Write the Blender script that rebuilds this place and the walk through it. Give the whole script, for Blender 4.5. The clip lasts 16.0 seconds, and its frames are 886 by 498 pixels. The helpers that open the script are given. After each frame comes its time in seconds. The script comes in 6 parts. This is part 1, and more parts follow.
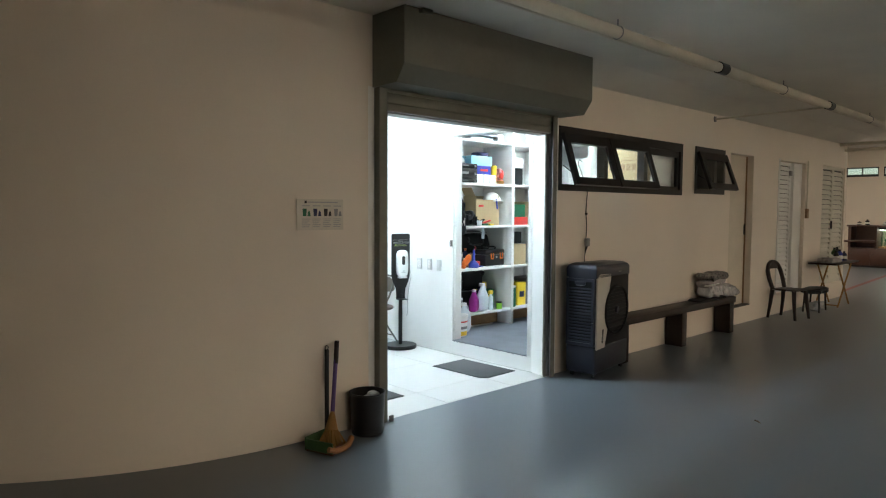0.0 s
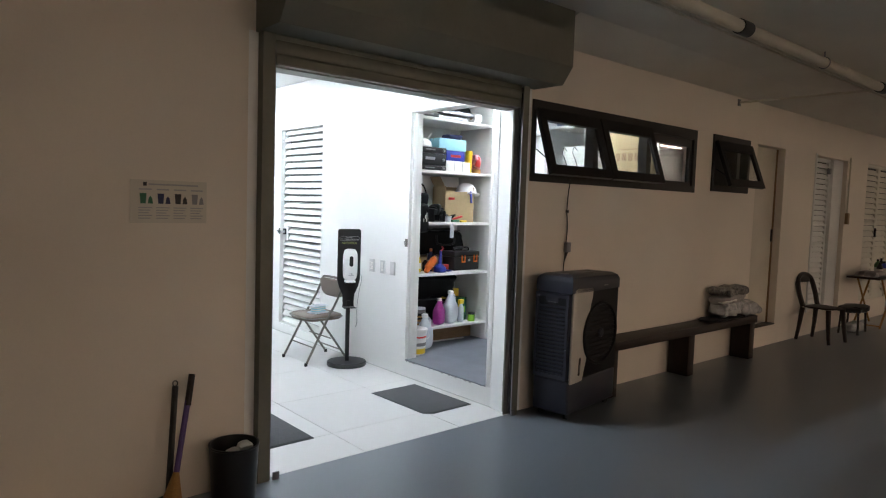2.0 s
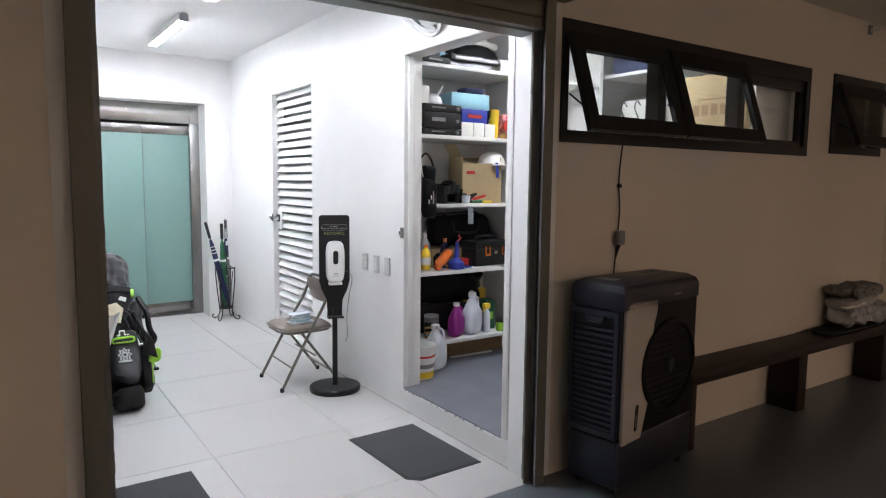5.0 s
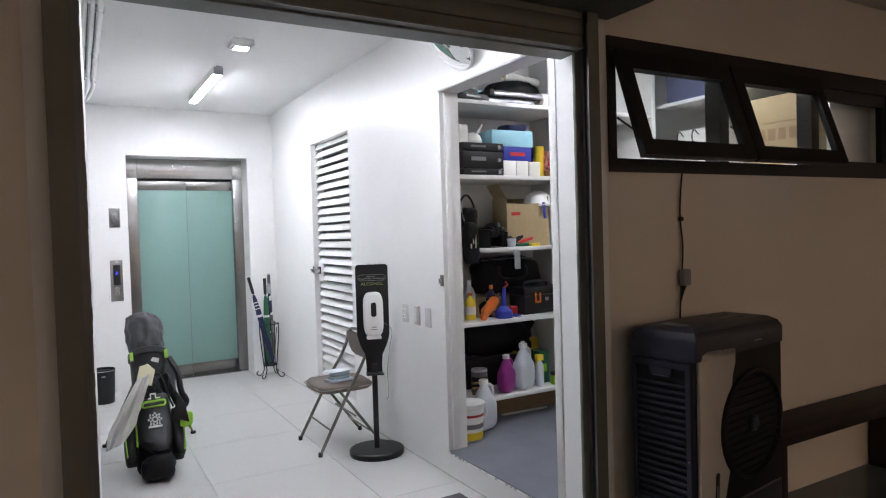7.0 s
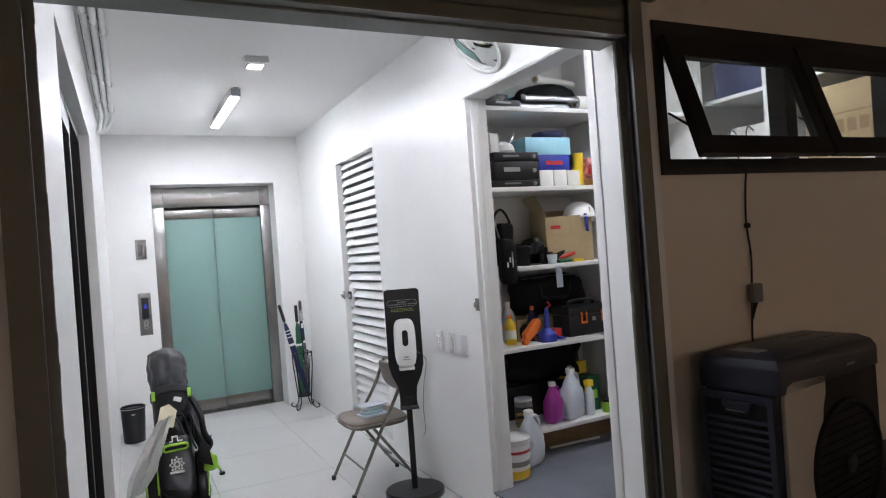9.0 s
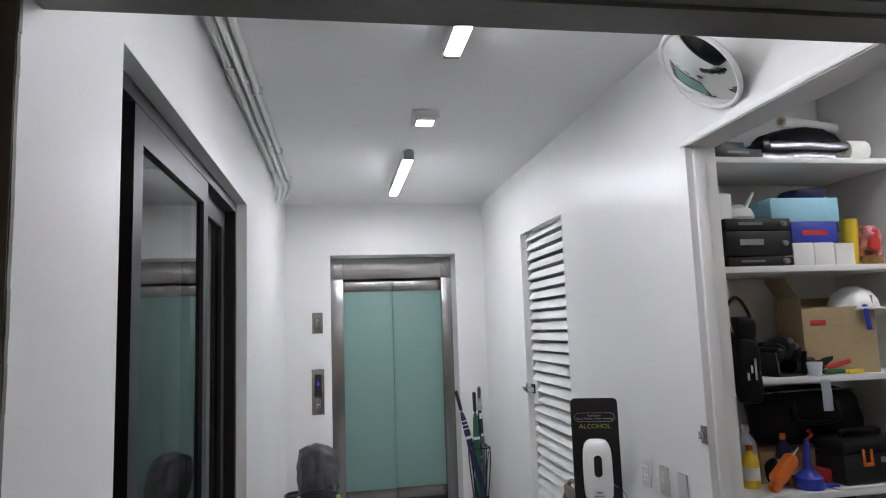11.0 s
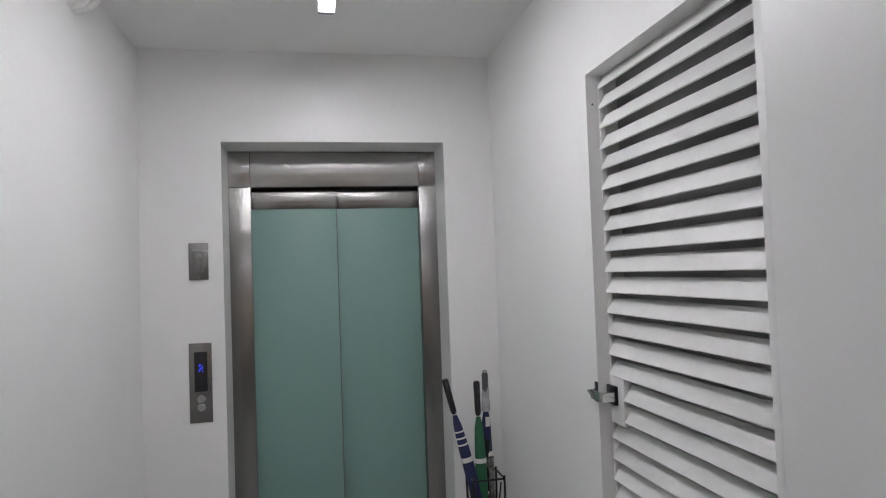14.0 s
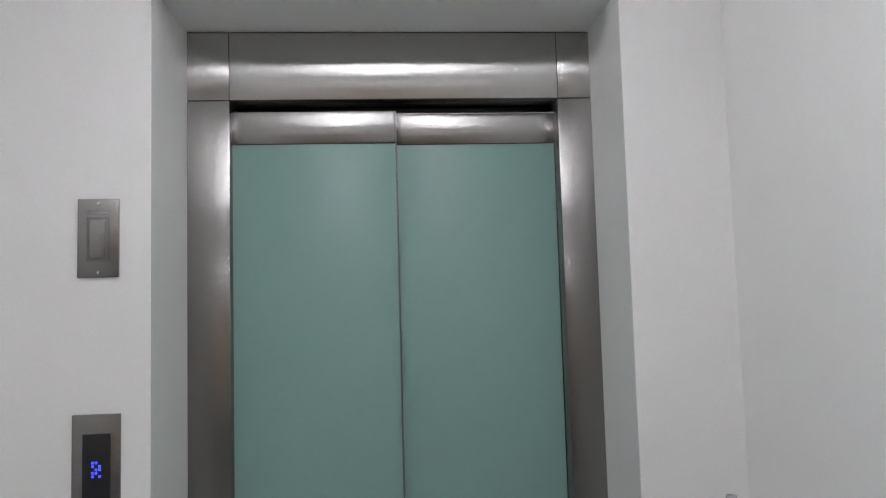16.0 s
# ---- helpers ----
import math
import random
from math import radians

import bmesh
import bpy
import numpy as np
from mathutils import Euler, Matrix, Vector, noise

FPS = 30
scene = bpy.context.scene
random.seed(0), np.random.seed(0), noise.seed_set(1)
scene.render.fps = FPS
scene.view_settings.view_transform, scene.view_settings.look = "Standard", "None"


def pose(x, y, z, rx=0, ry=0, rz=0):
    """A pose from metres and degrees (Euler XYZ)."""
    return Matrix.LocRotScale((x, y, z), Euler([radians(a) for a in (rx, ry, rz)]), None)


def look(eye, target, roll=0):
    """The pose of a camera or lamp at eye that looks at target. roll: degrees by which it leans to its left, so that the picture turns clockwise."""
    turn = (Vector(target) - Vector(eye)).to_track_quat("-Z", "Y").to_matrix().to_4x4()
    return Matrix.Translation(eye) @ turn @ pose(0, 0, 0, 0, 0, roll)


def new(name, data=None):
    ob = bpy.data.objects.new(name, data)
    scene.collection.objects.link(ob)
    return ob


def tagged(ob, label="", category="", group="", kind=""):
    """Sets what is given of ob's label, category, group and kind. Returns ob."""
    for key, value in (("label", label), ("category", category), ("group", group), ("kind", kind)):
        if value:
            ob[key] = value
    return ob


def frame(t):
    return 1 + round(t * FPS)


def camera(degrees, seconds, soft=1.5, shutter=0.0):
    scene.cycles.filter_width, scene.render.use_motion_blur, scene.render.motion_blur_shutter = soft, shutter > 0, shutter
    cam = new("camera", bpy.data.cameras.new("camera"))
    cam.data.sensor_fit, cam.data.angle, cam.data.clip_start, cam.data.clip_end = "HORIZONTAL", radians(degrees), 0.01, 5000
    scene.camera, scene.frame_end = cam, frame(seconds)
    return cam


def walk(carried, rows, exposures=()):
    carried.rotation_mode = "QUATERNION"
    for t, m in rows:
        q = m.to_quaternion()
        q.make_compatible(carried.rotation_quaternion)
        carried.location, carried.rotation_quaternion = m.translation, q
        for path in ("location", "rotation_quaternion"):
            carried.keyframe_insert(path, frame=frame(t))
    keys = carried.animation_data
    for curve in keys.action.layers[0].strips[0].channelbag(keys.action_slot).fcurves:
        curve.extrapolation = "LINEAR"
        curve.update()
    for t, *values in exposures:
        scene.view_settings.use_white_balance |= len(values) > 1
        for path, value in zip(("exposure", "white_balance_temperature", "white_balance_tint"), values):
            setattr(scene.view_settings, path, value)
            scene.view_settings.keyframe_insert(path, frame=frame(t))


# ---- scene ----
cam = camera(68.1, 16.0, soft=1.15)
PATH = [
    (0, (-0.03, -0.272, 1.572), (1.335, 1.185, 1.455), 0.3),
    (0.5, (0.302, -0.132, 1.574), (1.629, 1.351, 1.375), 2.9),
    (1, (0.593, 0.013, 1.587), (2.024, 1.406, 1.487), 7.5),
    (1.5, (0.953, 0.12, 1.563), (2.386, 1.513, 1.491), 4.3),
    (2, (1.321, 0.198, 1.575), (2.624, 1.709, 1.438), 1.9),
    (2.5, (1.597, 0.415, 1.589), (2.878, 1.942, 1.418), 3.8),
    (3, (1.836, 0.531, 1.591), (3.178, 2.0, 1.39), -1.2),
    (3.5, (2.147, 0.656, 1.567), (3.47, 2.148, 1.415), -0.1),
    (4, (2.371, 0.803, 1.544), (3.546, 2.398, 1.272), -0.1),
    (4.5, (2.539, 1.007, 1.557), (3.767, 2.572, 1.348), 4.1),
    (4.7, (2.59, 1.054, 1.566), (3.769, 2.654, 1.348), 2.3),
    (6.8, (2.965, 1.299, 1.516), (3.934, 3.047, 1.443), -0.8),
    (7, (2.921, 1.34, 1.521), (3.909, 3.079, 1.467), -1.7),
    (7.5, (2.828, 1.442, 1.529), (3.848, 3.161, 1.452), -1.5),
    (8, (2.888, 1.487, 1.537), (3.865, 3.231, 1.474), -2.1),
    (8.2, (2.947, 1.498, 1.538), (3.892, 3.26, 1.502), -3.0),
    (10.3, (3.309, 2.092, 1.591), (4.014, 3.963, 1.658), -2.0),
    (10.5, (3.351, 2.182, 1.613), (3.945, 4.078, 1.846), -2.4),
    (11, (3.49, 2.413, 1.673), (3.814, 4.372, 1.91), -2.0),
    (11.5, (3.475, 2.795, 1.679), (3.645, 4.773, 1.916), 0.3),
    (12, (3.523, 3.184, 1.673), (3.738, 5.164, 1.857), -0.8),
    (12.5, (3.652, 3.625, 1.691), (3.783, 5.616, 1.832), -1.6),
    (13, (3.698, 4.079, 1.686), (4.026, 6.046, 1.848), -1.8),
    (13.5, (3.787, 4.519, 1.654), (4.245, 6.458, 1.828), -0.7),
    (14, (3.905, 5.059, 1.656), (4.293, 7.02, 1.724), -2.0),
    (14.5, (3.884, 5.564, 1.657), (4.301, 7.52, 1.652), -1.4),
    (15, (4.058, 6.037, 1.697), (4.297, 8.022, 1.769), -1.8),
    (15.5, (4.051, 6.579, 1.667), (4.261, 8.567, 1.734), -0.0),
    (16, (4.045, 7.017, 1.595), (4.181, 9.008, 1.728), -1.6),
]
walk(cam, [(t, look(eye, target, roll)) for t, eye, target, roll in PATH],
     exposures=[(0, 1.98, 5560, -9), (1.2, 1.68, 5660, -5), (2.5, 1.33, 5980, 4), (3.5, 1.15, 6080, 8), (4.7, 1.10, 6120, 7), (7, 0.80, 6120, 8), (8, 0.76, 6120, 8), (10.5, 0.30, 6180, 7), (12, -0.15, 6320, 9), (13.5, -0.34, 6440, 9), (15, -0.30, 6420, 8), (16, -0.12, 6420, 8)])

# ---- exposure is keyed with the walk above ----
world = bpy.data.worlds.new("world")
scene.world = world
world.use_nodes = True
wn = world.node_tree
sky = wn.nodes.new("ShaderNodeTexSky")
sky.sky_type = "NISHITA"
sky.sun_disc = False
sky.sun_elevation = radians(28)
sky.sun_rotation = radians(120)
wn.links.new(sky.outputs[0], wn.nodes["Background"].inputs[0])
wn.nodes["Background"].inputs[1].default_value = 0.02

LED, WARM = 97.0, 182.0   # strengths of the white battens and of the warm garage battens


# ---- materials ----
def mat(name, color, rough=0.5, metal=0.0, grain=0.0, grain_scale=60.0, stain=0.0, stain_scale=2.0, bump=0.0, bump_detail=5.0,
        bump_scale=80.0, spec=0.5, coat=0.0, vary=0.0, rough_var=0.0, stretch=(1, 1, 1), aniso=0.0):
    m = bpy.data.materials.new(name)
    m.use_nodes = True
    nt = m.node_tree
    b = nt.nodes["Principled BSDF"]
    b.inputs["Roughness"].default_value = rough
    b.inputs["Metallic"].default_value = metal
    b.inputs["Specular IOR Level"].default_value = spec
    b.inputs["Coat Weight"].default_value = coat
    b.inputs["Base Color"].default_value = (*color, 1)
    tc = nt.nodes.new("ShaderNodeTexCoord")
    mp = nt.nodes.new("ShaderNodeMapping")
    mp.inputs["Scale"].default_value = stretch
    nt.links.new(tc.outputs["Object"], mp.inputs["Vector"])
    out = None

    def noise_tex(scale, detail=4.0):
        n = nt.nodes.new("ShaderNodeTexNoise")
        n.inputs["Scale"].default_value = scale
        n.inputs["Detail"].default_value = detail
        nt.links.new(mp.outputs[0], n.inputs["Vector"])
        return n.outputs["Fac"]

    def scaled(src, lo, hi):
        r = nt.nodes.new("ShaderNodeMapRange")
        r.inputs["From Min"].default_value, r.inputs["From Max"].default_value = 0.25, 0.75
        r.inputs["To Min"].default_value, r.inputs["To Max"].default_value = lo, hi
        nt.links.new(src, r.inputs["Value"])
        return r.outputs[0]

    def times(a, bb):
        k = nt.nodes.new("ShaderNodeMath")
        k.operation = "MULTIPLY"
        nt.links.new(a, k.inputs[0])
        nt.links.new(bb, k.inputs[1])
        return k.outputs[0]

    factors = []
    if grain:
        factors.append(scaled(noise_tex(grain_scale), 1 - grain, 1 + grain))
    if stain:
        factors.append(scaled(noise_tex(stain_scale, 6.0), 1 - stain, 1 + stain * 0.5))
    if vary:
        oi = nt.nodes.new("ShaderNodeObjectInfo")
        r = nt.nodes.new("ShaderNodeMapRange")
        r.inputs["To Min"].default_value, r.inputs["To Max"].default_value = 1 - vary, 1 + vary
        nt.links.new(oi.outputs["Random"], r.inputs["Value"])
        factors.append(r.outputs[0])
    if factors:
        f = factors[0]
        for g in factors[1:]:
            f = times(f, g)
        vm = nt.nodes.new("ShaderNodeVectorMath")
        vm.operation = "SCALE"
        vm.inputs[0].default_value = color
        nt.links.new(f, vm.inputs["Scale"])
        nt.links.new(vm.outputs[0], b.inputs["Base Color"])
    if aniso:
        b.inputs["Anisotropic"].default_value = aniso
        tg = nt.nodes.new("ShaderNodeTangent")
        tg.direction_type, tg.axis = "RADIAL", "Z"
        nt.links.new(tg.outputs[0], b.inputs["Tangent"])
        b.inputs["Anisotropic Rotation"].default_value = 0.0
    if rough_var:
        nt.links.new(scaled(noise_tex(stain_scale * 2.3, 5.0), max(0.02, rough - rough_var), rough + rough_var), b.inputs["Roughness"])
    if bump:
        bp = nt.nodes.new("ShaderNodeBump")
        bp.inputs["Strength"].default_value = bump
        bp.inputs["Distance"].default_value = 0.004
        nt.links.new(noise_tex(bump_scale, bump_detail), bp.inputs["Height"])
        nt.links.new(bp.outputs[0], b.inputs["Normal"])
    return m


def glow(name, color, strength):
    m = bpy.data.materials.new(name)
    m.use_nodes = True
    b = m.node_tree.nodes["Principled BSDF"]
    b.inputs["Base Color"].default_value = (*color, 1)
    b.inputs["Emission Color"].default_value = (*color, 1)
    b.inputs["Emission Strength"].default_value = strength
    return m


def glass(name, color=(1, 1, 1), rough=0.0):
    m = bpy.data.materials.new(name)
    m.use_nodes = True
    b = m.node_tree.nodes["Principled BSDF"]
    b.inputs["Base Color"].default_value = (*color, 1)
    b.inputs["Transmission Weight"].default_value = 1.0
    b.inputs["Roughness"].default_value = rough
    b.inputs["IOR"].default_value = 1.45
    return m


M = {
    "white": mat("white_wall_paint", (0.80, 0.80, 0.785), 0.36, grain=0.012, grain_scale=120, stain=0.04, stain_scale=1.3, bump=0.10, bump_scale=11, bump_detail=2.0, rough_var=0.07),
    "ceil": mat("white_ceiling_paint", (0.86, 0.86, 0.85), 0.7, grain=0.01, stain=0.03, stain_scale=0.9, bump=0.08, bump_scale=60),
    "cream": mat("cream_garage_paint", (0.74, 0.67, 0.58), 0.55, grain=0.015, grain_scale=90, stain=0.07, stain_scale=0.9, bump=0.12, bump_scale=40),
    "gceil": mat("garage_ceiling_paint", (0.70, 0.67, 0.60), 0.8, grain=0.02, stain=0.12, stain_scale=1.1, bump=0.1, bump_scale=35),
    "epoxy": mat("grey_epoxy_floor", (0.128, 0.146, 0.166), 0.29, grain=0.03, grain_scale=160, stain=0.05, stain_scale=0.7, spec=0.55),
    "tile": mat("pale_grey_floor_tile", (0.52, 0.515, 0.50), 0.32, grain=0.015, grain_scale=140, stain=0.012, stain_scale=1.2, vary=0.02),
    "grout": mat("grey_tile_grout", (0.45, 0.445, 0.43), 0.9, grain=0.1, grain_scale=200),
    "store_floor": mat("grey_painted_store_floor", (0.165, 0.175, 0.205), 0.42, grain=0.05, grain_scale=90, stain=0.22, stain_scale=4, bump=0.05, bump_scale=30),
    "steel": mat("brushed_stainless_steel", (0.285, 0.278, 0.268), 0.27, 1.0, aniso=0.9, grain=0.06, grain_scale=14, stretch=(0.6, 0.6, 22), bump=0.10, bump_scale=0.5, bump_detail=2.0),
    "steel_h": mat("polished_stainless_header", (0.47, 0.46, 0.445), 0.27, 1.0, aniso=1.0, grain=0.03, grain_scale=30, bump=0.6, bump_scale=1.6, bump_detail=1.0, stretch=(1, 1, 4)),
    "liftglass": mat("frosted_green_glass", (0.205, 0.335, 0.300), 0.40, grain=0.012, grain_scale=40, spec=0.35),
    "alu_black": mat("black_anodised_window_frame", (0.014, 0.012, 0.011), 0.45, 0.0, grain=0.08, grain_scale=40, spec=0.3),
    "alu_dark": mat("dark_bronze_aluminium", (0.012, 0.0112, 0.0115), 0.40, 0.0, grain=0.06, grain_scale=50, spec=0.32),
    "alu_grey": mat("grey_anodised_aluminium", (0.16, 0.16, 0.165), 0.42, 0.4, grain=0.05, grain_scale=60),
    "shutter": mat("grey_green_shutter_steel", (0.155, 0.155, 0.125), 0.5, 0.2, grain=0.04, grain_scale=30, stain=0.12, stain_scale=3),
    "shutter_grey": mat("grey_galvanised_shutter_lip", (0.20, 0.20, 0.185), 0.45, 0.3, grain=0.05, grain_scale=40, stain=0.15, stain_scale=6),
    "louver": mat("white_painted_louvre", (0.74, 0.74, 0.72), 0.4, grain=0.02, grain_scale=40, stain=0.05, stain_scale=5),
    "louver_g": mat("aged_white_louvre", (0.66, 0.63, 0.54), 0.5, grain=0.03, stain=0.1, stain_scale=4),
    "pipe": mat("cream_painted_pipe", (0.62, 0.57, 0.47), 0.5, grain=0.03, stain=0.1, stain_scale=3),
    "black": mat("black_plastic", (0.011, 0.011, 0.012), 0.36, grain=0.1, grain_scale=80, spec=0.36),
    "blackm": mat("matt_black_fabric", (0.006, 0.006, 0.007), 0.5, grain=0.2, grain_scale=200, bump=0.3, bump_scale=110, spec=0.16),
    "bagskin": mat("black_coated_bag_fabric", (0.006, 0.006, 0.007), 0.42, grain=0.2, grain_scale=120, bump=0.8, bump_scale=16, bump_detail=4.0, spec=0.34),
    "rubber": mat("dark_rubber_mat", (0.045, 0.047, 0.05), 0.85, grain=0.25, grain_scale=260, bump=0.5, bump_scale=220),
    "white_pl": mat("white_plastic", (0.80, 0.80, 0.79), 0.3, grain=0.01),
    "milky": mat("milky_translucent_plastic", (0.62, 0.66, 0.72), 0.35, grain=0.02),
    "cooler": mat("dark_blue_grey_plastic", (0.017, 0.0185, 0.031), 0.36, grain=0.05, grain_scale=90, spec=0.4),
    "cooler_grille": mat("black_grille_plastic", (0.0045, 0.0045, 0.0055), 0.55, spec=0.25, grain=0.05),
    "champagne": mat("champagne_plastic_panel", (0.52, 0.48, 0.42), 0.30, grain=0.03, grain_scale=150),
    "bench": mat("dark_stained_wood", (0.017, 0.0095, 0.007), 0.42, spec=0.3, grain=0.3, grain_scale=9, stretch=(0.6, 9, 9), stain=0.2, stain_scale=3),
    "wood": mat("reddish_brown_wood", (0.055, 0.020, 0.012), 0.4, grain=0.25, grain_scale=8, stretch=(1, 1, 6)),
    "board": mat("brown_plywood", (0.27, 0.17, 0.085), 0.6, grain=0.15, grain_scale=12, stretch=(1, 6, 6)),
    "carton": mat("brown_cardboard", (0.44, 0.34, 0.19), 0.8, grain=0.06, grain_scale=40, stain=0.06, stain_scale=6),
    "chair_pad": mat("taupe_vinyl_upholstery", (0.17, 0.14, 0.115), 0.55, grain=0.06, grain_scale=120, bump=0.15, bump_scale=120),
    "chair_tube": mat("dark_taupe_steel_tube", (0.16, 0.148, 0.132), 0.35, 0.4, grain=0.04),
    "chrome": mat("chrome", (0.62, 0.62, 0.62), 0.18, 1.0),
    "grey": mat("mid_grey_plastic", (0.22, 0.22, 0.23), 0.45, grain=0.04),
    "grey_cap": mat("grey_lamp_end_plastic", (0.30, 0.30, 0.34), 0.5, grain=0.03),
    "shelf": mat("white_shelf_laminate", (0.78, 0.775, 0.76), 0.4, grain=0.01, stain=0.05, stain_scale=4),
    "blue": mat("royal_blue", (0.028, 0.045, 0.36), 0.45, grain=0.06),
    "navy": mat("navy_fabric", (0.016, 0.020, 0.075), 0.7, grain=0.2, grain_scale=90),
    "sky": mat("pale_blue_card", (0.34, 0.63, 0.76), 0.5, grain=0.03),
    "red": mat("red_plastic", (0.55, 0.035, 0.03), 0.4, grain=0.03),
    "orange": mat("orange_plastic", (0.72, 0.16, 0.02), 0.4, grain=0.05),
    "yellow": mat("yellow_plastic", (0.78, 0.55, 0.03), 0.4, grain=0.03),
    "lime": mat("lime_green", (0.32, 0.62, 0.04), 0.45, grain=0.05),
    "green": mat("green_fabric", (0.016, 0.115, 0.05), 0.6, grain=0.15, grain_scale=60),
    "purple": mat("purple_plastic", (0.27, 0.02, 0.22), 0.3, grain=0.03),
    "violet": mat("violet_handle_plastic", (0.085, 0.04, 0.19), 0.4),
    "paper": mat("white_paper", (0.76, 0.75, 0.71), 0.8, grain=0.02),
    "cloth": mat("pale_grey_towel", (0.80, 0.79, 0.76), 0.95, grain=0.05, grain_scale=60, bump=0.2, bump_scale=120),
    "cloth_grey": mat("pale_folded_sheet", (0.36, 0.33, 0.33), 0.8, grain=0.15, grain_scale=30, bump=0.5, bump_scale=40),
    "straw": mat("straw_bristles", (0.30, 0.165, 0.05), 0.9, grain=0.3, grain_scale=50, stretch=(6, 6, 1)),
    "crest": mat("pale_stitched_thread", (0.55, 0.55, 0.53), 0.7, grain=0.2, grain_scale=150),
    "tagpaper": mat("cream_tag_paper", (0.72, 0.66, 0.46), 0.8, grain=0.04),
    "rag": mat("pink_white_printed_plastic", (0.62, 0.26, 0.28), 0.35, grain=0.75, grain_scale=34, bump=0.6, bump_scale=30),
    "foil": mat("crinkled_silver_foil", (0.30, 0.30, 0.32), 0.30, 1.0, grain=0.15, grain_scale=25, bump=0.8, bump_scale=40),
    "mirror": mat("mirror_silver", (0.88, 0.89, 0.88), 0.02, 1.0),
    "glass": glass("clear_window_glass", (0.92, 0.94, 0.93)),
    "tint": glass("smoked_door_glass", (0.24, 0.255, 0.255)),
    "film": mat("clear_plastic_wrap", (0.44, 0.44, 0.45), 0.22, grain=0.3, grain_scale=22, bump=0.7, bump_scale=30),
    "led": glow("led_diffuser", (0.985, 0.955, 1.015), LED),
    # front batten set weaker to balance brightness along the lobby
    "led_front": glow("dimmer_led_diffuser", (0.985, 0.955, 1.015), LED * 0.78),
    "led_store": glow("store_led_diffuser", (0.985, 0.965, 1.0), 50.0),
    "spot": glow("downlight_diffuser", (0.985, 0.965, 0.98), 20.0),
    "warm": glow("warm_tube", (1.0, 0.715, 0.54), WARM),
    "dullblue": mat("faded_blue_box", (0.065, 0.075, 0.14), 0.6, grain=0.06),
    "dullpink": mat("faded_brown_box", (0.33, 0.24, 0.21), 0.6, grain=0.06),
    "slat_gap_grey": mat("grey_slat_gap_shade", (0.30, 0.30, 0.30), 0.7, grain=0.05),
    "tankbg": mat("pale_murky_water", (0.38, 0.38, 0.26), 0.5, grain=0.2, grain_scale=9),
    "tank": glow("aquarium_light", (0.95, 0.95, 0.75), 1.2),
    "display": glow("blue_display_digits", (0.04, 0.06, 1.0), 1.8),
    "plaid": mat("black_white_patterned_cloth", (0.16, 0.15, 0.14), 0.6, grain=0.95, grain_scale=38, bump=0.4, bump_scale=30),
    "dull_orange": mat("dull_orange_plastic", (0.34, 0.15, 0.05), 0.45, grain=0.08, stain=0.15, stain_scale=12),
    "dull_red": mat("dark_red_plastic", (0.16, 0.025, 0.02), 0.45, grain=0.1, stain=0.2, stain_scale=12),
    # darkness of the unlit room behind window_2, put into the wall colour
    "unlit_dark": mat("dark_unlit_room_fill", (0.14, 0.12, 0.10), 0.7, grain=0.03, stain=0.1, stain_scale=2),
    "switch": mat("aged_white_switch_plastic", (0.58, 0.58, 0.57), 0.35, grain=0.02),
    "dull_green": mat("dull_green_plastic", (0.045, 0.10, 0.03), 0.5, grain=0.1, stain=0.2, stain_scale=10),
    "redline": mat("worn_red_floor_paint", (0.30, 0.06, 0.045), 0.4, grain=0.15, stain=0.3, stain_scale=5),
    "grey_hood": mat("dark_grey_coated_nylon", (0.022, 0.022, 0.025), 0.42, grain=0.15, grain_scale=30, bump=0.4, bump_scale=10),
    "smoke": mat("smoky_plastic_grip", (0.06, 0.06, 0.065), 0.3, grain=0.1),
    "notice": mat("faded_laminated_paper", (0.60, 0.56, 0.48), 0.35, grain=0.02, stain=0.06, stain_scale=9),
    "leaf": mat("dry_leaf", (0.10, 0.06, 0.025), 0.8, grain=0.2),
    "scuff": mat("grey_scuff", (0.28, 0.28, 0.27), 0.7),
    "textgreen": mat("yellow_green_lettering", (0.27, 0.33, 0.08), 0.5),
    "textgrey": mat("grey_lettering", (0.35, 0.35, 0.35), 0.6),
}


# ---- mesh helpers ----
def bx(bm, x0, x1, y0, y1, z0, z1, bevel=0.0, seg=2):
    r = bmesh.ops.create_cube(bm, size=1.0, matrix=Matrix.Translation(((x0 + x1) / 2, (y0 + y1) / 2, (z0 + z1) / 2)) @ Matrix.Diagonal((x1 - x0, y1 - y0, z1 - z0, 1)))
    if bevel:
        edges = list({e for v in r["verts"] for e in v.link_edges})
        bmesh.ops.bevel(bm, geom=edges, offset=bevel, segments=seg, affect="EDGES", profile=0.5)
    return bm


def box(x0, x1, y0, y1, z0, z1, bevel=0.0, seg=2):
    return bx(bmesh.new(), x0, x1, y0, y1, z0, z1, bevel, seg)


def lathe(profile, n=24, at=(0, 0, 0), bm=None, squash=1.0):
    """Turned shape: profile is (radius, z) from bottom to top."""
    bm = bm or bmesh.new()
    rings = []
    for r, z in profile:
        rings.append([bm.verts.new((at[0] + r * math.cos(2 * math.pi * i / n), at[1] + squash * r * math.sin(2 * math.pi * i / n), at[2] + z)) for i in range(n)])
    for a, b in zip(rings, rings[1:]):
        for i in range(n):
            bm.faces.new((a[i], a[(i + 1) % n], b[(i + 1) % n], b[i]))
    if profile[0][0] > 1e-5:
        bm.faces.new(rings[0][::-1])
    if profile[-1][0] > 1e-5:
        bm.faces.new(rings[-1])
    return bm


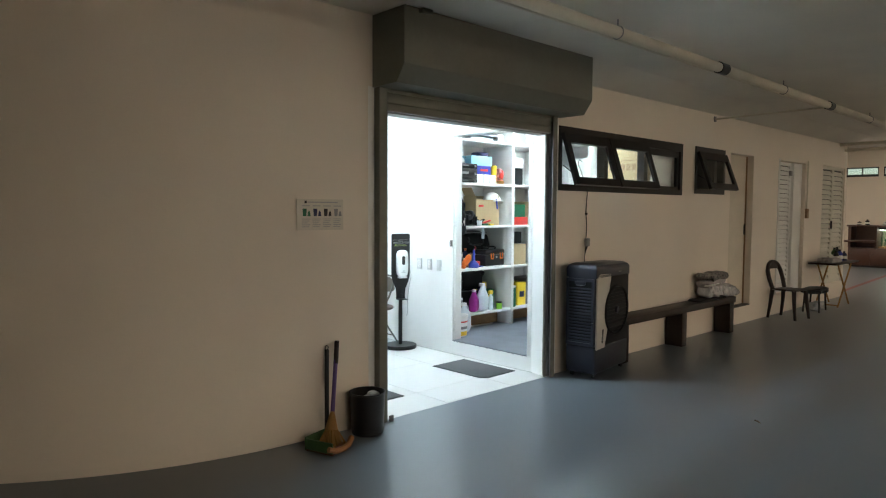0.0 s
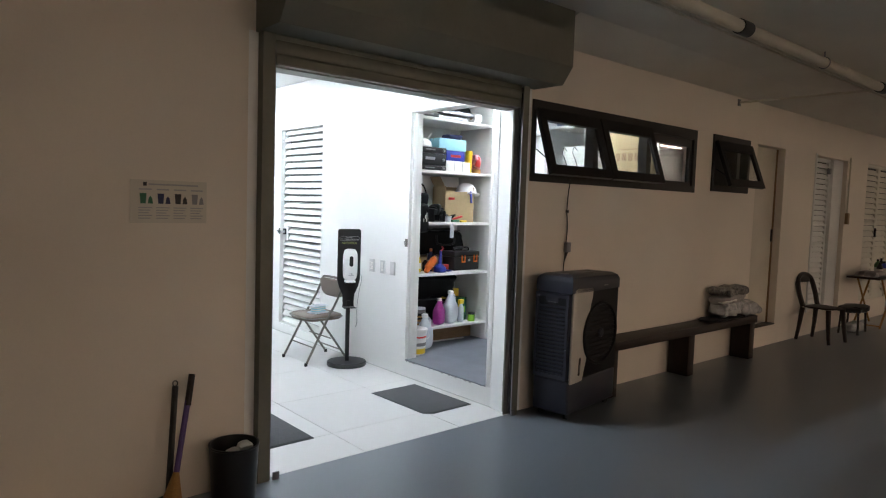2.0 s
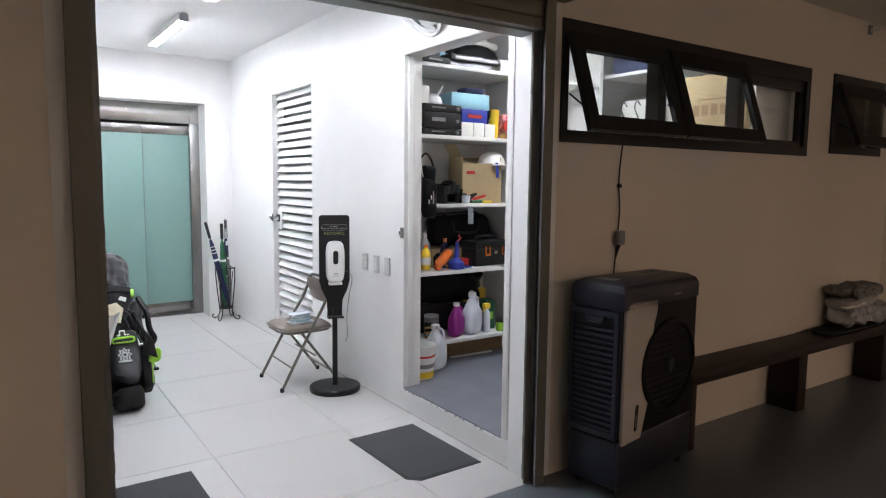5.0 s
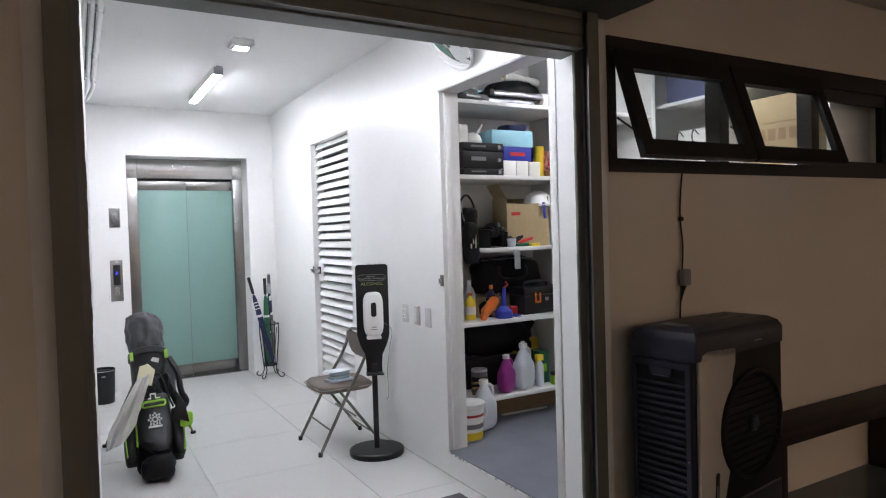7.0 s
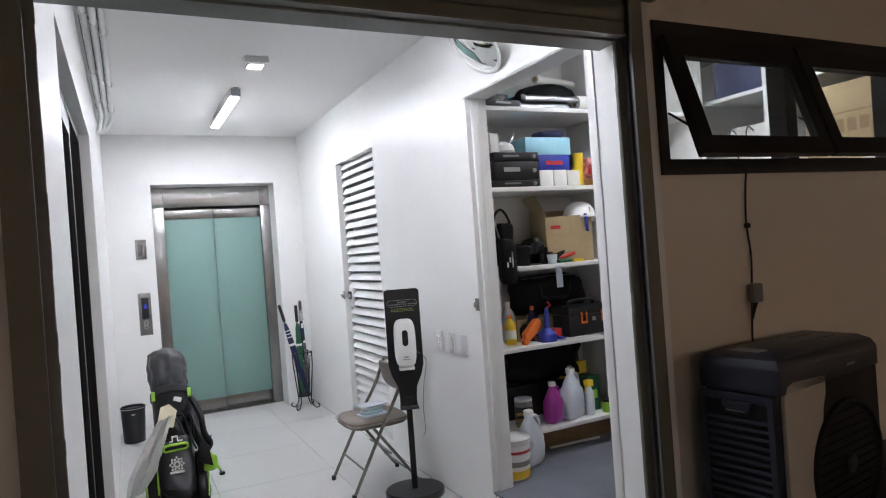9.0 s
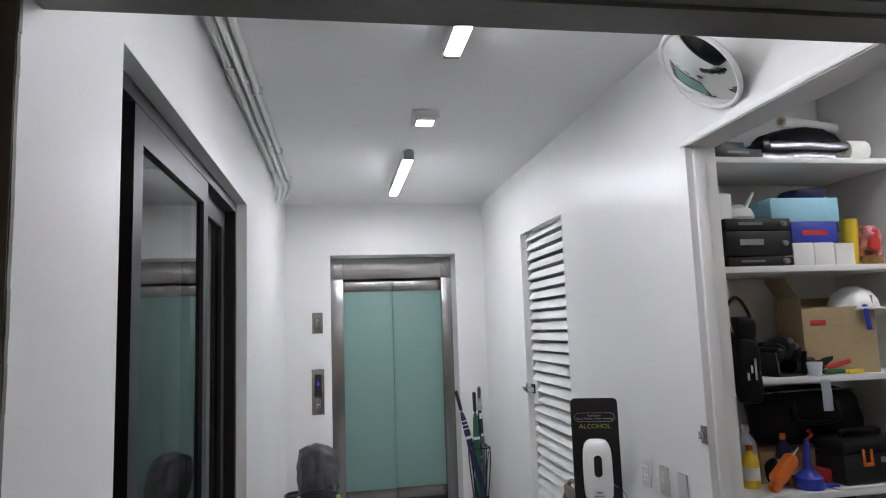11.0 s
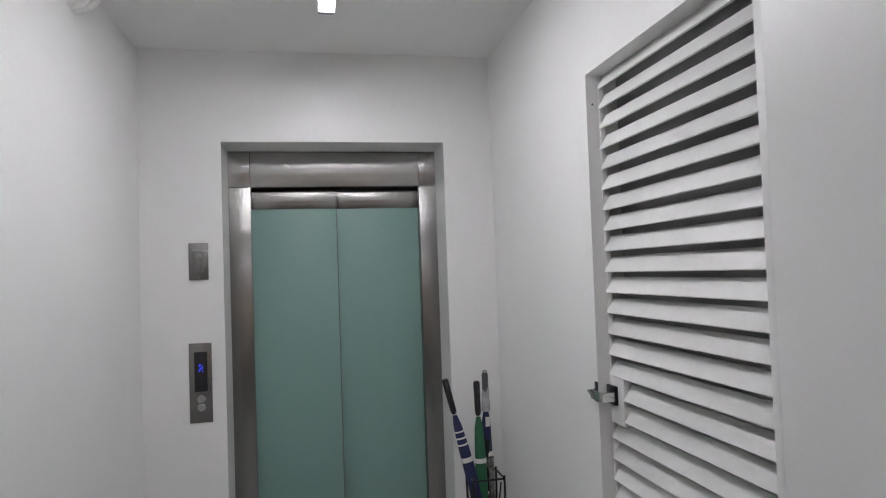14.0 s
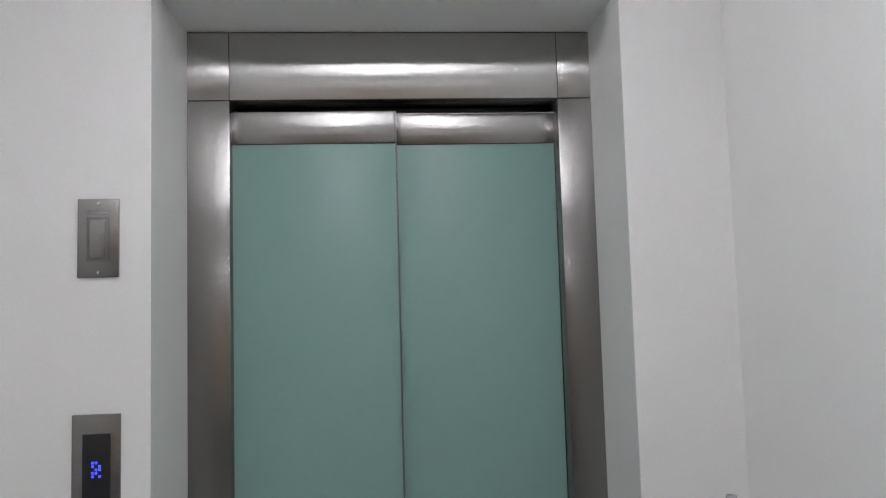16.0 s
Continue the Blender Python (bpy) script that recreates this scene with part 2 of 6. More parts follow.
def tube(points, r, n=8, bm=None, radii=None):
    """A round bar through the points."""
    bm = bm or bmesh.new()
    pts = [Vector(p) for p in points]
    rings = []
    up = None
    for i, p in enumerate(pts):
        d = (pts[min(i + 1, len(pts) - 1)] - pts[max(i - 1, 0)]).normalized()
        if up is None:
            up = Vector((0, 0, 1)) if abs(d.z) < 0.9 else Vector((0, 1, 0))
        a = d.cross(up).normalized()
        b = a.cross(d).normalized()
        up = b
        rr = radii[i] if radii else r
        rings.append([bm.verts.new(p + rr * (math.cos(2 * math.pi * k / n) * a + math.sin(2 * math.pi * k / n) * b)) for k in range(n)])
    for A, B in zip(rings, rings[1:]):
        for k in range(n):
            bm.faces.new((A[k], A[(k + 1) % n], B[(k + 1) % n], B[k]))
    bm.faces.new(rings[0][::-1])
    bm.faces.new(rings[-1])
    return bm


def curve_pts(points, n=6):
    """A smooth run through the points."""
    P = [Vector(p) for p in points]
    out = []
    for i in range(len(P) - 1):
        p0, p1, p2, p3 = P[max(i - 1, 0)], P[i], P[i + 1], P[min(i + 2, len(P) - 1)]
        for k in range(n):
            t = k / n
            out.append(0.5 * (2 * p1 + (p2 - p0) * t + (2 * p0 - 5 * p1 + 4 * p2 - p3) * t * t + (3 * p1 - p0 - 3 * p2 + p3) * t ** 3))
    out.append(P[-1])
    return out


def prism(outline, axis, lo, hi, bevel=0.0, bm=None):
    """A flat outline of (a, b) pairs given depth along an axis: x -> (y, z), y -> (x, z), z -> (x, y)."""
    bm = bm or bmesh.new()

    def at(a, b, d):
        return {"x": (d, a, b), "y": (a, d, b), "z": (a, b, d)}[axis]
    A = [bm.verts.new(at(a, b, lo)) for a, b in outline]
    B = [bm.verts.new(at(a, b, hi)) for a, b in outline]
    n = len(A)
    fs = [bm.faces.new(A), bm.faces.new(B[::-1])]
    for i in range(n):
        fs.append(bm.faces.new((A[i], B[i], B[(i + 1) % n], A[(i + 1) % n])))
    bmesh.ops.recalc_face_normals(bm, faces=fs)
    if bevel:
        bmesh.ops.bevel(bm, geom=list({e for f in fs for e in f.edges}), offset=bevel, segments=2, affect="EDGES", profile=0.5)
    return bm


def soft_box(x0, x1, y0, y1, z0, z1, bevel=0.03, lump=0.01, seed=1, cuts=4):
    """A rounded, slightly lumpy body for bags and bundles."""
    bm = box(x0, x1, y0, y1, z0, z1)
    bmesh.ops.subdivide_edges(bm, edges=bm.edges[:], cuts=cuts, use_grid_fill=True)
    c = Vector(((x0 + x1) / 2, (y0 + y1) / 2, (z0 + z1) / 2))
    h = Vector(((x1 - x0) / 2, (y1 - y0) / 2, (z1 - z0) / 2))
    for v in bm.verts:
        d = v.co - c
        n = Vector((d.x / h.x, d.y / h.y, d.z / h.z))
        k = max(abs(n.x), abs(n.y), abs(n.z))
        s = (abs(n.x) ** 4 + abs(n.y) ** 4 + abs(n.z) ** 4) ** 0.25
        d = d * (k / s if s else 1)
        j = noise.noise((v.co + Vector((seed * 3.1, seed, 0))) * 9) * lump
        v.co = c + d * (1 + j / max(0.02, min(h)))
        v.co.z = max(v.co.z, z0)
    return bm


def mesh_of(bm, name, material, smooth=True):
    bmesh.ops.recalc_face_normals(bm, faces=bm.faces[:])
    me = bpy.data.meshes.new(name)
    bm.to_mesh(me)
    bm.free()
    me.materials.append(material)
    if smooth:
        me.polygons.foreach_set("use_smooth", [True] * len(me.polygons))
        me.set_sharp_from_angle(angle=radians(32))
    return me


def part(name, bm, material, parent, label=""):
    """One mesh object under a thing, in the thing's own coordinates."""
    ob = new(name, mesh_of(bm, name, material if not isinstance(material, str) else M[material]))
    ob.parent = parent
    if label:
        ob["label"] = label
    return ob


def thing(name, label, category, m=None, group="", kind=""):
    """An Empty at the base of a thing, under which its parts go."""
    ob = new(name)
    ob.empty_display_size = 0.1
    if m is not None:
        ob.matrix_basis = m
    return tagged(ob, label, category, group, kind)


def solid(name, bm, material, label, category, m=None, kind="", group=""):
    """A thing that is one mesh."""
    ob = new(name, mesh_of(bm, name, M[material]))
    if m is not None:
        ob.matrix_basis = m
    return tagged(ob, label, category, group, kind)


def structure(name, bm, material, label, category):
    ob = new(name, mesh_of(bm, name, M[material], smooth=False))
    return tagged(ob, label, category, "", "structure")


def wall_bm(axis, at0, at1, u0, u1, z0, z1, holes=()):
    """A wall of real thickness from at0 to at1 along an axis, with openings (u0, u1, z0, z1) cut through it."""
    us = sorted({u0, u1, *[min(max(h[i], u0), u1) for h in holes for i in (0, 1)]})
    zs = sorted({z0, z1, *[min(max(h[i], z0), z1) for h in holes for i in (2, 3)]})
    nu, nz = len(us) - 1, len(zs) - 1

    def full(i, j):
        if not (0 <= i < nu and 0 <= j < nz):
            return False
        u, z = (us[i] + us[i + 1]) / 2, (zs[j] + zs[j + 1]) / 2
        return not any(h[0] < u < h[1] and h[2] < z < h[3] for h in holes)
    bm = bmesh.new()
    cache = {}

    def v(u, z, d):
        k = (round(u, 5), round(z, 5), d)
        if k not in cache:
            cache[k] = bm.verts.new((u, d, z) if axis == "y" else (d, u, z))
        return cache[k]
    for i in range(nu):
        for j in range(nz):
            if not full(i, j):
                continue
            a, b, c, d = us[i], us[i + 1], zs[j], zs[j + 1]
            for w in (at0, at1):
                bm.faces.new((v(a, c, w), v(b, c, w), v(b, d, w), v(a, d, w)))
            if not full(i - 1, j):
                bm.faces.new((v(a, c, at0), v(a, d, at0), v(a, d, at1), v(a, c, at1)))
            if not full(i + 1, j):
                bm.faces.new((v(b, c, at0), v(b, d, at0), v(b, d, at1), v(b, c, at1)))
            if not full(i, j - 1):
                bm.faces.new((v(a, c, at0), v(b, c, at0), v(b, c, at1), v(a, c, at1)))
            if not full(i, j + 1):
                bm.faces.new((v(a, d, at0), v(b, d, at0), v(b, d, at1), v(a, d, at1)))
    return bm


def lettering(body, size, material, m, parent=None, name="lettering", depth=0.0006):
    """Raised letters in the built-in font, turned into a mesh."""
    cu = bpy.data.curves.new(name, "FONT")
    cu.body, cu.size, cu.extrude, cu.align_x, cu.align_y = body, size, depth, "CENTER", "CENTER"
    tmp = bpy.data.objects.new(name, cu)
    scene.collection.objects.link(tmp)
    bpy.context.view_layer.update()
    me = bpy.data.meshes.new_from_object(tmp.evaluated_get(bpy.context.evaluated_depsgraph_get()))
    bpy.data.objects.remove(tmp)
    me.materials.clear()
    me.materials.append(M[material])
    ob = new(name, me)
    ob.matrix_basis = m
    if parent:
        ob.parent = parent
    return ob


# ---- the plan ----
XL, XR = 2.982, 4.92            # side walls of the lift lobby
YF, YE = 3.565, 8.67            # garage face of the front wall; lift wall
FT = 0.135                      # wall thickness
ZC, ZG = 2.875, 2.965            # ceilings of the lobby and of the garage
GX0, GX1, GY0, GY1 = -5.0, 22.5, -7.0, 8.5
SX1, SY1, SZ = 7.62, 5.62, 0.155   # store room: far side, back, raised floor
WALL_END = 13.90
YS = 3.545                      # where the lobby tiles meet the garage floor

SKEW = Matrix.Translation((XL, YF, 0)) @ Matrix.Rotation(radians(-0.5), 4, "Z") @ Matrix.Translation((-XL, -YF, 0))   # the west wall is not quite square

# ---- floors ----
bm = bmesh.new()
bx(bm, GX0, GX1, GY0, YS, -0.20, 0.0)
bx(bm, XR + 0.001, WALL_END, YS, YF + 0.3, -0.20, -0.0005)
bx(bm, WALL_END, GX1, YS, GY1, -0.20, 0.0)
structure("floor", bm, "epoxy", "glossy blue-grey epoxy floor of the garage", "floor")
bm = box(XL - 0.16, XR, YS, 9.1, -0.20, -0.006)
lobby_floor = structure("floor_lobby", bm, "grout", "pale grey tiled floor of the lift lobby", "floor")
structure("floor_store", box(XR + 0.004, SX1, YF + FT, SY1, -0.15, SZ), "store_floor", "raised grey painted floor of the store room", "floor")
structure("floor_far_room", box(0.6, XL - 0.16, YF + 0.6, 7.4, -0.20, -0.002), "store_floor", "dark floor behind the sliding door", "floor")

# ---- walls ----
LV = (6.362, 7.336, 0.10, 2.370)      # louvred door in the lobby
SD = (3.803, 4.856, SZ, 2.377)        # opening to the store room
SL = (4.048, 6.15, 0.0, 2.394)         # sliding door in the lobby
EL = (3.438, 4.641, 0.0, 2.383)        # lift recess
W1 = (5.064, 7.505, 1.770, 2.385)
W2 = (7.84, 8.672, 1.80, 2.385)
D1 = (8.87, 9.63, 0.25, 2.37)
D2 = (10.59, 11.74, 0.30, 2.37)
D3 = (12.58, 13.80, 0.30, 2.39)
structure("wall_front", wall_bm("y", YF, YF + FT, XR + FT, WALL_END, 0, 3.0, [W1, W2, D1, D2, D3]), "cream", "cream painted garage wall with windows and doors", "wall")
structure("wall_lobby_east", wall_bm("x", XR, XR + FT, YF, YE + 0.45, 0, ZC, [LV, (SD[0], SD[1], SZ - 0.01, SD[3])]), "white", "white lobby wall with louvred door and store opening", "wall")
structure("wall_lobby_nib", prism([(4.886, YF), (XR - 0.001, YF), (XR - 0.001, 3.745)], "z", 0, ZC), "white", "white wall end beside the store opening", "wall")
structure("wall_lobby_west_end", prism([(XL - 0.16, YF), (2.956, YF), (2.962, 3.64), (2.987, 4.03), (XL - 0.16, 4.03)], "z", 0, ZC), "white", "white wall end beside the shutter rail", "wall")
structure("wall_lobby_west", wall_bm("x", XL - 0.16, XL, 4.03, YE + 0.45, 0, ZC, [SL]), "white", "white lobby wall with a sliding glass door", "wall").matrix_basis = SKEW
structure("wall_lift", wall_bm("y", YE, YE + 0.28, XL, XR, 0, ZC, [EL]), "white", "white wall round the lift entrance", "wall")
structure("wall_lift_back", box(XL, XR, YE + 0.40, YE + 0.50, 0, ZC), "alu_dark", "dark lift shaft wall behind the doors", "wall")
structure("wall_above_shutter", box(XL - 0.16, XR, YF, YF + FT, 2.46, 3.0), "cream", "cream wall above the shutter opening", "wall")
structure("wall_store_back", box(XR + FT, SX1, SY1, SY1 + 0.1, 0, 3.0), "white", "white back wall of the store room", "wall")
structure("wall_store_east", box(SX1, SX1 + 0.1, YF + FT, SY1, 0, 3.0), "white", "white end wall of the store room", "wall")

# the wall beside the shutter bends away in a gentle curve
R = 3.15
cx, cy = 2.42, YF + R
arc = [(XL - 0.16, YF)] + [(cx - R * math.sin(a), cy - R * math.cos(a)) for a in [radians(k * 2.0) for k in range(0, 52)]]
inner = [(cx - (R - 0.15) * math.sin(a), cy - (R - 0.15) * math.cos(a)) for a in [radians(k * 2.0) for k in range(51, -1, -1)]] + [(XL - 0.16, YF + 0.15)]
bm = prism(arc + inner, "z", 0, 3.0)
ob = structure("wall_curved", bm, "cream", "cream painted curved garage wall", "wall")
ob.data.polygons.foreach_set("use_smooth", [True] * len(ob.data.polygons))
ob.data.set_sharp_from_angle(angle=radians(30))
structure("wall_garage_south", box(GX0, GX1, GY0 - 0.2, GY0, 0, 3.5), "cream", "cream garage wall", "wall")
structure("wall_garage_west", box(GX0 - 0.2, GX0, GY0, GY1, 0, 3.5), "cream", "cream garage wall", "wall")
structure("wall_garage_inner", box(GX0, 0.0, 7.0, 7.2, 0, 3.0), "cream", "cream garage wall behind the bend", "wall")
structure("floor_behind_bend", box(GX0, XL - 0.16, YS, 7.2, -0.2, -0.001), "epoxy", "blue-grey epoxy floor round the bend", "floor")
FW = [(2.9, 4.98, 2.64, 2.92), (5.10, 5.95, 2.64, 2.92)]
structure("wall_far", wall_bm("x", GX1, GX1 + 0.2, GY0, GY1, 0, 3.5, FW), "cream", "cream far wall with a strip of high windows", "wall")
structure("wall_far_north", box(WALL_END, GX1, GY1, GY1 + 0.2, 0, 3.5), "cream", "cream garage wall", "wall")
structure("wall_far_return", box(WALL_END - FT, WALL_END, YF + FT, GY1 + 0.2, 0, 3.5), "cream", "cream garage wall return", "wall")
for nm, d in (("closet_back", D1), ("entry_back", D2), ("cupboard_back", D3), ("room_back", W2), ("louvre_room", None)):
    if d:
        # the back wall at W2 is coloured dark to stand for an unlit room
        structure("wall_" + nm, box(d[0] - 0.1, d[1] + 0.1, YF + (0.9 if d is W2 else 0.42), YF + (0.95 if d is W2 else 0.46), max(0, d[2] - 0.1), d[3] + 0.1), "unlit_dark" if d is W2 else "cream", "plain wall behind the opening", "wall")
# added sides and top box the room in, with its gloom in their colour
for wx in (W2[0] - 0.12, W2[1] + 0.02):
    structure("wall_room_side", box(wx, wx + 0.1, YF + FT, YF + 0.9, 1.6, 2.6), "unlit_dark", "added side wall, coloured dark for the unlit room behind the small window", "wall")
structure("ceiling_small_room", box(W2[0] - 0.12, W2[1] + 0.12, YF + FT, YF + 0.9, 2.6, 2.65), "unlit_dark", "added ceiling, coloured dark for the unlit room behind the small window", "ceiling")
structure("floor_small_room", box(W2[0] - 0.12, W2[1] + 0.12, YF + FT, YF + 0.9, 1.5, 1.6), "store_floor", "plain ledge behind the small window", "floor")
structure("wall_far_room", wall_bm("x", 0.5, 0.6, YF + 0.6, 7.4, 0, ZC), "cream", "dim wall behind the sliding door", "wall")
structure("wall_far_room_end", box(0.6, XL - 0.16, 7.3, 7.4, 0, ZC), "cream", "dim wall behind the sliding door", "wall")

# ---- ceilings ----
structure("ceiling", box(XL - 0.16, XR + FT, YF + FT, YE + 0.5, ZC, ZC + 0.12), "ceil", "white painted lobby ceiling", "ceiling")
structure("ceiling_store", box(XR + FT, SX1 + 0.1, YF + FT, SY1 + 0.1, 2.90, 3.0), "ceil", "white store room ceiling", "ceiling")
bm = prism([(GY0, ZG), (3.2, ZG), (YF, 2.825), (YF, 3.1), (GY0, 3.1)], "x", XR + 0.2, WALL_END)
prism([(GY0, ZG), (YF, ZG), (YF, 3.1), (GY0, 3.1)], "x", GX0, XR + 0.2, bm=bm)
bx(bm, GX0, XL - 0.16, YF, 7.2, ZG, 3.1)
structure("ceiling_garage", bm, "gceil", "stained off-white concrete ceiling of the garage", "ceiling")
structure("ceiling_far", box(WALL_END, GX1, GY0, GY1, 3.45, 3.6), "gceil", "higher off-white ceiling of the far garage", "ceiling")
structure("ceiling_far_room", box(0.6, XL - 0.16, YF + 0.6, 7.4, ZC, ZC + 0.1), "gceil", "ceiling behind the sliding door", "ceiling")

# ---- lamps ----
def batten(m, length, diffuser, label, group, body="white_pl"):
    lamp = thing("batten_light", label, "ceiling light", m, group)
    L = length / 2
    part("housing", prism([(-0.036, 0.066), (-0.036, 0.007), (-0.033, 0.007), (-0.033, 0.046), (0.033, 0.046), (0.033, 0.007), (0.036, 0.007), (0.036, 0.066)], "y", -L, L), body, lamp)
    part("diffuser", prism([(-0.0325, 0.045), (-0.0325, 0.005), (-0.027, 0.0), (0.027, 0.0), (0.0325, 0.005), (0.0325, 0.045)], "y", -L + 0.030, L - 0.030), diffuser, lamp, "glowing white diffuser")
    for s in (-1, 1):
        part("end_cap", box(-0.036, 0.036, s * L - (0.030 if s > 0 else 0.004), s * L + (0.030 if s < 0 else 0.004), -0.002, 0.060, 0.008), "grey_cap", lamp, "grey end cap")
        part("end_bracket", box(-0.020, 0.020, s * (L + 0.003), s * (L + 0.016), 0.030, 0.066, 0.003) if s > 0 else box(-0.020, 0.020, -L - 0.016, -L - 0.003, 0.030, 0.066, 0.003), "grey_cap", lamp)
    return lamp


batten(pose(3.990, 4.44, ZC - 0.066), 1.22, "led_front", "lit white LED batten on the lobby ceiling", "lobby battens")
batten(pose(3.990, 7.34, ZC - 0.066), 1.24, "led", "lit white LED batten on the lobby ceiling", "lobby battens")
batten(pose(6.3, 4.42, 2.834, 0, 0, 90), 1.22, "led_store", "lit white LED batten on the store room ceiling", "store batten")
for gx, gy in ((0.4, -5.6), (6.2, -5.8), (12.0, -5.6), (18.2, -3.0), (17.2, 6.4)):
    batten(pose(gx, gy, (ZG if gx < 14 else 3.45) - 0.066, 0, 0, 90), 1.22, "warm", "warm fluorescent batten on the garage ceiling", "garage battens")

spot = thing("downlight", "small square surface downlight, lit, on the lobby ceiling", "ceiling light", pose(4.0, 5.98, ZC))
part("housing", box(-0.075, 0.075, -0.075, 0.075, -0.045, 0, 0.006), "white_pl", spot)
part("rim", prism([(-0.058, -0.058), (0.058, -0.058), (0.058, 0.058), (-0.058, 0.058)], "z", -0.050, -0.045), "grey", spot)
part("diffuser", box(-0.045, 0.045, -0.045, 0.045, -0.054, -0.050), "spot", spot, "glowing square diffuser")
for k in range(4):
    part("vent_slot", box(0.0755, 0.0775, -0.05 + k * 0.028, -0.038 + k * 0.028, -0.034, -0.014), "grey", spot)

# ---- roller shutter ----
sh = thing("roller_shutter", "grey-green steel roller shutter, rolled up over the opening", "shutter", pose(0, 0, 0), kind="structure")
part("box", prism([(YF - 0.002, 2.455), (3.29, 2.455), (3.205, 2.575), (3.205, 2.962), (YF - 0.002, 2.962)], "x", 2.86, 5.075), "shutter", sh, "grey-green pressed steel shutter box")
for k in range(3):
    z = 2.357 + k * 0.075
    part("slat", prism([(3.535, z), (3.527, z + 0.018), (3.527, z + 0.055), (3.535, z + 0.073), (3.545, z + 0.073), (3.545, z)], "x", 2.948, 4.898), "shutter", sh)
part("bottom_bar", prism([(3.518, 2.300), (3.518, 2.345), (3.528, 2.356), (3.550, 2.356), (3.556, 2.345), (3.556, 2.300)], "x", 2.962, 4.882), "shutter", sh, "steel bottom bar")
part("bottom_flange", prism([(3.505, 2.292), (3.505, 2.299), (3.552, 2.299), (3.552, 2.292)], "x", 2.964, 4.880), "shutter_grey", sh, "flat steel bottom flange")
part("bottom_flange", prism([(3.556, 2.284), (3.556, 2.299), (3.660, 2.299), (3.660, 2.280)], "x", 2.964, 4.880), "shutter_grey", sh, "flat steel bottom flange")
for side, web, front, back in ((1, 2.876, 2.944, 2.968), (-1, 4.962, 4.902, 4.872)):
    # front lip, web and rear lip of the guide channel; the slot between the lips stays open
    part("guide_rail", prism([(web, 3.502), (front, 3.502), (front, 3.508), (web + 0.006 * side, 3.508), (web + 0.006 * side, 3.556), (web, 3.556)], "z", 0.0, 2.453), "shutter", sh, "steel guide channel")
    part("rear_lip", box(min(web, back), max(web, back), 3.557, 3.564, 0.0, 2.453), "shutter_grey", sh, "grey steel rear lip")
    # separate metal strip picks out the lip edge where it is lit
    part("lip_edge", box(min(front, front + 0.004 * side), max(front, front + 0.004 * side), 3.500, 3.512, 0.004, 2.40), "alu_grey", sh, "bright steel strip marking the lit lip edge")
    mid = (front + web) / 2
    part("brush_seal", box(min(mid, front - 0.006 * side), max(mid, front - 0.006 * side), 3.522, 3.530, 0.01, 2.40), "black", sh)
    part("inner_strip", box(min(front - 0.004 * side, front - 0.010 * side), max(front - 0.004 * side, front - 0.010 * side), 3.540, 3.556, 0.01, 2.40), "alu_grey", sh, "bright steel strip in the slot")
    bm = bmesh.new()
    for k in range(60):
        z = 0.02 + 0.0395 * k
        e = back + side * (0.001 + 0.004 * abs(noise.noise(Vector((0.3, k * 0.7, side)))))
        bx(bm, min(back - 0.002 * side, e), max(back - 0.002 * side, e), 3.560, 3.572, z, z + 0.0395)
    part("sealant_bead", bm, "shutter", sh, "uneven dark sealant bead")
for x in (2.985, 4.915):
    part("floor_lug", box(x - 0.02, x + 0.02, 3.495, 3.507, 0.0, 0.045, 0.004), "alu_grey", sh, "small steel locking lug")
part("motor_bracket", box(2.99, 3.08, 3.16, 3.205, 2.93, 2.960, 0.004), "shutter", sh)

# ---- lift ----
lift = thing("lift_entrance", "stainless steel lift entrance with closed green glass doors", "lift", pose(0, 0, 0), kind="structure")
yf = YE + 0.275
part("jamb", box(EL[0], 3.560, yf, yf + 0.1, 0, 2.174, 0.002), "steel", lift, "brushed steel jamb")
part("jamb", box(4.538, EL[1], yf, yf + 0.1, 0, 2.174, 0.002), "steel", lift, "brushed steel jamb")
part("header_end", box(EL[0], 3.559, yf, yf + 0.1, 2.176, 2.378, 0.002), "steel_h", lift)
part("header_end", box(4.540, EL[1], yf, yf + 0.1, 2.176, 2.378, 0.002), "steel_h", lift)
part("header", box(3.5605, 4.5385, yf - 0.001, yf + 0.1, 2.176, 2.378, 0.002), "steel_h", lift, "polished steel header")
part("header_soffit", box(EL[0], EL[1], yf + 0.004, yf + 0.1, 2.379, 2.383), "alu_grey", lift)
for name, x0, x1, y in (("left_door_panel", 3.552, 4.048, yf + 0.035), ("right_door_panel", 4.044, 4.54, yf + 0.062)):
    door = part(name, box(x0, x1, y + 0.004, y + 0.022, 0.012, 2.150), "steel", lift)
    part("top_rail", box(x0 + 0.002, x1 - 0.002, y - 0.004, y + 0.004, 2.052, 2.146, 0.0015), "steel", door)
    part("bottom_rail", box(x0 + 0.002, x1 - 0.002, y - 0.004, y + 0.004, 0.014, 0.140, 0.0015), "steel", door)
    part("glass_pane", box(x0 + 0.004, x1 - 0.004, y - 0.001, y + 0.003, 0.142, 2.050, 0.001), "liftglass", door, "frosted green glass")
part("door_edge", box(4.043, 4.047, yf + 0.028, yf + 0.06, 0.012, 2.150), "alu_grey", lift)
part("sill", box(3.545, 4.55, yf - 0.02, yf + 0.1, -0.005, 0.010), "steel", lift, "grooved steel threshold")
part("track_shadow_plate", box(3.5605, 4.5315, yf + 0.092, yf + 0.098, 2.10, 2.17), "black", lift)


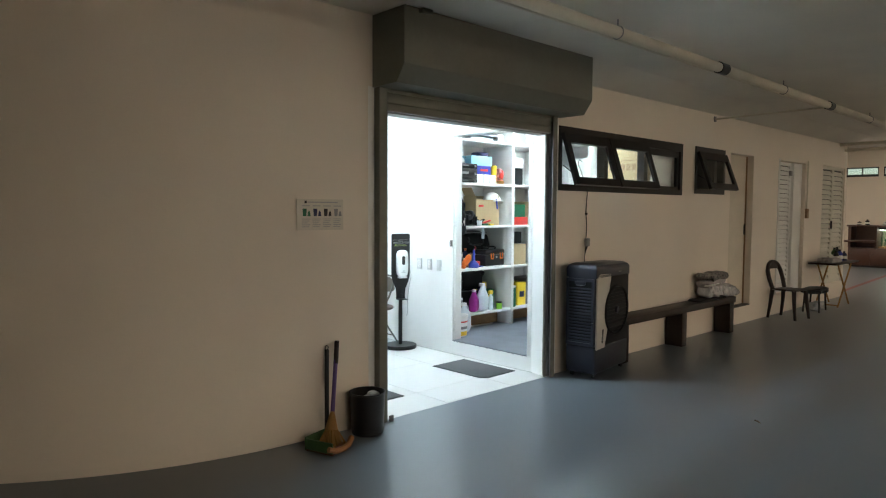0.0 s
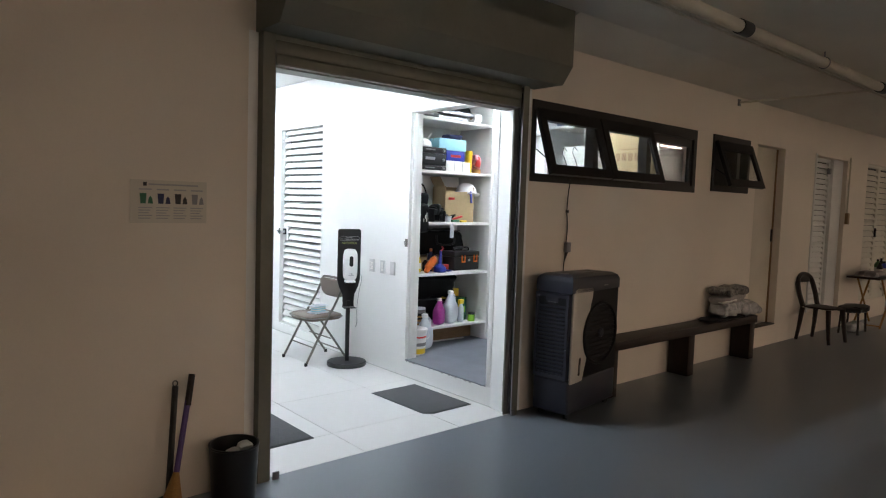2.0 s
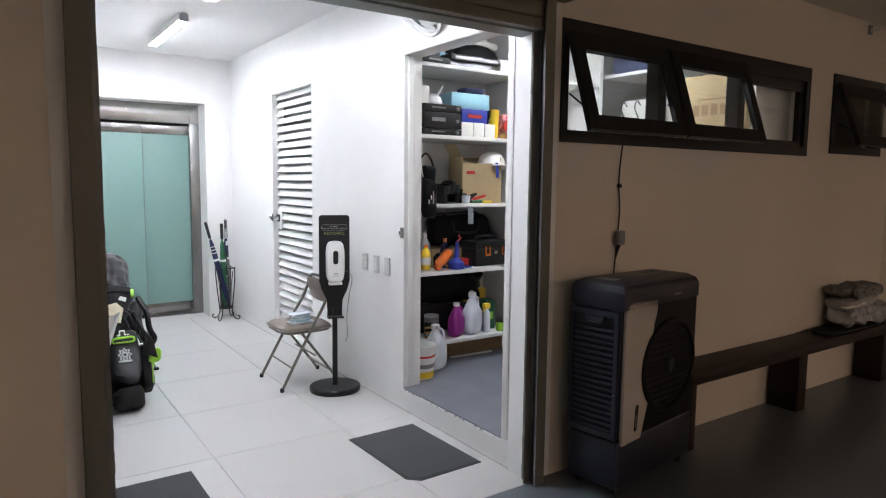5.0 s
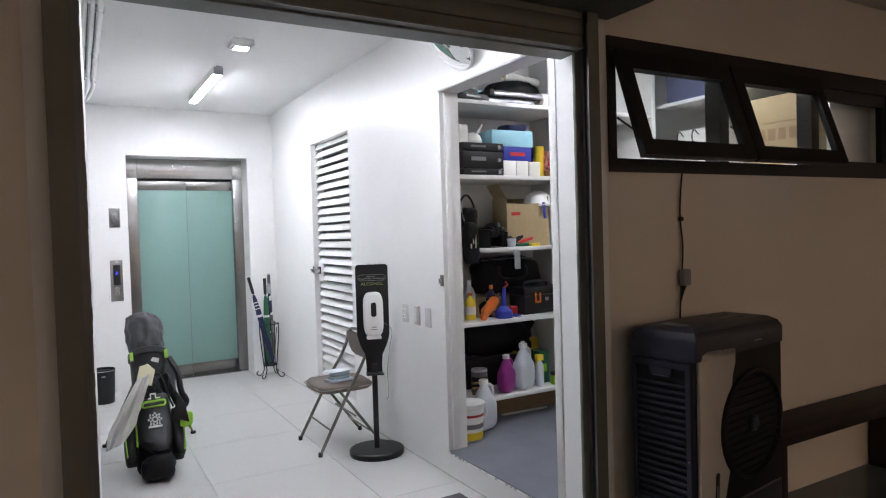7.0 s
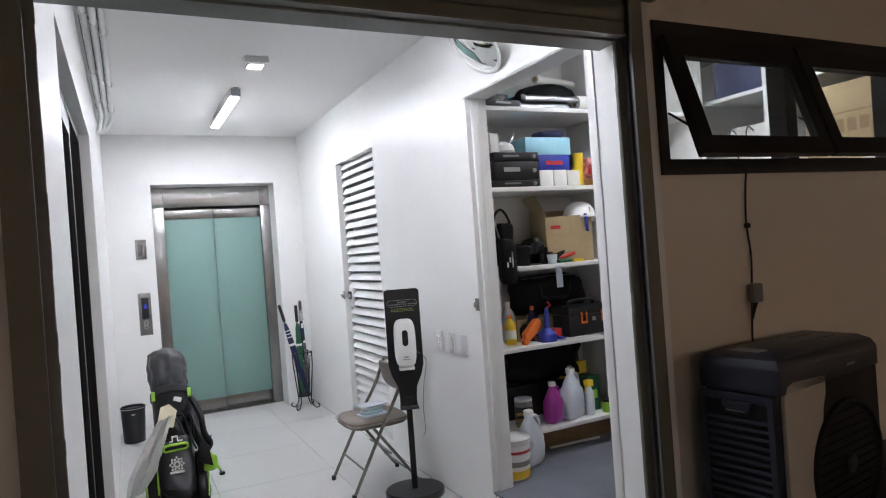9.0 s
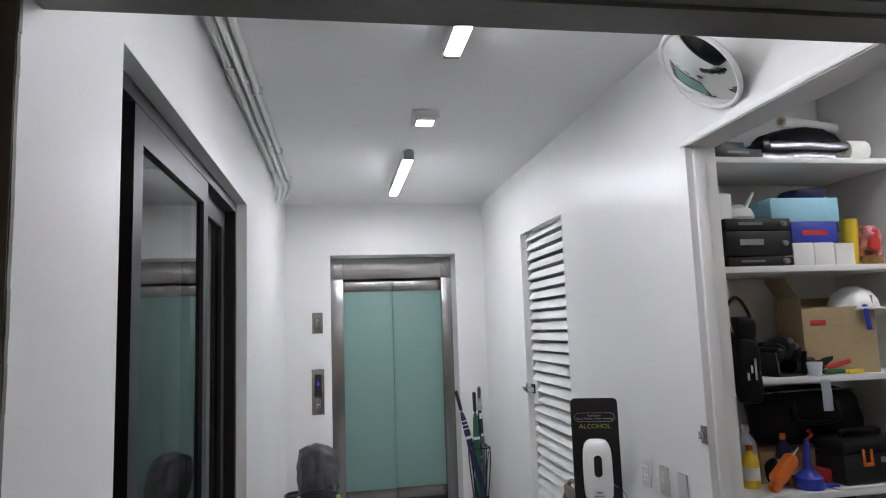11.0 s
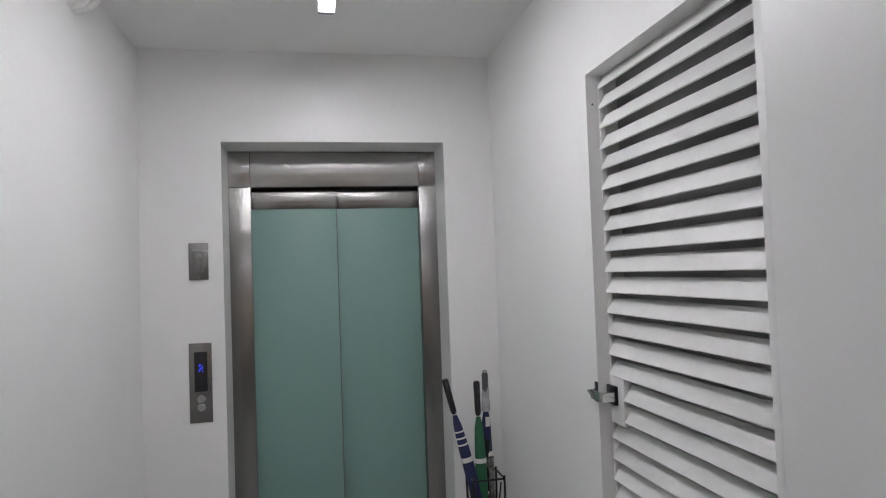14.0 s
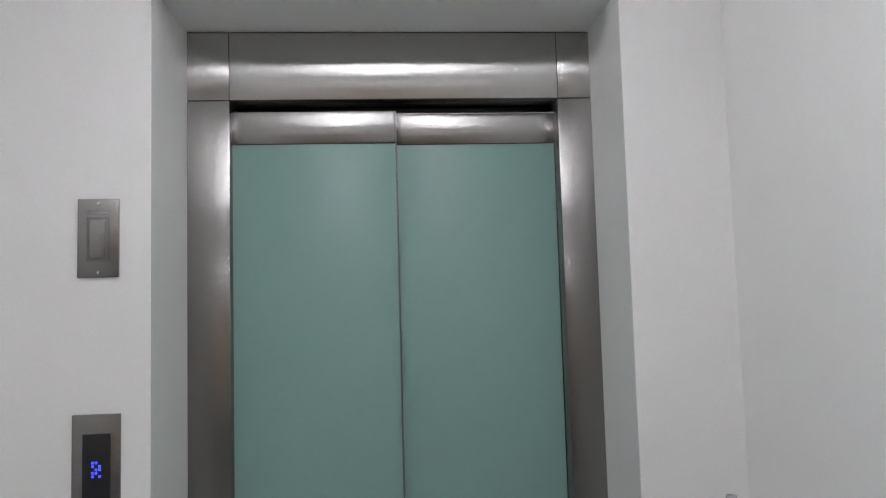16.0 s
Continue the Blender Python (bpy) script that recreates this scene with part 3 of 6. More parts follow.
def wall_plate(name, label, x0, x1, z0, z1):
    p = thing(name, label, "control panel", pose((x0 + x1) / 2, YE, (z0 + z1) / 2), kind="")
    w, h = (x1 - x0) / 2, (z1 - z0) / 2
    part("plate", box(-w, w, -0.008, 0, -h, h, 0.002), "steel", p, "brushed steel plate")
    return p, w, h


p, w, h = wall_plate("lift_call_panel", "brushed steel lift call panel with blue display and buttons", 3.257, 3.370, 0.916, 1.327)
part("display_window", box(-0.030, 0.034, -0.011, -0.0082, -0.045, 0.160, 0.001), "black", p, "black glass display")
for i in range(3):
    for j in range(5):
        if (i + 2 * j) % 3 != 1:
            part("display_dot", box(-0.008 + i * 0.008, -0.003 + i * 0.008, -0.0125, -0.0112, 0.058 + j * 0.008, 0.063 + j * 0.008), "display", p, "glowing blue dot")
for z in (-0.083, -0.126):
    part("push_button", lathe([(0.021, 0), (0.021, 0.006), (0.017, 0.009), (0.0, 0.009)], 20), "chrome", p, "round chrome button").matrix_basis = pose(0.003, -0.008, z, 90, 0, 0)
p, w, h = wall_plate("lift_indicator_plate", "small steel switch plate with a narrow slot beside the lift", 3.266, 3.364, 1.655, 1.848)
part("slot_rim", box(-0.026, 0.026, -0.0105, -0.0082, -0.056, 0.052, 0.001), "alu_grey", p)
part("slot_insert", box(-0.018, 0.018, -0.0125, -0.0107, -0.048, 0.044, 0.001), "steel", p)
part("engraved_line", box(-0.026, 0.026, -0.0095, -0.0082, 0.059, 0.065), "scuff", p)
for z in (-0.085, 0.085):
    part("screw", lathe([(0.004, 0), (0.004, 0.002), (0, 0.003)], 10), "chrome", p).matrix_basis = pose(0.002, -0.008, z, 90, 0, 0)

# ---- louvred door of the lobby ----
ld = thing("door_1", "white louvred metal door, closed, with a hasp", "door", pose(0, 0, 0), kind="structure")
X0 = XR + 0.046
part("door_frame", wall_bm("x", X0 + 0.022, X0 + 0.070, LV[0], LV[1], LV[2], LV[3], [(LV[0] + 0.040, LV[1] - 0.014, LV[2] + 0.03, LV[3] - 0.012)]), "louver", ld, "white steel frame")
part("near_stile", box(XR + 0.004, X0 + 0.020, LV[0] + 0.001, LV[0] + 0.034, LV[2], LV[3] - 0.002, 0.003), "louver", ld, "white steel stile")
part("far_stile", box(XR + 0.048, X0 + 0.020, LV[1] - 0.013, LV[1] - 0.001, LV[2], LV[3] - 0.002, 0.002), "louver", ld)
# added grey sheet whose colour sets how shaded the slat gaps look
part("backing", box(XR + 0.118, XR + 0.130, LV[0] + 0.001, LV[1] - 0.001, LV[2], LV[3]), "slat_gap_grey", ld)
part("lock_block", box(X0 - 0.006, X0 + 0.030, 7.214, 7.322, 1.085, 1.262, 0.004), "louver", ld)
part("screw", lathe([(0.004, 0), (0.004, 0.002), (0, 0.003)], 8), "alu_grey", ld).matrix_basis = pose(XR + 0.024, LV[1] - 0.001, 2.26, 90, 0, 0)
pitch = 0.0757
n = int((LV[3] - LV[2] - 0.03) / pitch)
slat_meshes = {}
for k in range(n + 1):
    z = 2.376 - (k + 1) * pitch
    y1 = 7.212 if 1.075 < z + 0.03 < 1.255 else 7.322
    if y1 not in slat_meshes:
        slat_meshes[y1] = mesh_of(prism([(-0.012, -0.036), (-0.014, -0.033), (0.018, 0.020), (0.024, 0.022), (0.026, 0.018), (-0.006, -0.036)], "y", LV[0] + 0.035, y1, 0.001), "slat", M["louver"])
    s_ = new("slat", slat_meshes[y1])
    s_.parent = ld
    s_.matrix_basis = pose(X0 + 0.006, 0, z + 0.049)
hasp = thing("hasp_lock", "dark steel hasp and padlock on the louvred door", "lock", pose(XR, 7.30, 1.19))
part("staple_plate", box(-0.004, 0.030, 0.037, 0.062, -0.036, 0.038, 0.003), "black", hasp, "dark steel staple plate")
part("staple", tube([(-0.004, 0.050, 0.008), (-0.034, 0.046, 0.008), (-0.034, 0.022, -0.004), (-0.006, 0.020, -0.004)], 0.005), "chrome", hasp)
part("hinge_leaf", box(0.022, 0.036, -0.052, 0.016, -0.034, 0.034, 0.003), "black", hasp, "dark hinge leaf")
part("strap", box(-0.028, -0.020, -0.045, 0.046, -0.020, 0.014, 0.002), "chrome", hasp, "bright steel strap")
part("strap_bend", box(-0.028, 0.030, -0.050, -0.044, -0.020, 0.014, 0.002), "chrome", hasp)

# ---- sliding glass door of the lobby ----
sd = thing("door_2", "dark bronze sliding glass door, shut", "door", SKEW, kind="structure")
a, b, c, d = SL
xf = XL - 0.10
part("outer_frame", wall_bm("x", xf - 0.055, xf + 0.045, a, b, 0.0, d, [(a + 0.045, b - 0.045, 0.03, d - 0.05)]), "alu_dark", sd, "dark aluminium frame")
for nm, y0, y1, xx in (("sash_front", 4.335, 5.37, xf + 0.026), ("sash_back", 5.245, b - 0.090, xf - 0.022)):
    s = part(nm, wall_bm("x", xx - 0.018, xx + 0.018, y0, y1, 0.035, d - 0.052, [(y0 + 0.085, y1 - 0.085, 0.14, d - 0.155)]), "alu_dark", sd, "dark aluminium sash")
    g = part("glass_pane", box(xx - 0.003, xx + 0.003, y0 + 0.085, y1 - 0.085, 0.14, d - 0.155), "tint", s, "smoked glass")
    g.visible_shadow = False

part("jamb_liner", box(xf - 0.045, xf - 0.03, a + 0.046, 4.40, 0.035, d - 0.052), "alu_dark", sd, "dark side liner")
part("jamb_liner", box(xf - 0.045, xf - 0.03, b - 0.10, b - 0.046, 0.035, d - 0.052), "alu_dark", sd, "dark side liner")

# ---- awning windows of the garage wall ----
def awning_window(name, label, w, sashes):
    win = thing(name, label, "window", pose(0, 0, 0), kind="structure")
    x0, x1, z0, z1 = w
    n = len(sashes)
    pw = 0.79
    holes = [(x0 + i * pw + (0.045 if i == 0 else 0.036), x1 - 0.055 if i == n - 1 else x0 + (i + 1) * pw - 0.036, z0 + 0.062, z1 - 0.095) for i in range(n)]
    part("window_frame", wall_bm("y", YF - 0.012, YF + 0.075, x0, x1, z0, z1, holes), "alu_black", win, "black aluminium frame")
    for (a0, a1, b0, b1), ang in zip(holes, sashes):
        H = b1 - b0 + 0.062
        W = a1 - a0 + 0.05
        bm = wall_bm("y", -0.018, 0.018, -W / 2, W / 2, -H, 0, [(-W / 2 + 0.068, W / 2 - 0.068, -H + 0.075, -0.095)])
        s = part("sash", bm, "alu_black", win, "black aluminium sash")
        s.matrix_basis = pose((a0 + a1) / 2, YF - (0.031 if ang else -0.03), b1 + 0.025, -ang, 0, 0)
        g = part("pane", box(-W / 2 + 0.068, W / 2 - 0.068, -0.003, 0.003, -H + 0.075, -0.095), "glass", s)
        g.visible_shadow = False
        if ang:
            part("stay_arm", tube([(-W / 2 + 0.02, 0.02, -H * 0.75), (-W / 2 + 0.02, 0.10, -H * 0.55)], 0.005), "black", s)
            part("handle", box(-0.04, 0.04, 0.018, 0.035, -H + 0.01, -H + 0.04, 0.004), "black", s)
    return win


awning_window("window_1", "long black-framed window with two awning sashes tilted open", W1, (18, 18, 0))
awning_window("window_2", "small black-framed awning window tilted open", W2, (20,))

# ---- ceiling pipes and cables of the garage ----
pp = thing("ceiling_pipe", "long cream painted pipe with dark couplings under the garage ceiling", "pipe", pose(0, 2.40, 2.868))
part("pipe_run", tube([(-4.9, 0, 0), (13.9, 0, 0)], 0.043, 14), "pipe", pp)
for x in (5.92, 8.90, 12.3):
    part("coupling", tube([(x - 0.07, 0, 0), (x + 0.07, 0, 0)], 0.052, 14), "black", pp, "dark rubber coupling")
for x in (-2, 1, 4.2, 7.4, 10.6, 13.4):
    part("hanger", tube([(x, 0, 0.043), (x, 0, 0.095)], 0.006, 6), "grey", pp)
    part("clamp", tube([(x + 0.001, 0.046 * math.cos(q), 0.046 * math.sin(q)) for q in [k * math.pi / 8 for k in range(17)]], 0.005, 5), "grey", pp)
for i in range(3):
    solid("ceiling_conduit", tube([(-4.9, 2.60 + 0.05 * i, ZG - 0.012), (13.9, 2.60 + 0.05 * i, ZG - 0.012)], 0.010, 8), "pipe", "thin cream conduit along the garage ceiling", "conduit", group="garage conduits")
solid("support_rod", tube([(8.35, YF, 2.765), (8.88, 2.44, 2.85)], 0.012, 8), "pipe", "thin rod between the wall and the ceiling pipe", "bracket")
solid("rod_plate", box(8.32, 8.38, YF - 0.012, YF, 2.73, 2.80, 0.003), "grey", "small steel plate holding the rod on the wall", "bracket")
for i, (z, y1) in enumerate(((2.72, 6.5), (2.80, 5.5))):
    solid("crossing_pipe", tube([(WALL_END - 0.2 - 0.3 * i, 3.55, z), (WALL_END - 0.2 - 0.3 * i, -6.5, z)], 0.03, 8), "pipe", "cream pipe crossing under the garage ceiling", "pipe", group="crossing pipes")

# ---- white cables in the lobby's ceiling corner ----
for i, (dx, dz) in enumerate(((0.040, -0.022), (0.082, -0.021), (0.124, -0.020))):
    ye = 7.72 + 0.03 * i
    pts = [(XL + dx, YF + 0.15, ZC + dz), (XL + dx, ye - 0.22, ZC + dz), (XL + dx, ye - 0.08, ZC + dz - 0.012), (XL + dx * 0.8, ye, ZC + dz - 0.06), (XL + dx * 0.5, ye + 0.012, ZC + dz - 0.115), (XL - 0.02, ye + 0.012, ZC + dz - 0.135)]
    cb = thing("wall_conduit", "white cable conduit along the lobby's ceiling corner", "conduit", SKEW, "lobby conduits")
    part("conduit", tube(pts[:2] + curve_pts(pts[1:], 5)[1:], 0.0165, 10), "white", cb)
    # dark strip stands in for the shadow beside each tube
    part("grime_line", box(XL + dx - 0.0235, XL + dx - 0.0185, YF + 0.15, ye - 0.2, ZC - 0.010, ZC - 0.001), "alu_grey", cb, "dark strip standing in for the shadow gap beside the conduit")
    for y in (4.2, 5.3, 6.4, 7.2):
        part("clip", box(XL + dx - 0.024, XL + dx + 0.024, y - 0.009 + 0.16 * i, y + 0.009 + 0.16 * i, ZC + dz - 0.0185, ZC, 0.003), "white", cb)

# ---- lobby things ----
def rounded_rect(w, h, r, n=5):
    out = []
    for cx_, cy_, a0 in ((w / 2 - r, h / 2 - r, 0), (-w / 2 + r, h / 2 - r, 90), (-w / 2 + r, -h / 2 + r, 180), (w / 2 - r, -h / 2 + r, 270)):
        out += [(cx_ + r * math.cos(radians(a0 + 90 * k / n)), cy_ + r * math.sin(radians(a0 + 90 * k / n))) for k in range(n + 1)]
    return out


def mat_rug(m, w, l, cut):
    t = thing("door_mat", "dark grey ribbed rubber door mat on the lobby tiles", "mat", m, "lobby mats")
    o = [(-w / 2, -l / 2 + cut), (-w / 2 + cut, -l / 2), (w / 2, -l / 2), (w / 2, l / 2), (-w / 2, l / 2)]
    part("mat_body", prism(o, "z", 0.0, 0.006, 0.002), "rubber", t)
    part("top_surface", prism([(a * 0.95, b * 0.965) for a, b in o], "z", 0.006, 0.010, 0.0015), "rubber", t)
    return t


mat_rug(pose(4.605, 4.225, 0.0, 0, 0, 1.5), 0.46, 0.70, 0.06)
mat_rug(pose(3.262, 4.285, 0.0, 0, 0, 0.5), 0.42, 0.70, 0.015)

# alcohol dispenser
ds = thing("sanitizer_stand", "black alcohol dispenser stand with a white dispenser, on the lobby tiles", "dispenser", pose(4.71, 5.495, 0, 0, 0, -19))
ds.scale = (1.07, 1.0, 1.008)
part("base", lathe([(0.172, 0.0), (0.176, 0.008), (0.176, 0.034), (0.168, 0.042), (0.0, 0.042)], 40), "black", ds, "round black base plate")
part("pole", box(-0.017, 0.017, -0.017, 0.017, 0.04, 0.62, 0.003), "black", ds)
o = [(0.052, 0.555), (0.05, 0.60), (0.055, 0.68), (0.088, 0.755), (0.104, 0.82)] + [(0.104 - 0.022 + 0.022 * math.cos(radians(a)), 1.298 - 0.022 + 0.022 * math.sin(radians(a))) for a in range(0, 91, 18)]
part("back_board", prism(o + [(-a, b) for a, b in o[::-1]], "y", -0.008, 0.000, 0.002), "black", ds, "tall black board with lettering")
part("drip_tray", prism([(-0.055, 0.555), (-0.055, 0.563), (0.055, 0.563), (0.055, 0.555)], "y", -0.09, -0.008, 0.002), "black", ds)
disp = part("dispenser", soft_box(-0.063, 0.063, -0.100, -0.008, 0.815, 1.115, lump=0.0, cuts=6), "white_pl", ds, "white plastic soap dispenser")
part("sight_window", prism([(a * 1.0, b + 1.0) for a, b in rounded_rect(0.034, 0.098, 0.017)], "y", -0.1035, -0.099, 0.001), "black", disp, "dark oval window")
part("drip_guard", box(-0.045, 0.045, -0.096, -0.03, 0.800, 0.818, 0.004), "white_pl", disp)
part("logo_bar", box(-0.012, 0.014, -0.1022, -0.0995, 0.880, 0.886), "grey", disp)
part("caption_bar", box(-0.022, 0.022, -0.1015, -0.0985, 0.866, 0.869), "grey", disp)
part("power_cord", tube(curve_pts([(0.066, -0.01, 0.90), (0.12, 0.0, 0.84), (0.10, 0.005, 0.70), (0.085, 0.01, 0.55), (0.09, 0.02, 0.40), (0.075, 0.02, 0.36)], 5), 0.0022, 6), "grey", ds, "thin grey cord")
ring = rounded_rect(0.176, 0.040, 0.02, 6)
part("caption_frame", tube([(a, -0.009, b + 1.209) for a, b in ring] + [(ring[0][0], -0.009, ring[0][1] + 1.209)], 0.0011, 5), "textgrey", ds)
lettering("Reminder:", 0.014, "textgrey", pose(0, -0.0090, 1.2165, 90, 0, 0), ds)
lettering("Please Disinfect When Entering!", 0.0125, "textgrey", pose(0, -0.0090, 1.2025, 90, 0, 0), ds)
lettering("ALCOHOL", 0.0295, "textgreen", pose(0, -0.0090, 1.166, 90, 0, 0), ds)

# folding chair: local x forward
fc = thing("folding_chair", "taupe padded metal folding chair beside the lobby wall", "chair", pose(4.60, 5.87, 0, 0, 0, 180))
for s in (-1, 1):
    y = s * 0.225
    part("front_leg", tube(curve_pts([(0.245, y, 0.012), (0.02, y * 0.96, 0.42), (-0.10, y * 0.92, 0.62), (-0.165, y * 0.86, 0.78), (-0.172, y * 0.62, 0.802), (-0.174, 0, 0.806)], 4), 0.0115, 9), "chair_tube", fc)
    part("rear_leg", tube([(0.075, y * 0.88, 0.415), (-0.22, y * 0.90, 0.012)], 0.0105, 9), "chair_tube", fc)
    for nm, x, yy in (("foot_cap", 0.245, y), ("foot_cap", -0.22, y * 0.90)):
        part(nm, lathe([(0.014, 0), (0.016, 0.006), (0.015, 0.03), (0.0, 0.032)], 12, (x, yy, 0)), "black", fc)
part("seat", soft_box(-0.19, 0.225, -0.21, 0.21, 0.402, 0.474, lump=0.002, cuts=7), "chair_pad", fc, "padded taupe vinyl seat")
part("seat_piping", tube([(a + 0.018, b * 1.01, 0.440) for a, b in rounded_rect(0.405, 0.41, 0.06, 5)] + [(0.2205, 0.146, 0.440)], 0.004, 6), "scuff", fc, "pale piping")
bm = soft_box(-0.205, 0.205, -0.012, 0.012, -0.095, 0.095, lump=0.0, cuts=7)
for v in bm.verts:
    v.co.y += 0.25 * v.co.x ** 2
bk = part("backrest", bm, "chair_pad", fc, "padded taupe vinyl backrest")
bk.matrix_basis = pose(-0.142, 0, 0.705, 14, 0, 90)
part("cross_bar", tube([(0.16, -0.218, 0.165), (0.16, 0.218, 0.165)], 0.007, 8), "chair_tube", fc)
part("cross_bar", tube([(-0.13, -0.20, 0.118), (-0.13, 0.20, 0.118)], 0.007, 8), "chair_tube", fc)
part("cross_bar", tube([(-0.03, -0.20, 0.235), (-0.03, 0.20, 0.235)], 0.007, 8), "chair_tube", fc)

mk = thing("mask_box", "clear plastic box of pale blue face masks on the folding chair", "box", pose(4.565, 5.80, 0.474, 0, 0, 12))
part("container", prism(rounded_rect(0.19, 0.12, 0.015), "z", 0.0, 0.012, 0.002), "milky", mk)
for k in range(5):
    part("mask", soft_box(-0.078 + 0.003 * k, 0.078, -0.045, 0.047 - 0.002 * k, 0.012 + k * 0.011, 0.024 + k * 0.011, lump=0.002, seed=k, cuts=3), "sky" if k % 2 == 0 else "paper", mk, "pale blue folded mask")
part("lid", box(-0.10, 0.09, -0.062, 0.062, 0.069, 0.073, 0.001), "milky", mk)

# golf bag
gb = thing("golf_bag", "black and lime golf stand bag with dark rain hood", "golf bag", pose(3.352, 5.91, 0, 0, 0, -2.5))
gb.scale = (0.94, 0.98, 0.96)
lean = pose(0, 0.0, 0.045, -40, 0, 0) @ Matrix.Diagonal((1, 1, 1.13, 1))
leant = lean @ pose(0, 0.0, 0.02, -20, -5, 0).inverted()   # for what hangs on the bag
bg = part("bag_body", lathe([(0.115, 0.0), (0.125, 0.02), (0.118, 0.10), (0.122, 0.45), (0.128, 0.70), (0.132, 0.78), (0.12, 0.80)], 24, squash=0.85), "bagskin", gb, "black fabric bag tube")
bg.matrix_basis = lean
prof = [(0.112, 0.78), (0.120, 0.81), (0.130, 0.86), (0.138, 0.92), (0.140, 0.98), (0.134, 1.03), (0.122, 1.065), (0.085, 1.09)]
fine = []
for (r0, h0), (r1, h1) in zip(prof, prof[1:]):
    fine += [(r0 + (r1 - r0) * q / 4, h0 + (h1 - h0) * q / 4) for q in range(4)]
hood = lathe(fine + [(0.085, 1.09), (0.04, 1.098), (0.0, 1.10)], 56, squash=0.85)
for v in hood.verts:
    flat = Vector((v.co.x, v.co.y, 0))
    if flat.length > 0.005:
        a = math.atan2(v.co.y, v.co.x)
        fold = 0.005 * math.sin(5 * a + 14 * v.co.z) + 0.0025 * math.sin(11 * a - 22 * v.co.z)
        v.co += flat.normalized() * (fold - abs(noise.noise(v.co * 11)) * 0.024 + noise.noise(v.co * 26) * 0.004)
    v.co.x -= 0.10 * max(0.0, v.co.z - 0.80)
part("rain_hood", hood, "grey_hood", gb, "dark grey rain hood").matrix_basis = lean
part("club_cover", soft_box(-0.10, 0.09, -0.09, 0.09, 0.72, 0.86, lump=0.02, seed=17, cuts=5), "bagskin", gb, "black fabric cuff").matrix_basis = lean
part("accessory_pouch", soft_box(0.07, 0.17, -0.13, 0.02, 0.44, 0.66, lump=0.02, seed=18, cuts=5), "bagskin", gb, "black accessory pouch").matrix_basis = lean
part("loose_flap", prism([(0.09, 0.31), (0.195, 0.28), (0.165, 0.39), (0.11, 0.45)], "y", -0.09, -0.078, 0.003), "bagskin", gb, "black loose flap").matrix_basis = leant
for k in range(4):
    part("web_strap", tube(curve_pts([(-0.10 + 0.05 * k, -0.12, 0.62 - 0.03 * k), (-0.04 + 0.05 * k, -0.155, 0.55), (0.02 + 0.045 * k, -0.13, 0.47 - 0.04 * k)], 5), 0.009, 6), "black", gb).matrix_basis = lean
part("white_ticket", prism([(0.005, 0.665), (0.055, 0.645), (0.065, 0.675), (0.02, 0.69)], "y", -0.150, -0.147), "paper", gb, "white ticket").matrix_basis = lean
part("hood_tab", box(-0.042, -0.018, -0.02, 0.02, 1.09, 1.118, 0.003), "bagskin", gb).matrix_basis = lean
part("rim_band", lathe([(0.137, 0.745), (0.142, 0.75), (0.142, 0.79), (0.137, 0.795)], 24, squash=0.85), "black", gb).matrix_basis = lean
pk = part("front_pocket", soft_box(-0.105, 0.105, -0.205, -0.08, 0.04, 0.42, lump=0.016, seed=3, cuts=6), "bagskin", gb, "bulging black front pocket")
pk.matrix_basis = lean
part("lower_pocket", soft_box(-0.10, 0.10, -0.215, -0.08, -0.005, 0.150, lump=0.022, seed=5, cuts=5), "bagskin", gb, "black base pocket").matrix_basis = pose(0, 0.045, 0.006, -5, 0, 0)
for s in (-1, 1):
    part("side_pocket", soft_box(s * 0.15 - 0.045, s * 0.15 + 0.045, -0.10, 0.07, 0.05, 0.36, lump=0.008, seed=7 + s, cuts=4), "bagskin", gb).matrix_basis = lean
    part("green_piping", tube(curve_pts([(s * 0.178, -0.10, 0.06), (s * 0.187, -0.112, 0.20), (s * 0.172, -0.105, 0.33), (s * 0.12, -0.12, 0.40)], 5), 0.005, 6), "lime", gb, "lime green piping").matrix_basis = lean
    part("hood_clip", box(s * 0.118 - 0.012, s * 0.118 + 0.012, -0.085, -0.065, 0.715, 0.775, 0.004), "lime", gb, "lime green clip").matrix_basis = lean
part("pocket_handle", tube(curve_pts([(-0.072, -0.207, 0.318), (-0.066, -0.222, 0.340), (0.0, -0.228, 0.343), (0.066, -0.222, 0.345), (0.072, -0.207, 0.325)], 5), 0.008, 7), "lime", gb, "lime green handle").matrix_basis = lean
part("pocket_handle", tube([(-0.068, -0.214, 0.312), (0.068, -0.214, 0.318)], 0.006, 7), "lime", gb).matrix_basis = lean
for x0, x1, z0, z1 in ((-0.034, -0.020, 0.372, 0.379), (-0.021, -0.014, 0.372, 0.408), (-0.021, 0.018, 0.402, 0.409), (0.011, 0.018, 0.372, 0.408), (0.012, 0.045, 0.372, 0.379)):
    part("emblem_bar", box(x0, x1, -0.2045, -0.193, z0, z1), "white_pl", gb, "white emblem").matrix_basis = lean
bm = bmesh.new()
for k in range(16):
    a, r = k * math.pi / 8, 0.030 if k % 2 else 0.040
    bx(bm, r * math.cos(a) - 0.0055, r * math.cos(a) + 0.0055, -0.2140, -0.207, 0.232 + r * math.sin(a) - 0.0055, 0.232 + r * math.sin(a) + 0.0055)
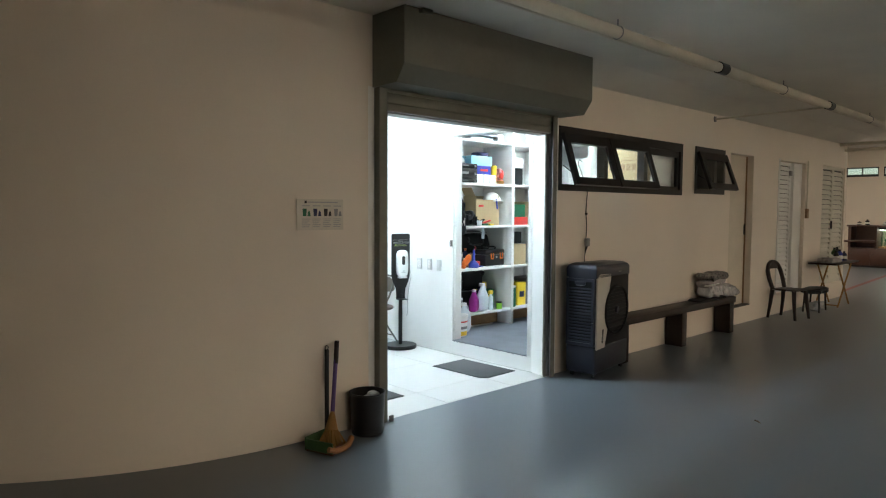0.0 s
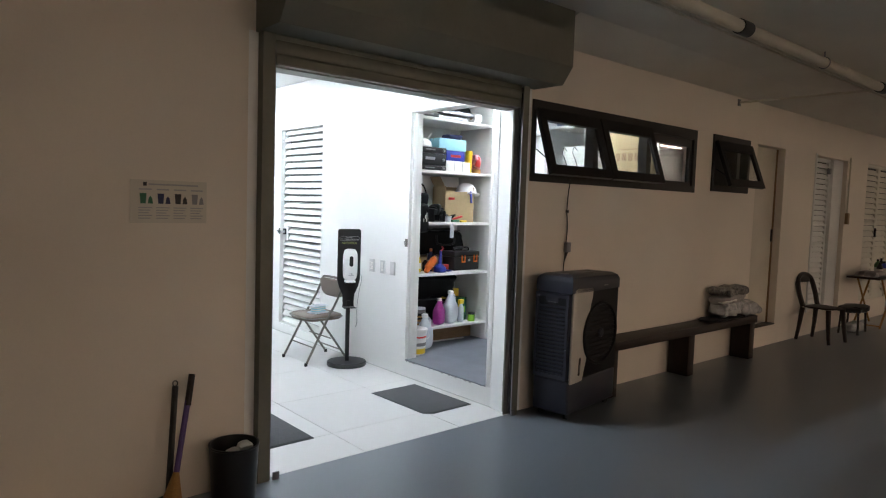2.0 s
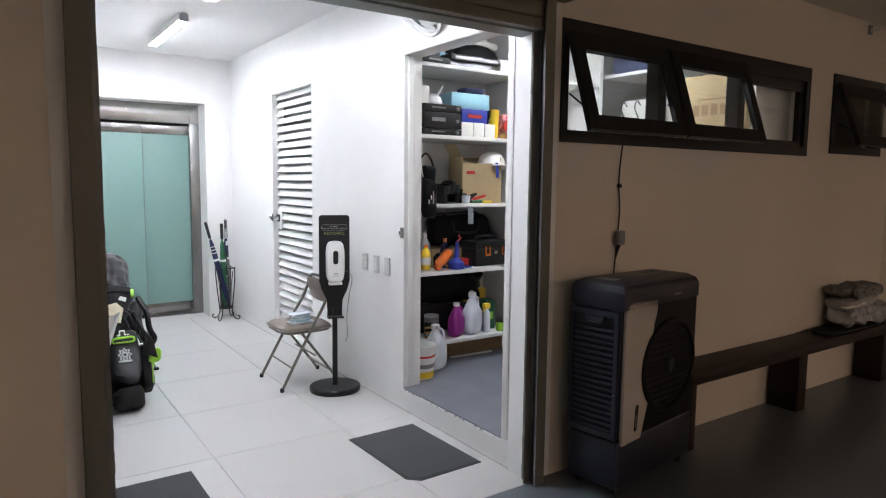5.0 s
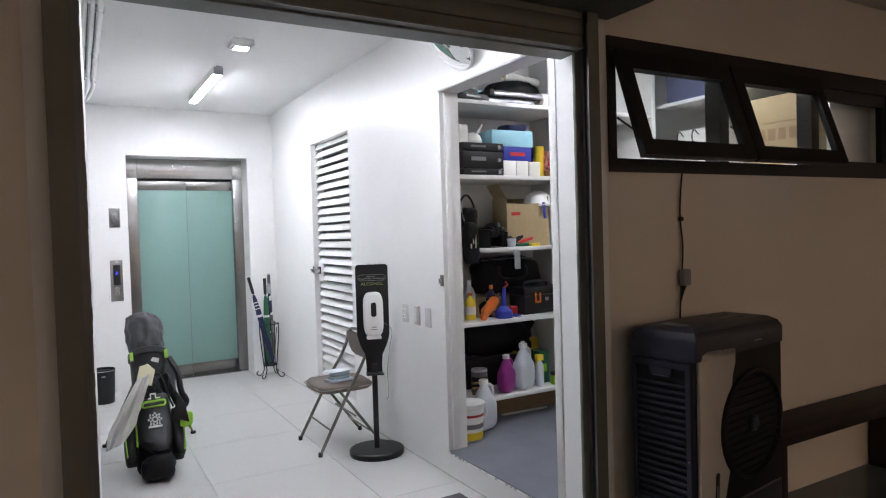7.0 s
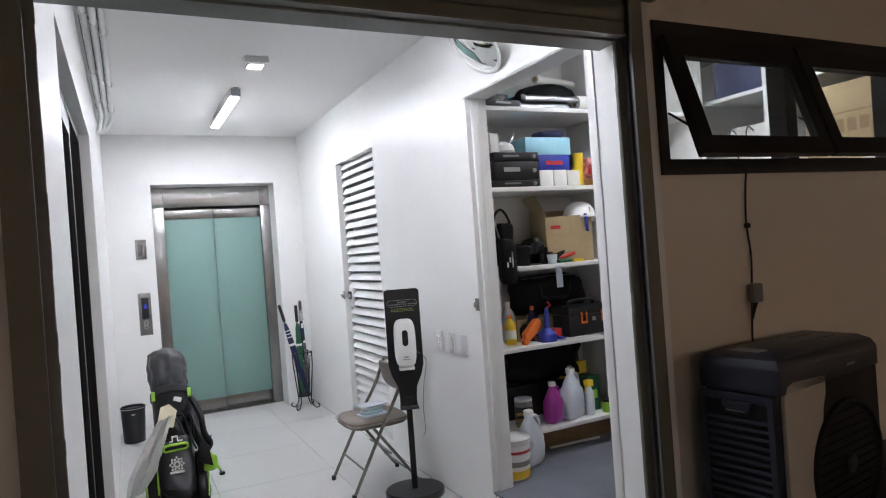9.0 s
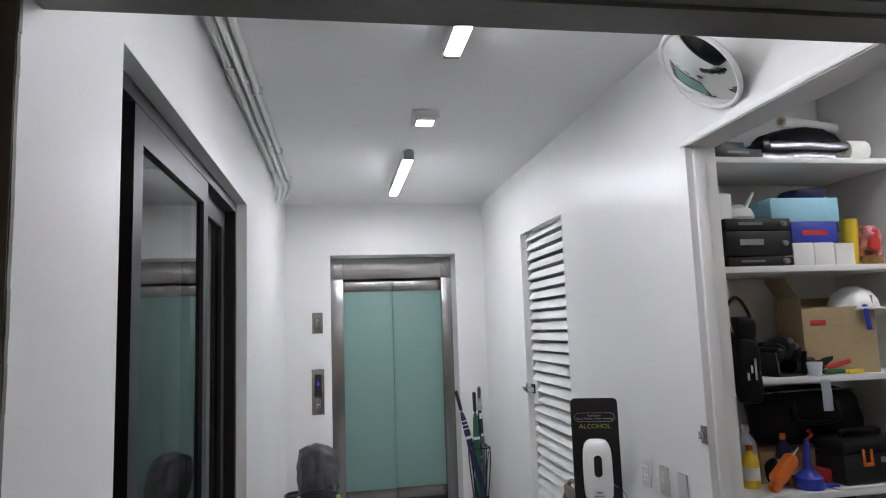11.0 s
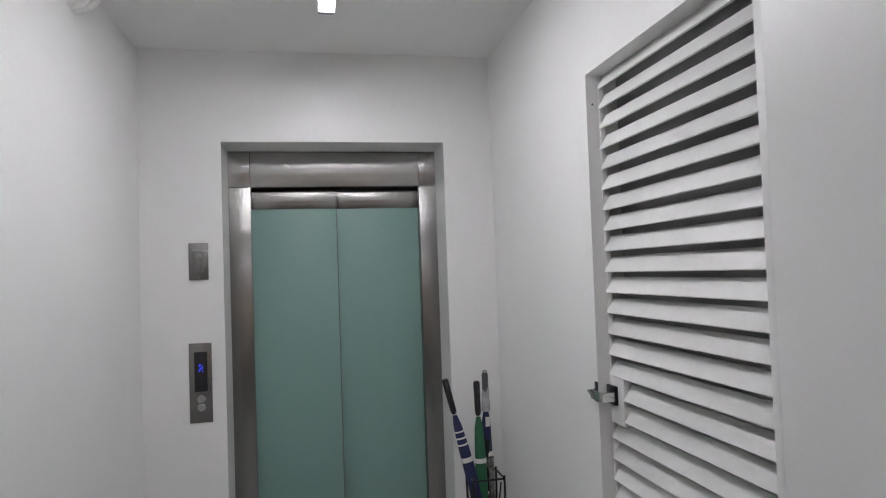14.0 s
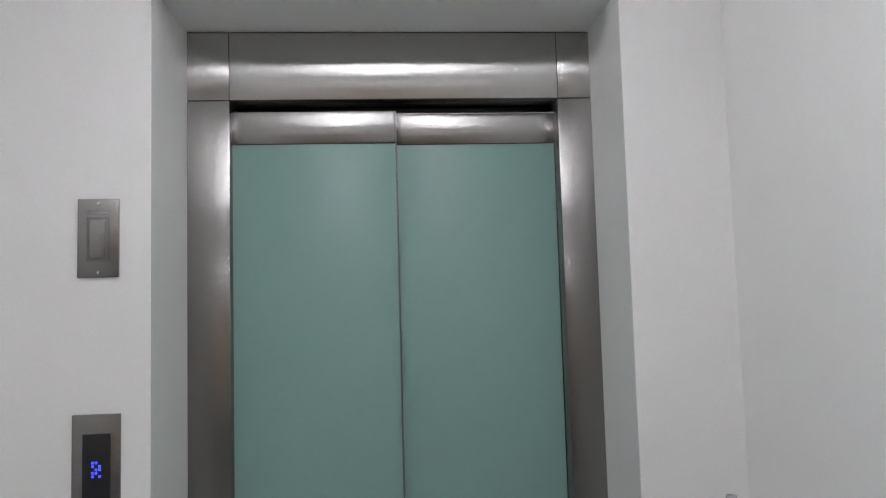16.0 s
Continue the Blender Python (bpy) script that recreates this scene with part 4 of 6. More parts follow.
for k in range(8):
    a = k * math.pi / 4
    bx(bm, 0.016 * math.cos(a) - 0.005, 0.016 * math.cos(a) + 0.005, -0.2142, -0.207, 0.232 + 0.016 * math.sin(a) - 0.005, 0.232 + 0.016 * math.sin(a) + 0.005)
bx(bm, -0.044, 0.044, -0.2135, -0.207, 0.180, 0.193)
part("crest_patch", bm, "crest", gb, "grey stitched crest").matrix_basis = lean
bm = prism([(-0.105, 0.475), (-0.005, 0.450), (0.025, 0.555), (-0.02, 0.605), (-0.075, 0.590)], "y", -0.228, -0.224)
bmesh.ops.bevel(bm, geom=bm.edges[:], offset=0.0012, segments=1, affect="EDGES")
part("name_tag", bm, "tagpaper", gb, "cream paper tag").matrix_basis = lean
for k in range(6):
    part("dangling_strap", tube(curve_pts([(0.06 + 0.012 * k, -0.13, 0.60 - 0.02 * k), (0.11 + 0.012 * k, -0.155, 0.52 - 0.03 * k), (0.10 + 0.022 * k, -0.15, 0.42 - 0.012 * k), (0.13 + 0.018 * k, -0.12, 0.34 + 0.01 * k)], 5), 0.006 + 0.002 * (k % 3), 6), "bagskin", gb, "black webbing strap").matrix_basis = lean
part("side_wing", prism([(0.10, 0.52), (0.205, 0.40), (0.235, 0.425), (0.215, 0.355), (0.155, 0.36), (0.11, 0.44)], "y", -0.105, -0.092, 0.003), "bagskin", gb, "black flap").matrix_basis = lean
part("zip_pull", box(-0.122, -0.110, -0.150, -0.140, 0.10, 0.40, 0.002), "lime", gb, "lime green zip edge").matrix_basis = lean
bm = bmesh.new()
rows_ = []
for i in range(12):
    t = i / 11
    w = 0.050 + 0.055 * t - 0.20 * max(0.0, t - 0.75)
    cxx, cyy, czz = -0.105 - 0.165 * t, -0.11 + 0.05 * t, 0.545 - 0.405 * t
    rows_.append([bm.verts.new((cxx + w * (k / 5 - 0.5) * 2 * 0.9, cyy - 0.018 * math.sin(k * 1.9 + i * 0.35), czz + 0.035 * (k / 5))) for k in range(6)])
for a_, b_ in zip(rows_, rows_[1:]):
    for k in range(5):
        bm.faces.new((a_[k], a_[k + 1], b_[k + 1], b_[k]))
bmesh.ops.solidify(bm, geom=bm.faces[:], thickness=0.008)
part("towel", bm, "cloth", gb, "pale grey towel hanging from the bag").matrix_basis = leant
part("shoulder_strap", tube(curve_pts([(0.05, -0.08, 0.68), (0.11, -0.10, 0.58), (0.135, -0.10, 0.47), (0.175, -0.06, 0.41), (0.14, -0.06, 0.36), (0.11, -0.05, 0.30)], 6), 0.020, 8), "bagskin", gb, "black padded shoulder strap").matrix_basis = leant
part("lime_flap", soft_box(0.135, 0.215, -0.07, -0.03, 0.255, 0.345, lump=0.01, seed=9, cuts=3), "lime", gb, "lime green flap").matrix_basis = leant
for s, fx in ((-1, -0.32), (1, 0.33)):
    part("stand_leg", tube([(s * 0.09, 0.52, 0.58), (fx, 0.86, 0.012)], 0.0075, 8), "alu_grey", gb, "thin aluminium stand leg")
    part("leg_foot", soft_box(fx - 0.022, fx + 0.022, 0.845, 0.885, 0.0, 0.026, lump=0, cuts=2), "black", gb)
    part("leg_sleeve", tube([(s * 0.09 + (fx - s * 0.09) * q, 0.52 + 0.34 * q, 0.58 - 0.568 * q) for q in (0.55, 0.92)], 0.0095, 8), "lime", gb)

# waste bin by the lift
wb = thing("waste_bin", "small black waste bin with a steel rim beside the lift wall", "bin", pose(3.142, 8.28, 0))
part("bin_body", lathe([(0.088, 0.0), (0.092, 0.006), (0.102, 0.30), (0.096, 0.30), (0.086, 0.012), (0.0, 0.012)], 32), "black", wb)
part("rim", lathe([(0.103, 0.292), (0.106, 0.298), (0.106, 0.318), (0.099, 0.322), (0.096, 0.30)], 32), "black", wb)
part("rim_ring", tube([(0.1055 * math.cos(k * math.pi / 18), 0.1055 * math.sin(k * math.pi / 18), 0.308) for k in range(37)], 0.004, 6), "chrome", wb, "steel ring")
part("label_plate", box(-0.016, 0.016, -0.101, -0.097, 0.255, 0.268), "scuff", wb)

# umbrella rack
ur = thing("umbrella_stand", "black wrought iron umbrella stand in the lobby corner", "umbrella stand", pose(4.757, 8.44, 0))
ur.scale = (1.15, 1.15, 1.06)
for z, r in ((0.545, 0.088), (0.14, 0.060)):
    part("ring", tube([(r * math.cos(k * math.pi / 2 + math.pi / 4) * 1.15, r * math.sin(k * math.pi / 2 + math.pi / 4) * 1.15, z) for k in range(5)], 0.0052, 6), "black", ur)
for k in range(4):
    a = k * math.pi / 2 + math.pi / 4
    c_, s_ = math.cos(a), math.sin(a)
    part("post", tube(curve_pts([(0.10 * c_, 0.10 * s_, 0.56), (0.098 * c_, 0.098 * s_, 0.42), (0.07 * c_, 0.07 * s_, 0.14), (0.066 * c_, 0.066 * s_, 0.07), (0.10 * c_, 0.10 * s_, 0.012), (0.135 * c_, 0.135 * s_, 0.010), (0.145 * c_, 0.145 * s_, 0.036), (0.125 * c_, 0.125 * s_, 0.048)], 5), 0.0052, 6), "black", ur, "scrolled iron leg")
    a2 = a + math.pi / 4
    part("side_rod", tube(curve_pts([(0.074 * math.cos(a2), 0.074 * math.sin(a2), 0.505), (0.060 * math.cos(a2 + 0.25), 0.060 * math.sin(a2 + 0.25), 0.32), (0.048 * math.cos(a2), 0.048 * math.sin(a2), 0.14)], 5), 0.004, 5), "black", ur)
part("drip_dish", lathe([(0.062, 0.118), (0.066, 0.135), (0.062, 0.130), (0.0, 0.122)], 20), "black", ur)


def umbrella(bot, top, cover, label, tip):
    a, b = Vector(bot), Vector(top)
    u = thing("umbrella", label, "umbrella", pose(0, 0, 0), "umbrellas in the stand")
    L = [a.lerp(b, k) for k in (0, 0.08, 0.2, 0.35, 0.5, 0.62, 0.74, 0.80)]
    part("canopy_roll", tube(L, 0.02, 12, radii=[0.008, 0.022, 0.030, 0.032, 0.031, 0.028, 0.023, 0.012]), cover, u, "rolled canopy")
    part("shaft", tube([a, b], 0.005, 8), "chrome", u)
    part("handle", tube([a.lerp(b, 0.81), a.lerp(b, 0.83), a.lerp(b, 0.99), b], 0.016, 12, radii=[0.012, 0.0165, 0.0175, 0.013]), tip, u, "straight grip")
    part("tie_band", tube([a.lerp(b, 0.55), a.lerp(b, 0.575)], 0.0325, 12), "paper", u)
    return u


ub = umbrella((4.790, 8.41, 0.135), (4.562, 8.46, 1.090), "navy", "rolled blue and white striped umbrella with black grip", "black")
for k in range(3):
    a_, b_ = Vector((4.790, 8.41, 0.135)), Vector((4.562, 8.46, 1.090))
    part("stripe", tube([a_.lerp(b_, 0.64 + 0.035 * k), a_.lerp(b_, 0.648 + 0.035 * k)], 0.0295 - 0.002 * k, 12), "paper", ub)
umbrella((4.742, 8.43, 0.135), (4.728, 8.44, 1.072), "green", "rolled green umbrella with a black grip", "black")
u3 = umbrella((4.777, 8.47, 0.135), (4.790, 8.50, 1.105), "navy", "rolled dark blue umbrella in a clear plastic sleeve", "smoke")
part("price_label", box(4.776, 4.800, 8.462, 8.464, 0.825, 0.875), "paper", u3, "white paper label")
part("lower_cover", tube([(4.778, 8.472, 0.16), (4.782, 8.478, 0.40), (4.786, 8.486, 0.66)], 0.034, 12, radii=[0.026, 0.037, 0.034]), "plaid", u3, "dark patterned lower cover")
part("sleeve_top", tube([(4.788, 8.495, 0.90), (4.790, 8.50, 1.0), (4.791, 8.503, 1.115)], 0.02, 10, radii=[0.024, 0.021, 0.012]), "film", u3, "clear plastic sleeve end")
umbrella((4.732, 8.47, 0.135), (4.785, 8.47, 0.76), "blackm", "short rolled black umbrella", "black")

# wall switches, latch
for i, (y, w_, dots) in enumerate(((5.40, 0.078, 4), (5.225, 0.070, 3), (5.068, 0.068, 1))):
    sw = thing("switch_plate", "white plastic socket plate on the lobby wall" if i == 0 else "white plastic switch plate on the lobby wall", "switch", pose(XR, y, 0.965), "lobby switches")
    part("plate", box(-0.013, 0, -w_ / 2, w_ / 2, -0.062, 0.062, 0.003), "switch", sw)
    for k in range(dots):
        if i == 0:
            part("socket_face", box(-0.0150, -0.0132, -0.026 + 0.027 * (k % 2), -0.001 + 0.027 * (k % 2), -0.036 + 0.038 * (k // 2), -0.004 + 0.038 * (k // 2), 0.001), "paper", sw)
            part("slot", box(-0.0160, -0.0151, -0.017 + 0.027 * (k % 2), -0.012 + 0.027 * (k % 2), -0.026 + 0.038 * (k // 2), -0.014 + 0.038 * (k // 2)), "grey", sw)
        elif i == 1:
            part("rocker", box(-0.0175, -0.0132, -0.012, 0.012, -0.042 + k * 0.030, -0.016 + k * 0.030, 0.001), "paper", sw)
        else:
            part("blank_insert", box(-0.0155, -0.0132, -0.022, 0.022, -0.045, 0.045, 0.001), "switch", sw)
la = thing("strike_plate", "worn steel strike plate on the store door jamb", "latch", pose(XR - 0.001, 4.878, 1.215))
part("plate", box(-0.004, 0.0, -0.020, 0.020, -0.035, 0.035, 0.001), "chair_tube", la)
part("catch", box(-0.020, -0.004, -0.010, 0.012, -0.016, 0.014, 0.003), "chrome", la)

# trims round the store opening
tr = thing("store_door_trim", "white painted wooden door casing of the store room opening", "trim", pose(0, 0, 0), kind="structure")
part("casing", box(XR + 0.030, XR + 0.075, SD[1] - 0.016, SD[1], SD[2] + 0.002, SD[3], 0.002), "white", tr)
part("casing", box(XR - 0.006, XR, SD[0] - 0.055, SD[0] - 0.004, SZ, SD[3] + 0.055, 0.002), "white", tr)
part("casing", box(XR - 0.006, XR, SD[0] - 0.004, SD[1] + 0.030, SD[3] + 0.004, SD[3] + 0.030, 0.002), "white", tr)
for k in range(26):
    y = 3.84 + random.random() * 1.0
    part("chipped_spot", prism([(y + 0.008 * math.cos(q) * random.uniform(0.3, 1.3), SZ - 0.012 + 0.007 * math.sin(q) * random.uniform(0.3, 1.2)) for q in (0.2, 1.4, 2.7, 3.9, 5.2)], "x", XR - 0.0015, XR + 0.002), "scuff", tr)

# convex mirror
cm = thing("convex_mirror", "round convex safety mirror mounted above the store opening", "mirror", look((4.80, 4.515, 2.565), (4.06, 4.56, 1.895)))
cap = []
for k in range(9):
    a = k / 8
    cap.append((0.165 * (1 - a) + 1e-6, -0.030 * (1 - (1 - a) ** 2)))
part("mirror_dome", lathe(cap, 40), "mirror", cm, "convex mirror dome")
part("rim", tube([(0.168 * math.cos(k * math.pi / 24), 0.168 * math.sin(k * math.pi / 24), 0.002) for k in range(49)], 0.010, 8), "white_pl", cm, "white plastic rim")
part("back_shell", lathe([(0.166, 0.004), (0.15, 0.020), (0.06, 0.034), (0.0, 0.036)], 36), "white_pl", cm)
solid("mirror_arm", tube([(4.86, 4.513, 2.584), (XR - 0.004, 4.50, 2.60)], 0.013, 8), "grey", "short steel arm holding the convex mirror", "bracket")

# ---- store room: shelving ----
LEVELS = (0.355, 0.89, 1.395, 1.90, 2.41)
su = thing("shelf_unit", "white laminate shelving filled with tools, bottles and boxes", "shelf", pose(0, 0, 0))
for z in LEVELS:
    part("shelf_board", box(XR + FT + 0.002, 7.05, 5.12, 5.615, z - 0.028, z, 0.002), "shelf", su)
for x in (6.19, 7.03):
    part("upright", box(x, x + 0.045, 5.112, 5.615, SZ, 2.88, 0.002), "shelf", su)
part("kick_board", box(XR + FT + 0.002, 7.05, 5.34, 5.36, SZ, 0.326), "board", su, "brown plywood kick board")
su2 = thing("shelf_unit", "white laminate shelving along the end wall of the store room", "shelf", pose(0, 0, 0))
for z in LEVELS:
    up = 0.07 if z > 2.3 else 0.0
    part("shelf_board", box(7.08, SX1 - 0.005, YF + FT + 0.01, 5.10, z + up - 0.028, z + up, 0.002), "shelf", su2)
for y in (YF + FT + 0.012, 4.58):
    part("upright", box(7.075, SX1 - 0.005, y, y + 0.03, SZ, 2.88, 0.002), "shelf", su2)


# ---- store room: contents ----
def carton(name, label, x0, x1, y0, y1, z, h, material, turn=0, cat="box", strip=None):
    t = thing(name, label, cat, pose((x0 + x1) / 2, (y0 + y1) / 2, z, 0, 0, turn))
    w, d = (x1 - x0) / 2, (y1 - y0) / 2
    part("box_body", box(-w, w, -d, d, 0, h, 0.003), material, t)
    part("lid_seam", box(-w - 0.0006, w + 0.0006, -0.002, 0.002, h - 0.03, h + 0.0008), "scuff", t)
    if strip:
        part("printed_panel", box(-w * 0.55, w * 0.55, -d - 0.0015, -d, h * 0.35, h * 0.6), strip, t)
    return t


def bottle(x, y, z, r, h, material, cap, label, neck=0.35, kind="bottle", handle=False):
    t = thing(kind, label, "bottle", pose(x, y, z, 0, 0, 25))
    part("bottle_body", lathe([(r * 0.92, 0), (r, 0.012), (r, h * 0.62), (r * 0.9, h * 0.72), (r * neck, h * 0.86), (r * neck * 0.9, h * 0.9), (0, h * 0.9)], 20), material, t)
    part("cap", lathe([(r * neck * 1.15, h * 0.885), (r * neck * 1.15, h * 0.985), (r * neck, h), (0, h)], 16), cap, t)
    if handle:
        part("handle", tube(curve_pts([(r * neck, 0, h * 0.86), (r * 0.95, 0, h * 0.84), (r * 1.0, 0, h * 0.70), (r * 0.97, 0, h * 0.60)], 4), r * 0.14, 8), material, t)
    part("label_band", lathe([(r * 1.008, h * 0.2), (r * 1.008, h * 0.5)], 20), "paper" if material != "milky" else "milky", t)
    return t


def jug(x, y, z, h, material, cap, label, turn=20):
    t = thing("jug", label, "bottle", pose(x, y, z, 0, 0, turn))
    w = h * 0.25
    bm = soft_box(-w, w, -w * 0.72, w * 0.72, 0, h * 0.66, lump=0.002, cuts=6)
    part("jug_body", bm, material, t)
    part("shoulder", lathe([(w * 0.93, h * 0.60), (w * 0.72, h * 0.72), (w * 0.36, h * 0.86), (w * 0.30, h * 0.93), (0, h * 0.93)], 18, squash=0.78), material, t)
    part("handle", tube(curve_pts([(w * 0.33, 0, h * 0.88), (w * 0.85, 0, h * 0.84), (w * 1.0, 0, h * 0.70), (w * 0.92, 0, h * 0.56)], 5), w * 0.15, 8), material, t)
    part("cap", lathe([(w * 0.38, h * 0.90), (w * 0.38, h * 0.985), (w * 0.32, h), (0, h)], 16), cap, t)
    return t


def lump(name, label, cat, x0, x1, y0, y1, z, h, material, seed, amt=0.02):
    return solid(name, soft_box(x0, x1, y0, y1, z, z + h, lump=amt, seed=seed, cuts=7), material, label, cat)


z5, z4, z3, z2, z1 = 2.41, 1.90, 1.395, 0.89, 0.355
# top shelf
dv = thing("disc_player", "flat black and silver disc player on the top shelf", "electronics", pose(5.36, 5.32, z5, 0, 0, 4))
part("case", box(-0.13, 0.13, -0.15, 0.15, 0.004, 0.055, 0.003), "grey", dv)
part("face_plate", box(-0.13, 0.13, -0.156, -0.150, 0.006, 0.054, 0.002), "black", dv)
part("disc_tray", box(-0.06, 0.06, -0.158, -0.156, 0.028, 0.040), "alu_grey", dv)
carton("amplifier", "small dark amplifier stacked on the disc player", 5.28, 5.44, 5.22, 5.42, z5 + 0.056, 0.045, "black", 6, "electronics")
for k in range(2):
    t = thing("foil_tray", "crinkled silver foil wrapped tray on the top shelf", "tray", pose(5.72 + 0.03 * k, 5.24, z5 + 0.052 * k, 0, 0, -3 + 4 * k))
    part("foil_wrap", soft_box(-0.235, 0.235, -0.07, 0.09, 0, 0.05, lump=0.008, seed=k + 2, cuts=8), "foil", t)
    part("end_cap", box(-0.245, -0.205, -0.072, 0.092, 0.002, 0.045, 0.004), "black", t)
carton("storage_box", "pale blue flat box at the back of the top shelf", 5.50, 5.86, 5.42, 5.58, z5, 0.145, "sky", 0)
lump("duffel_bag", "black fabric duffel bag on the top shelf", "bag", 5.70, 6.15, 5.36, 5.60, z5, 0.235, "blackm", 4)
tr_ = thing("tissue_roll", "white paper roll lying on the top shelf", "roll", pose(6.055, 5.22, z5 + 0.056, 0, 90, 0))
part("paper_wind", tube([(0, 0, -0.075), (0, 0, 0.03)], 0.055, 24), "paper", tr_)
part("cardboard_core", tube([(0, 0, -0.078), (0, 0, 0.0)], 0.018, 12), "carton", tr_)
pr = thing("paper_tube", "long white paper roll lying across the top shelf", "roll", pose(5.96, 5.44, z5 + 0.262, 0, 90, 15))
part("paper_wind", tube([(0, 0, -0.18), (0, 0, 0.25)], 0.030, 16), "paper", pr)
part("tube_end", tube([(0, 0, -0.183), (0, 0, -0.179)], 0.018, 12), "carton", pr)
# second shelf from the top
for k, (h0, h1) in enumerate(((0.0, 0.045), (0.047, 0.165), (0.167, 0.225))):
    t = thing("stereo_unit", "black stereo component in a stack on the shelf", "electronics", pose(5.425, 5.30, z4 + h0), "stereo stack")
    h = h1 - h0
    part("case", box(-0.165, 0.165, -0.15, 0.16, 0.004, h, 0.003), "black", t)
    part("fascia", box(-0.165, 0.165, -0.157, -0.150, 0.005, h - 0.002, 0.002), "black", t)
    part("display_strip", box(-0.10, 0.02, -0.159, -0.157, h * 0.45, h * 0.68), "alu_grey" if k != 1 else "grey", t, "grey display strip")
    part("knob", lathe([(0.014, 0), (0.013, 0.014), (0, 0.015)], 16), "grey", t).matrix_basis = pose(0.125, -0.157, h * 0.5, 90, 0, 0)
carton("white_carton", "white narrow box standing on the stereo stack", 5.27, 5.345, 5.22, 5.36, z4 + 0.227, 0.13, "paper", 8)
wd = thing("desk_lamp", "white desk lamp with a dish shade lying on the stereo stack", "lamp", pose(5.42, 5.28, z4 + 0.227, 0, 0, 15))
part("shade", lathe([(0.07, 0.0), (0.075, 0.02), (0.06, 0.06), (0.02, 0.085), (0.0, 0.085)], 24), "white_pl", wd)
part("arm", tube([(0.03, 0, 0.05), (0.115, 0, 0.15)], 0.009, 8), "white_pl", wd)
for k in range(3):
    carton("white_box", "small plain white carton in a row on the shelf", 5.602 + k * 0.107, 5.706 + k * 0.107, 5.15, 5.28, z4, 0.108 - 0.004 * (k == 2), "paper", (k - 1) * 2)
carton("blue_box", "royal blue product box with a red mark", 5.60, 5.85, 5.16, 5.34, z4 + 0.109, 0.10, "blue", 2, strip="red")
carton("pale_blue_box", "pale blue cardboard box on top of the blue box", 5.52, 5.87, 5.165, 5.36, z4 + 0.21, 0.115, "sky", -2)
lump("folded_cloth", "dark blue folded cloth on the pale blue box", "cloth", 5.68, 5.85, 5.2, 5.34, z4 + 0.326, 0.05, "navy", 6, 0.01)
yr = thing("yellow_roll", "upright yellow plastic roll on the shelf", "roll", pose(5.965, 5.23, z4, 0, 3, 0))
part("wind", tube([(0, 0, 0), (0, 0, 0.228)], 0.036, 18), "yellow", yr)
part("inner_core", tube([(0, 0, 0.2), (0, 0, 0.231)], 0.018, 12), "orange", yr)
pb = thing("rag_bag", "pink and white plastic bag of rags on the shelf", "bag", pose(0, 0, 0))
part("bag_body", soft_box(6.00, 6.095, 5.16, 5.36, z4 + 0.03, z4 + 0.20, lump=0.02, seed=12, cuts=6), "rag", pb)
part("pink_panel", soft_box(6.005, 6.075, 5.148, 5.20, z4 + 0.06, z4 + 0.185, lump=0.012, seed=13, cuts=4), "red", pb, "pink printed panel")
tp = thing("tape_roll", "beige roll of adhesive tape", "tape", pose(6.03, 5.17, z4 + 0.022, 0, 0, 0))
part("tape_wind", lathe([(0.022, -0.02), (0.045, -0.02), (0.045, 0.02), (0.022, 0.02)], 20), "straw", tp)
lump("black_pouch", "black pouch at the back of the shelf", "bag", 6.0, 6.09, 5.42, 5.58, z4, 0.33, "blackm", 15)
# middle shelf
hb = thing("hanging_bag", "black camera bag hanging by its strap from the shelf edge", "bag", pose(5.255, 5.075, 1.30))
part("bag_body", soft_box(-0.050, 0.062, -0.045, 0.035, 0.0, 0.27, lump=0.008, seed=21, cuts=5), "blackm", hb)
part("flap", soft_box(-0.045, 0.045, -0.03, 0.03, 0.255, 0.38, lump=0.014, seed=22, cuts=4), "blackm", hb)
part("strap", tube(curve_pts([(-0.05, 0, 0.25), (-0.06, 0.02, 0.40), (0.0, 0.03, 0.46), (0.05, 0.02, 0.38), (0.05, 0, 0.25)], 5), 0.008, 6), "blackm", hb)
for k in range(4):
    part("buckle", box(-0.03 + 0.018 * k, -0.018 + 0.018 * k, -0.052, -0.044, 0.10 + 0.03 * (k % 2), 0.135 + 0.03 * (k % 3), 0.002), "chrome", hb, "bright metal buckle")
cr = thing("plastic_crate", "dark translucent plastic basket with odd parts", "basket", pose(5.53, 5.25, z3, 0, 0, 10))
part("basket", prism([(-0.08, 0), (0.08, 0), (0.095, 0.11), (0.087, 0.11), (0.073, 0.008), (-0.073, 0.008), (-0.087, 0.11), (-0.095, 0.11)], "y", -0.09, 0.09), "black", cr)
for k in range(5):
    part("odd_part", soft_box(-0.07 + 0.03 * k, -0.02 + 0.03 * k, -0.07, 0.06, 0.07, 0.13 + 0.02 * (k % 3), lump=0.01, seed=30 + k, cuts=3), "blackm" if k % 2 else "black", cr)
for k, (x, y, w_, h_, mm) in enumerate(((5.62, 5.36, 0.18, 0.10, "blackm"), (5.74, 5.30, 0.14, 0.12, "black"), (5.45, 5.45, 0.14, 0.2, "blackm"), (5.67, 5.45, 0.15, 0.14, "blackm"))):
    lump("tool_pouch", "black tool pouch among the shelf clutter", "bag", x - w_ / 2, x + w_ / 2, y - 0.06, y + 0.08, z3, h_, mm, 40 + k, 0.02)
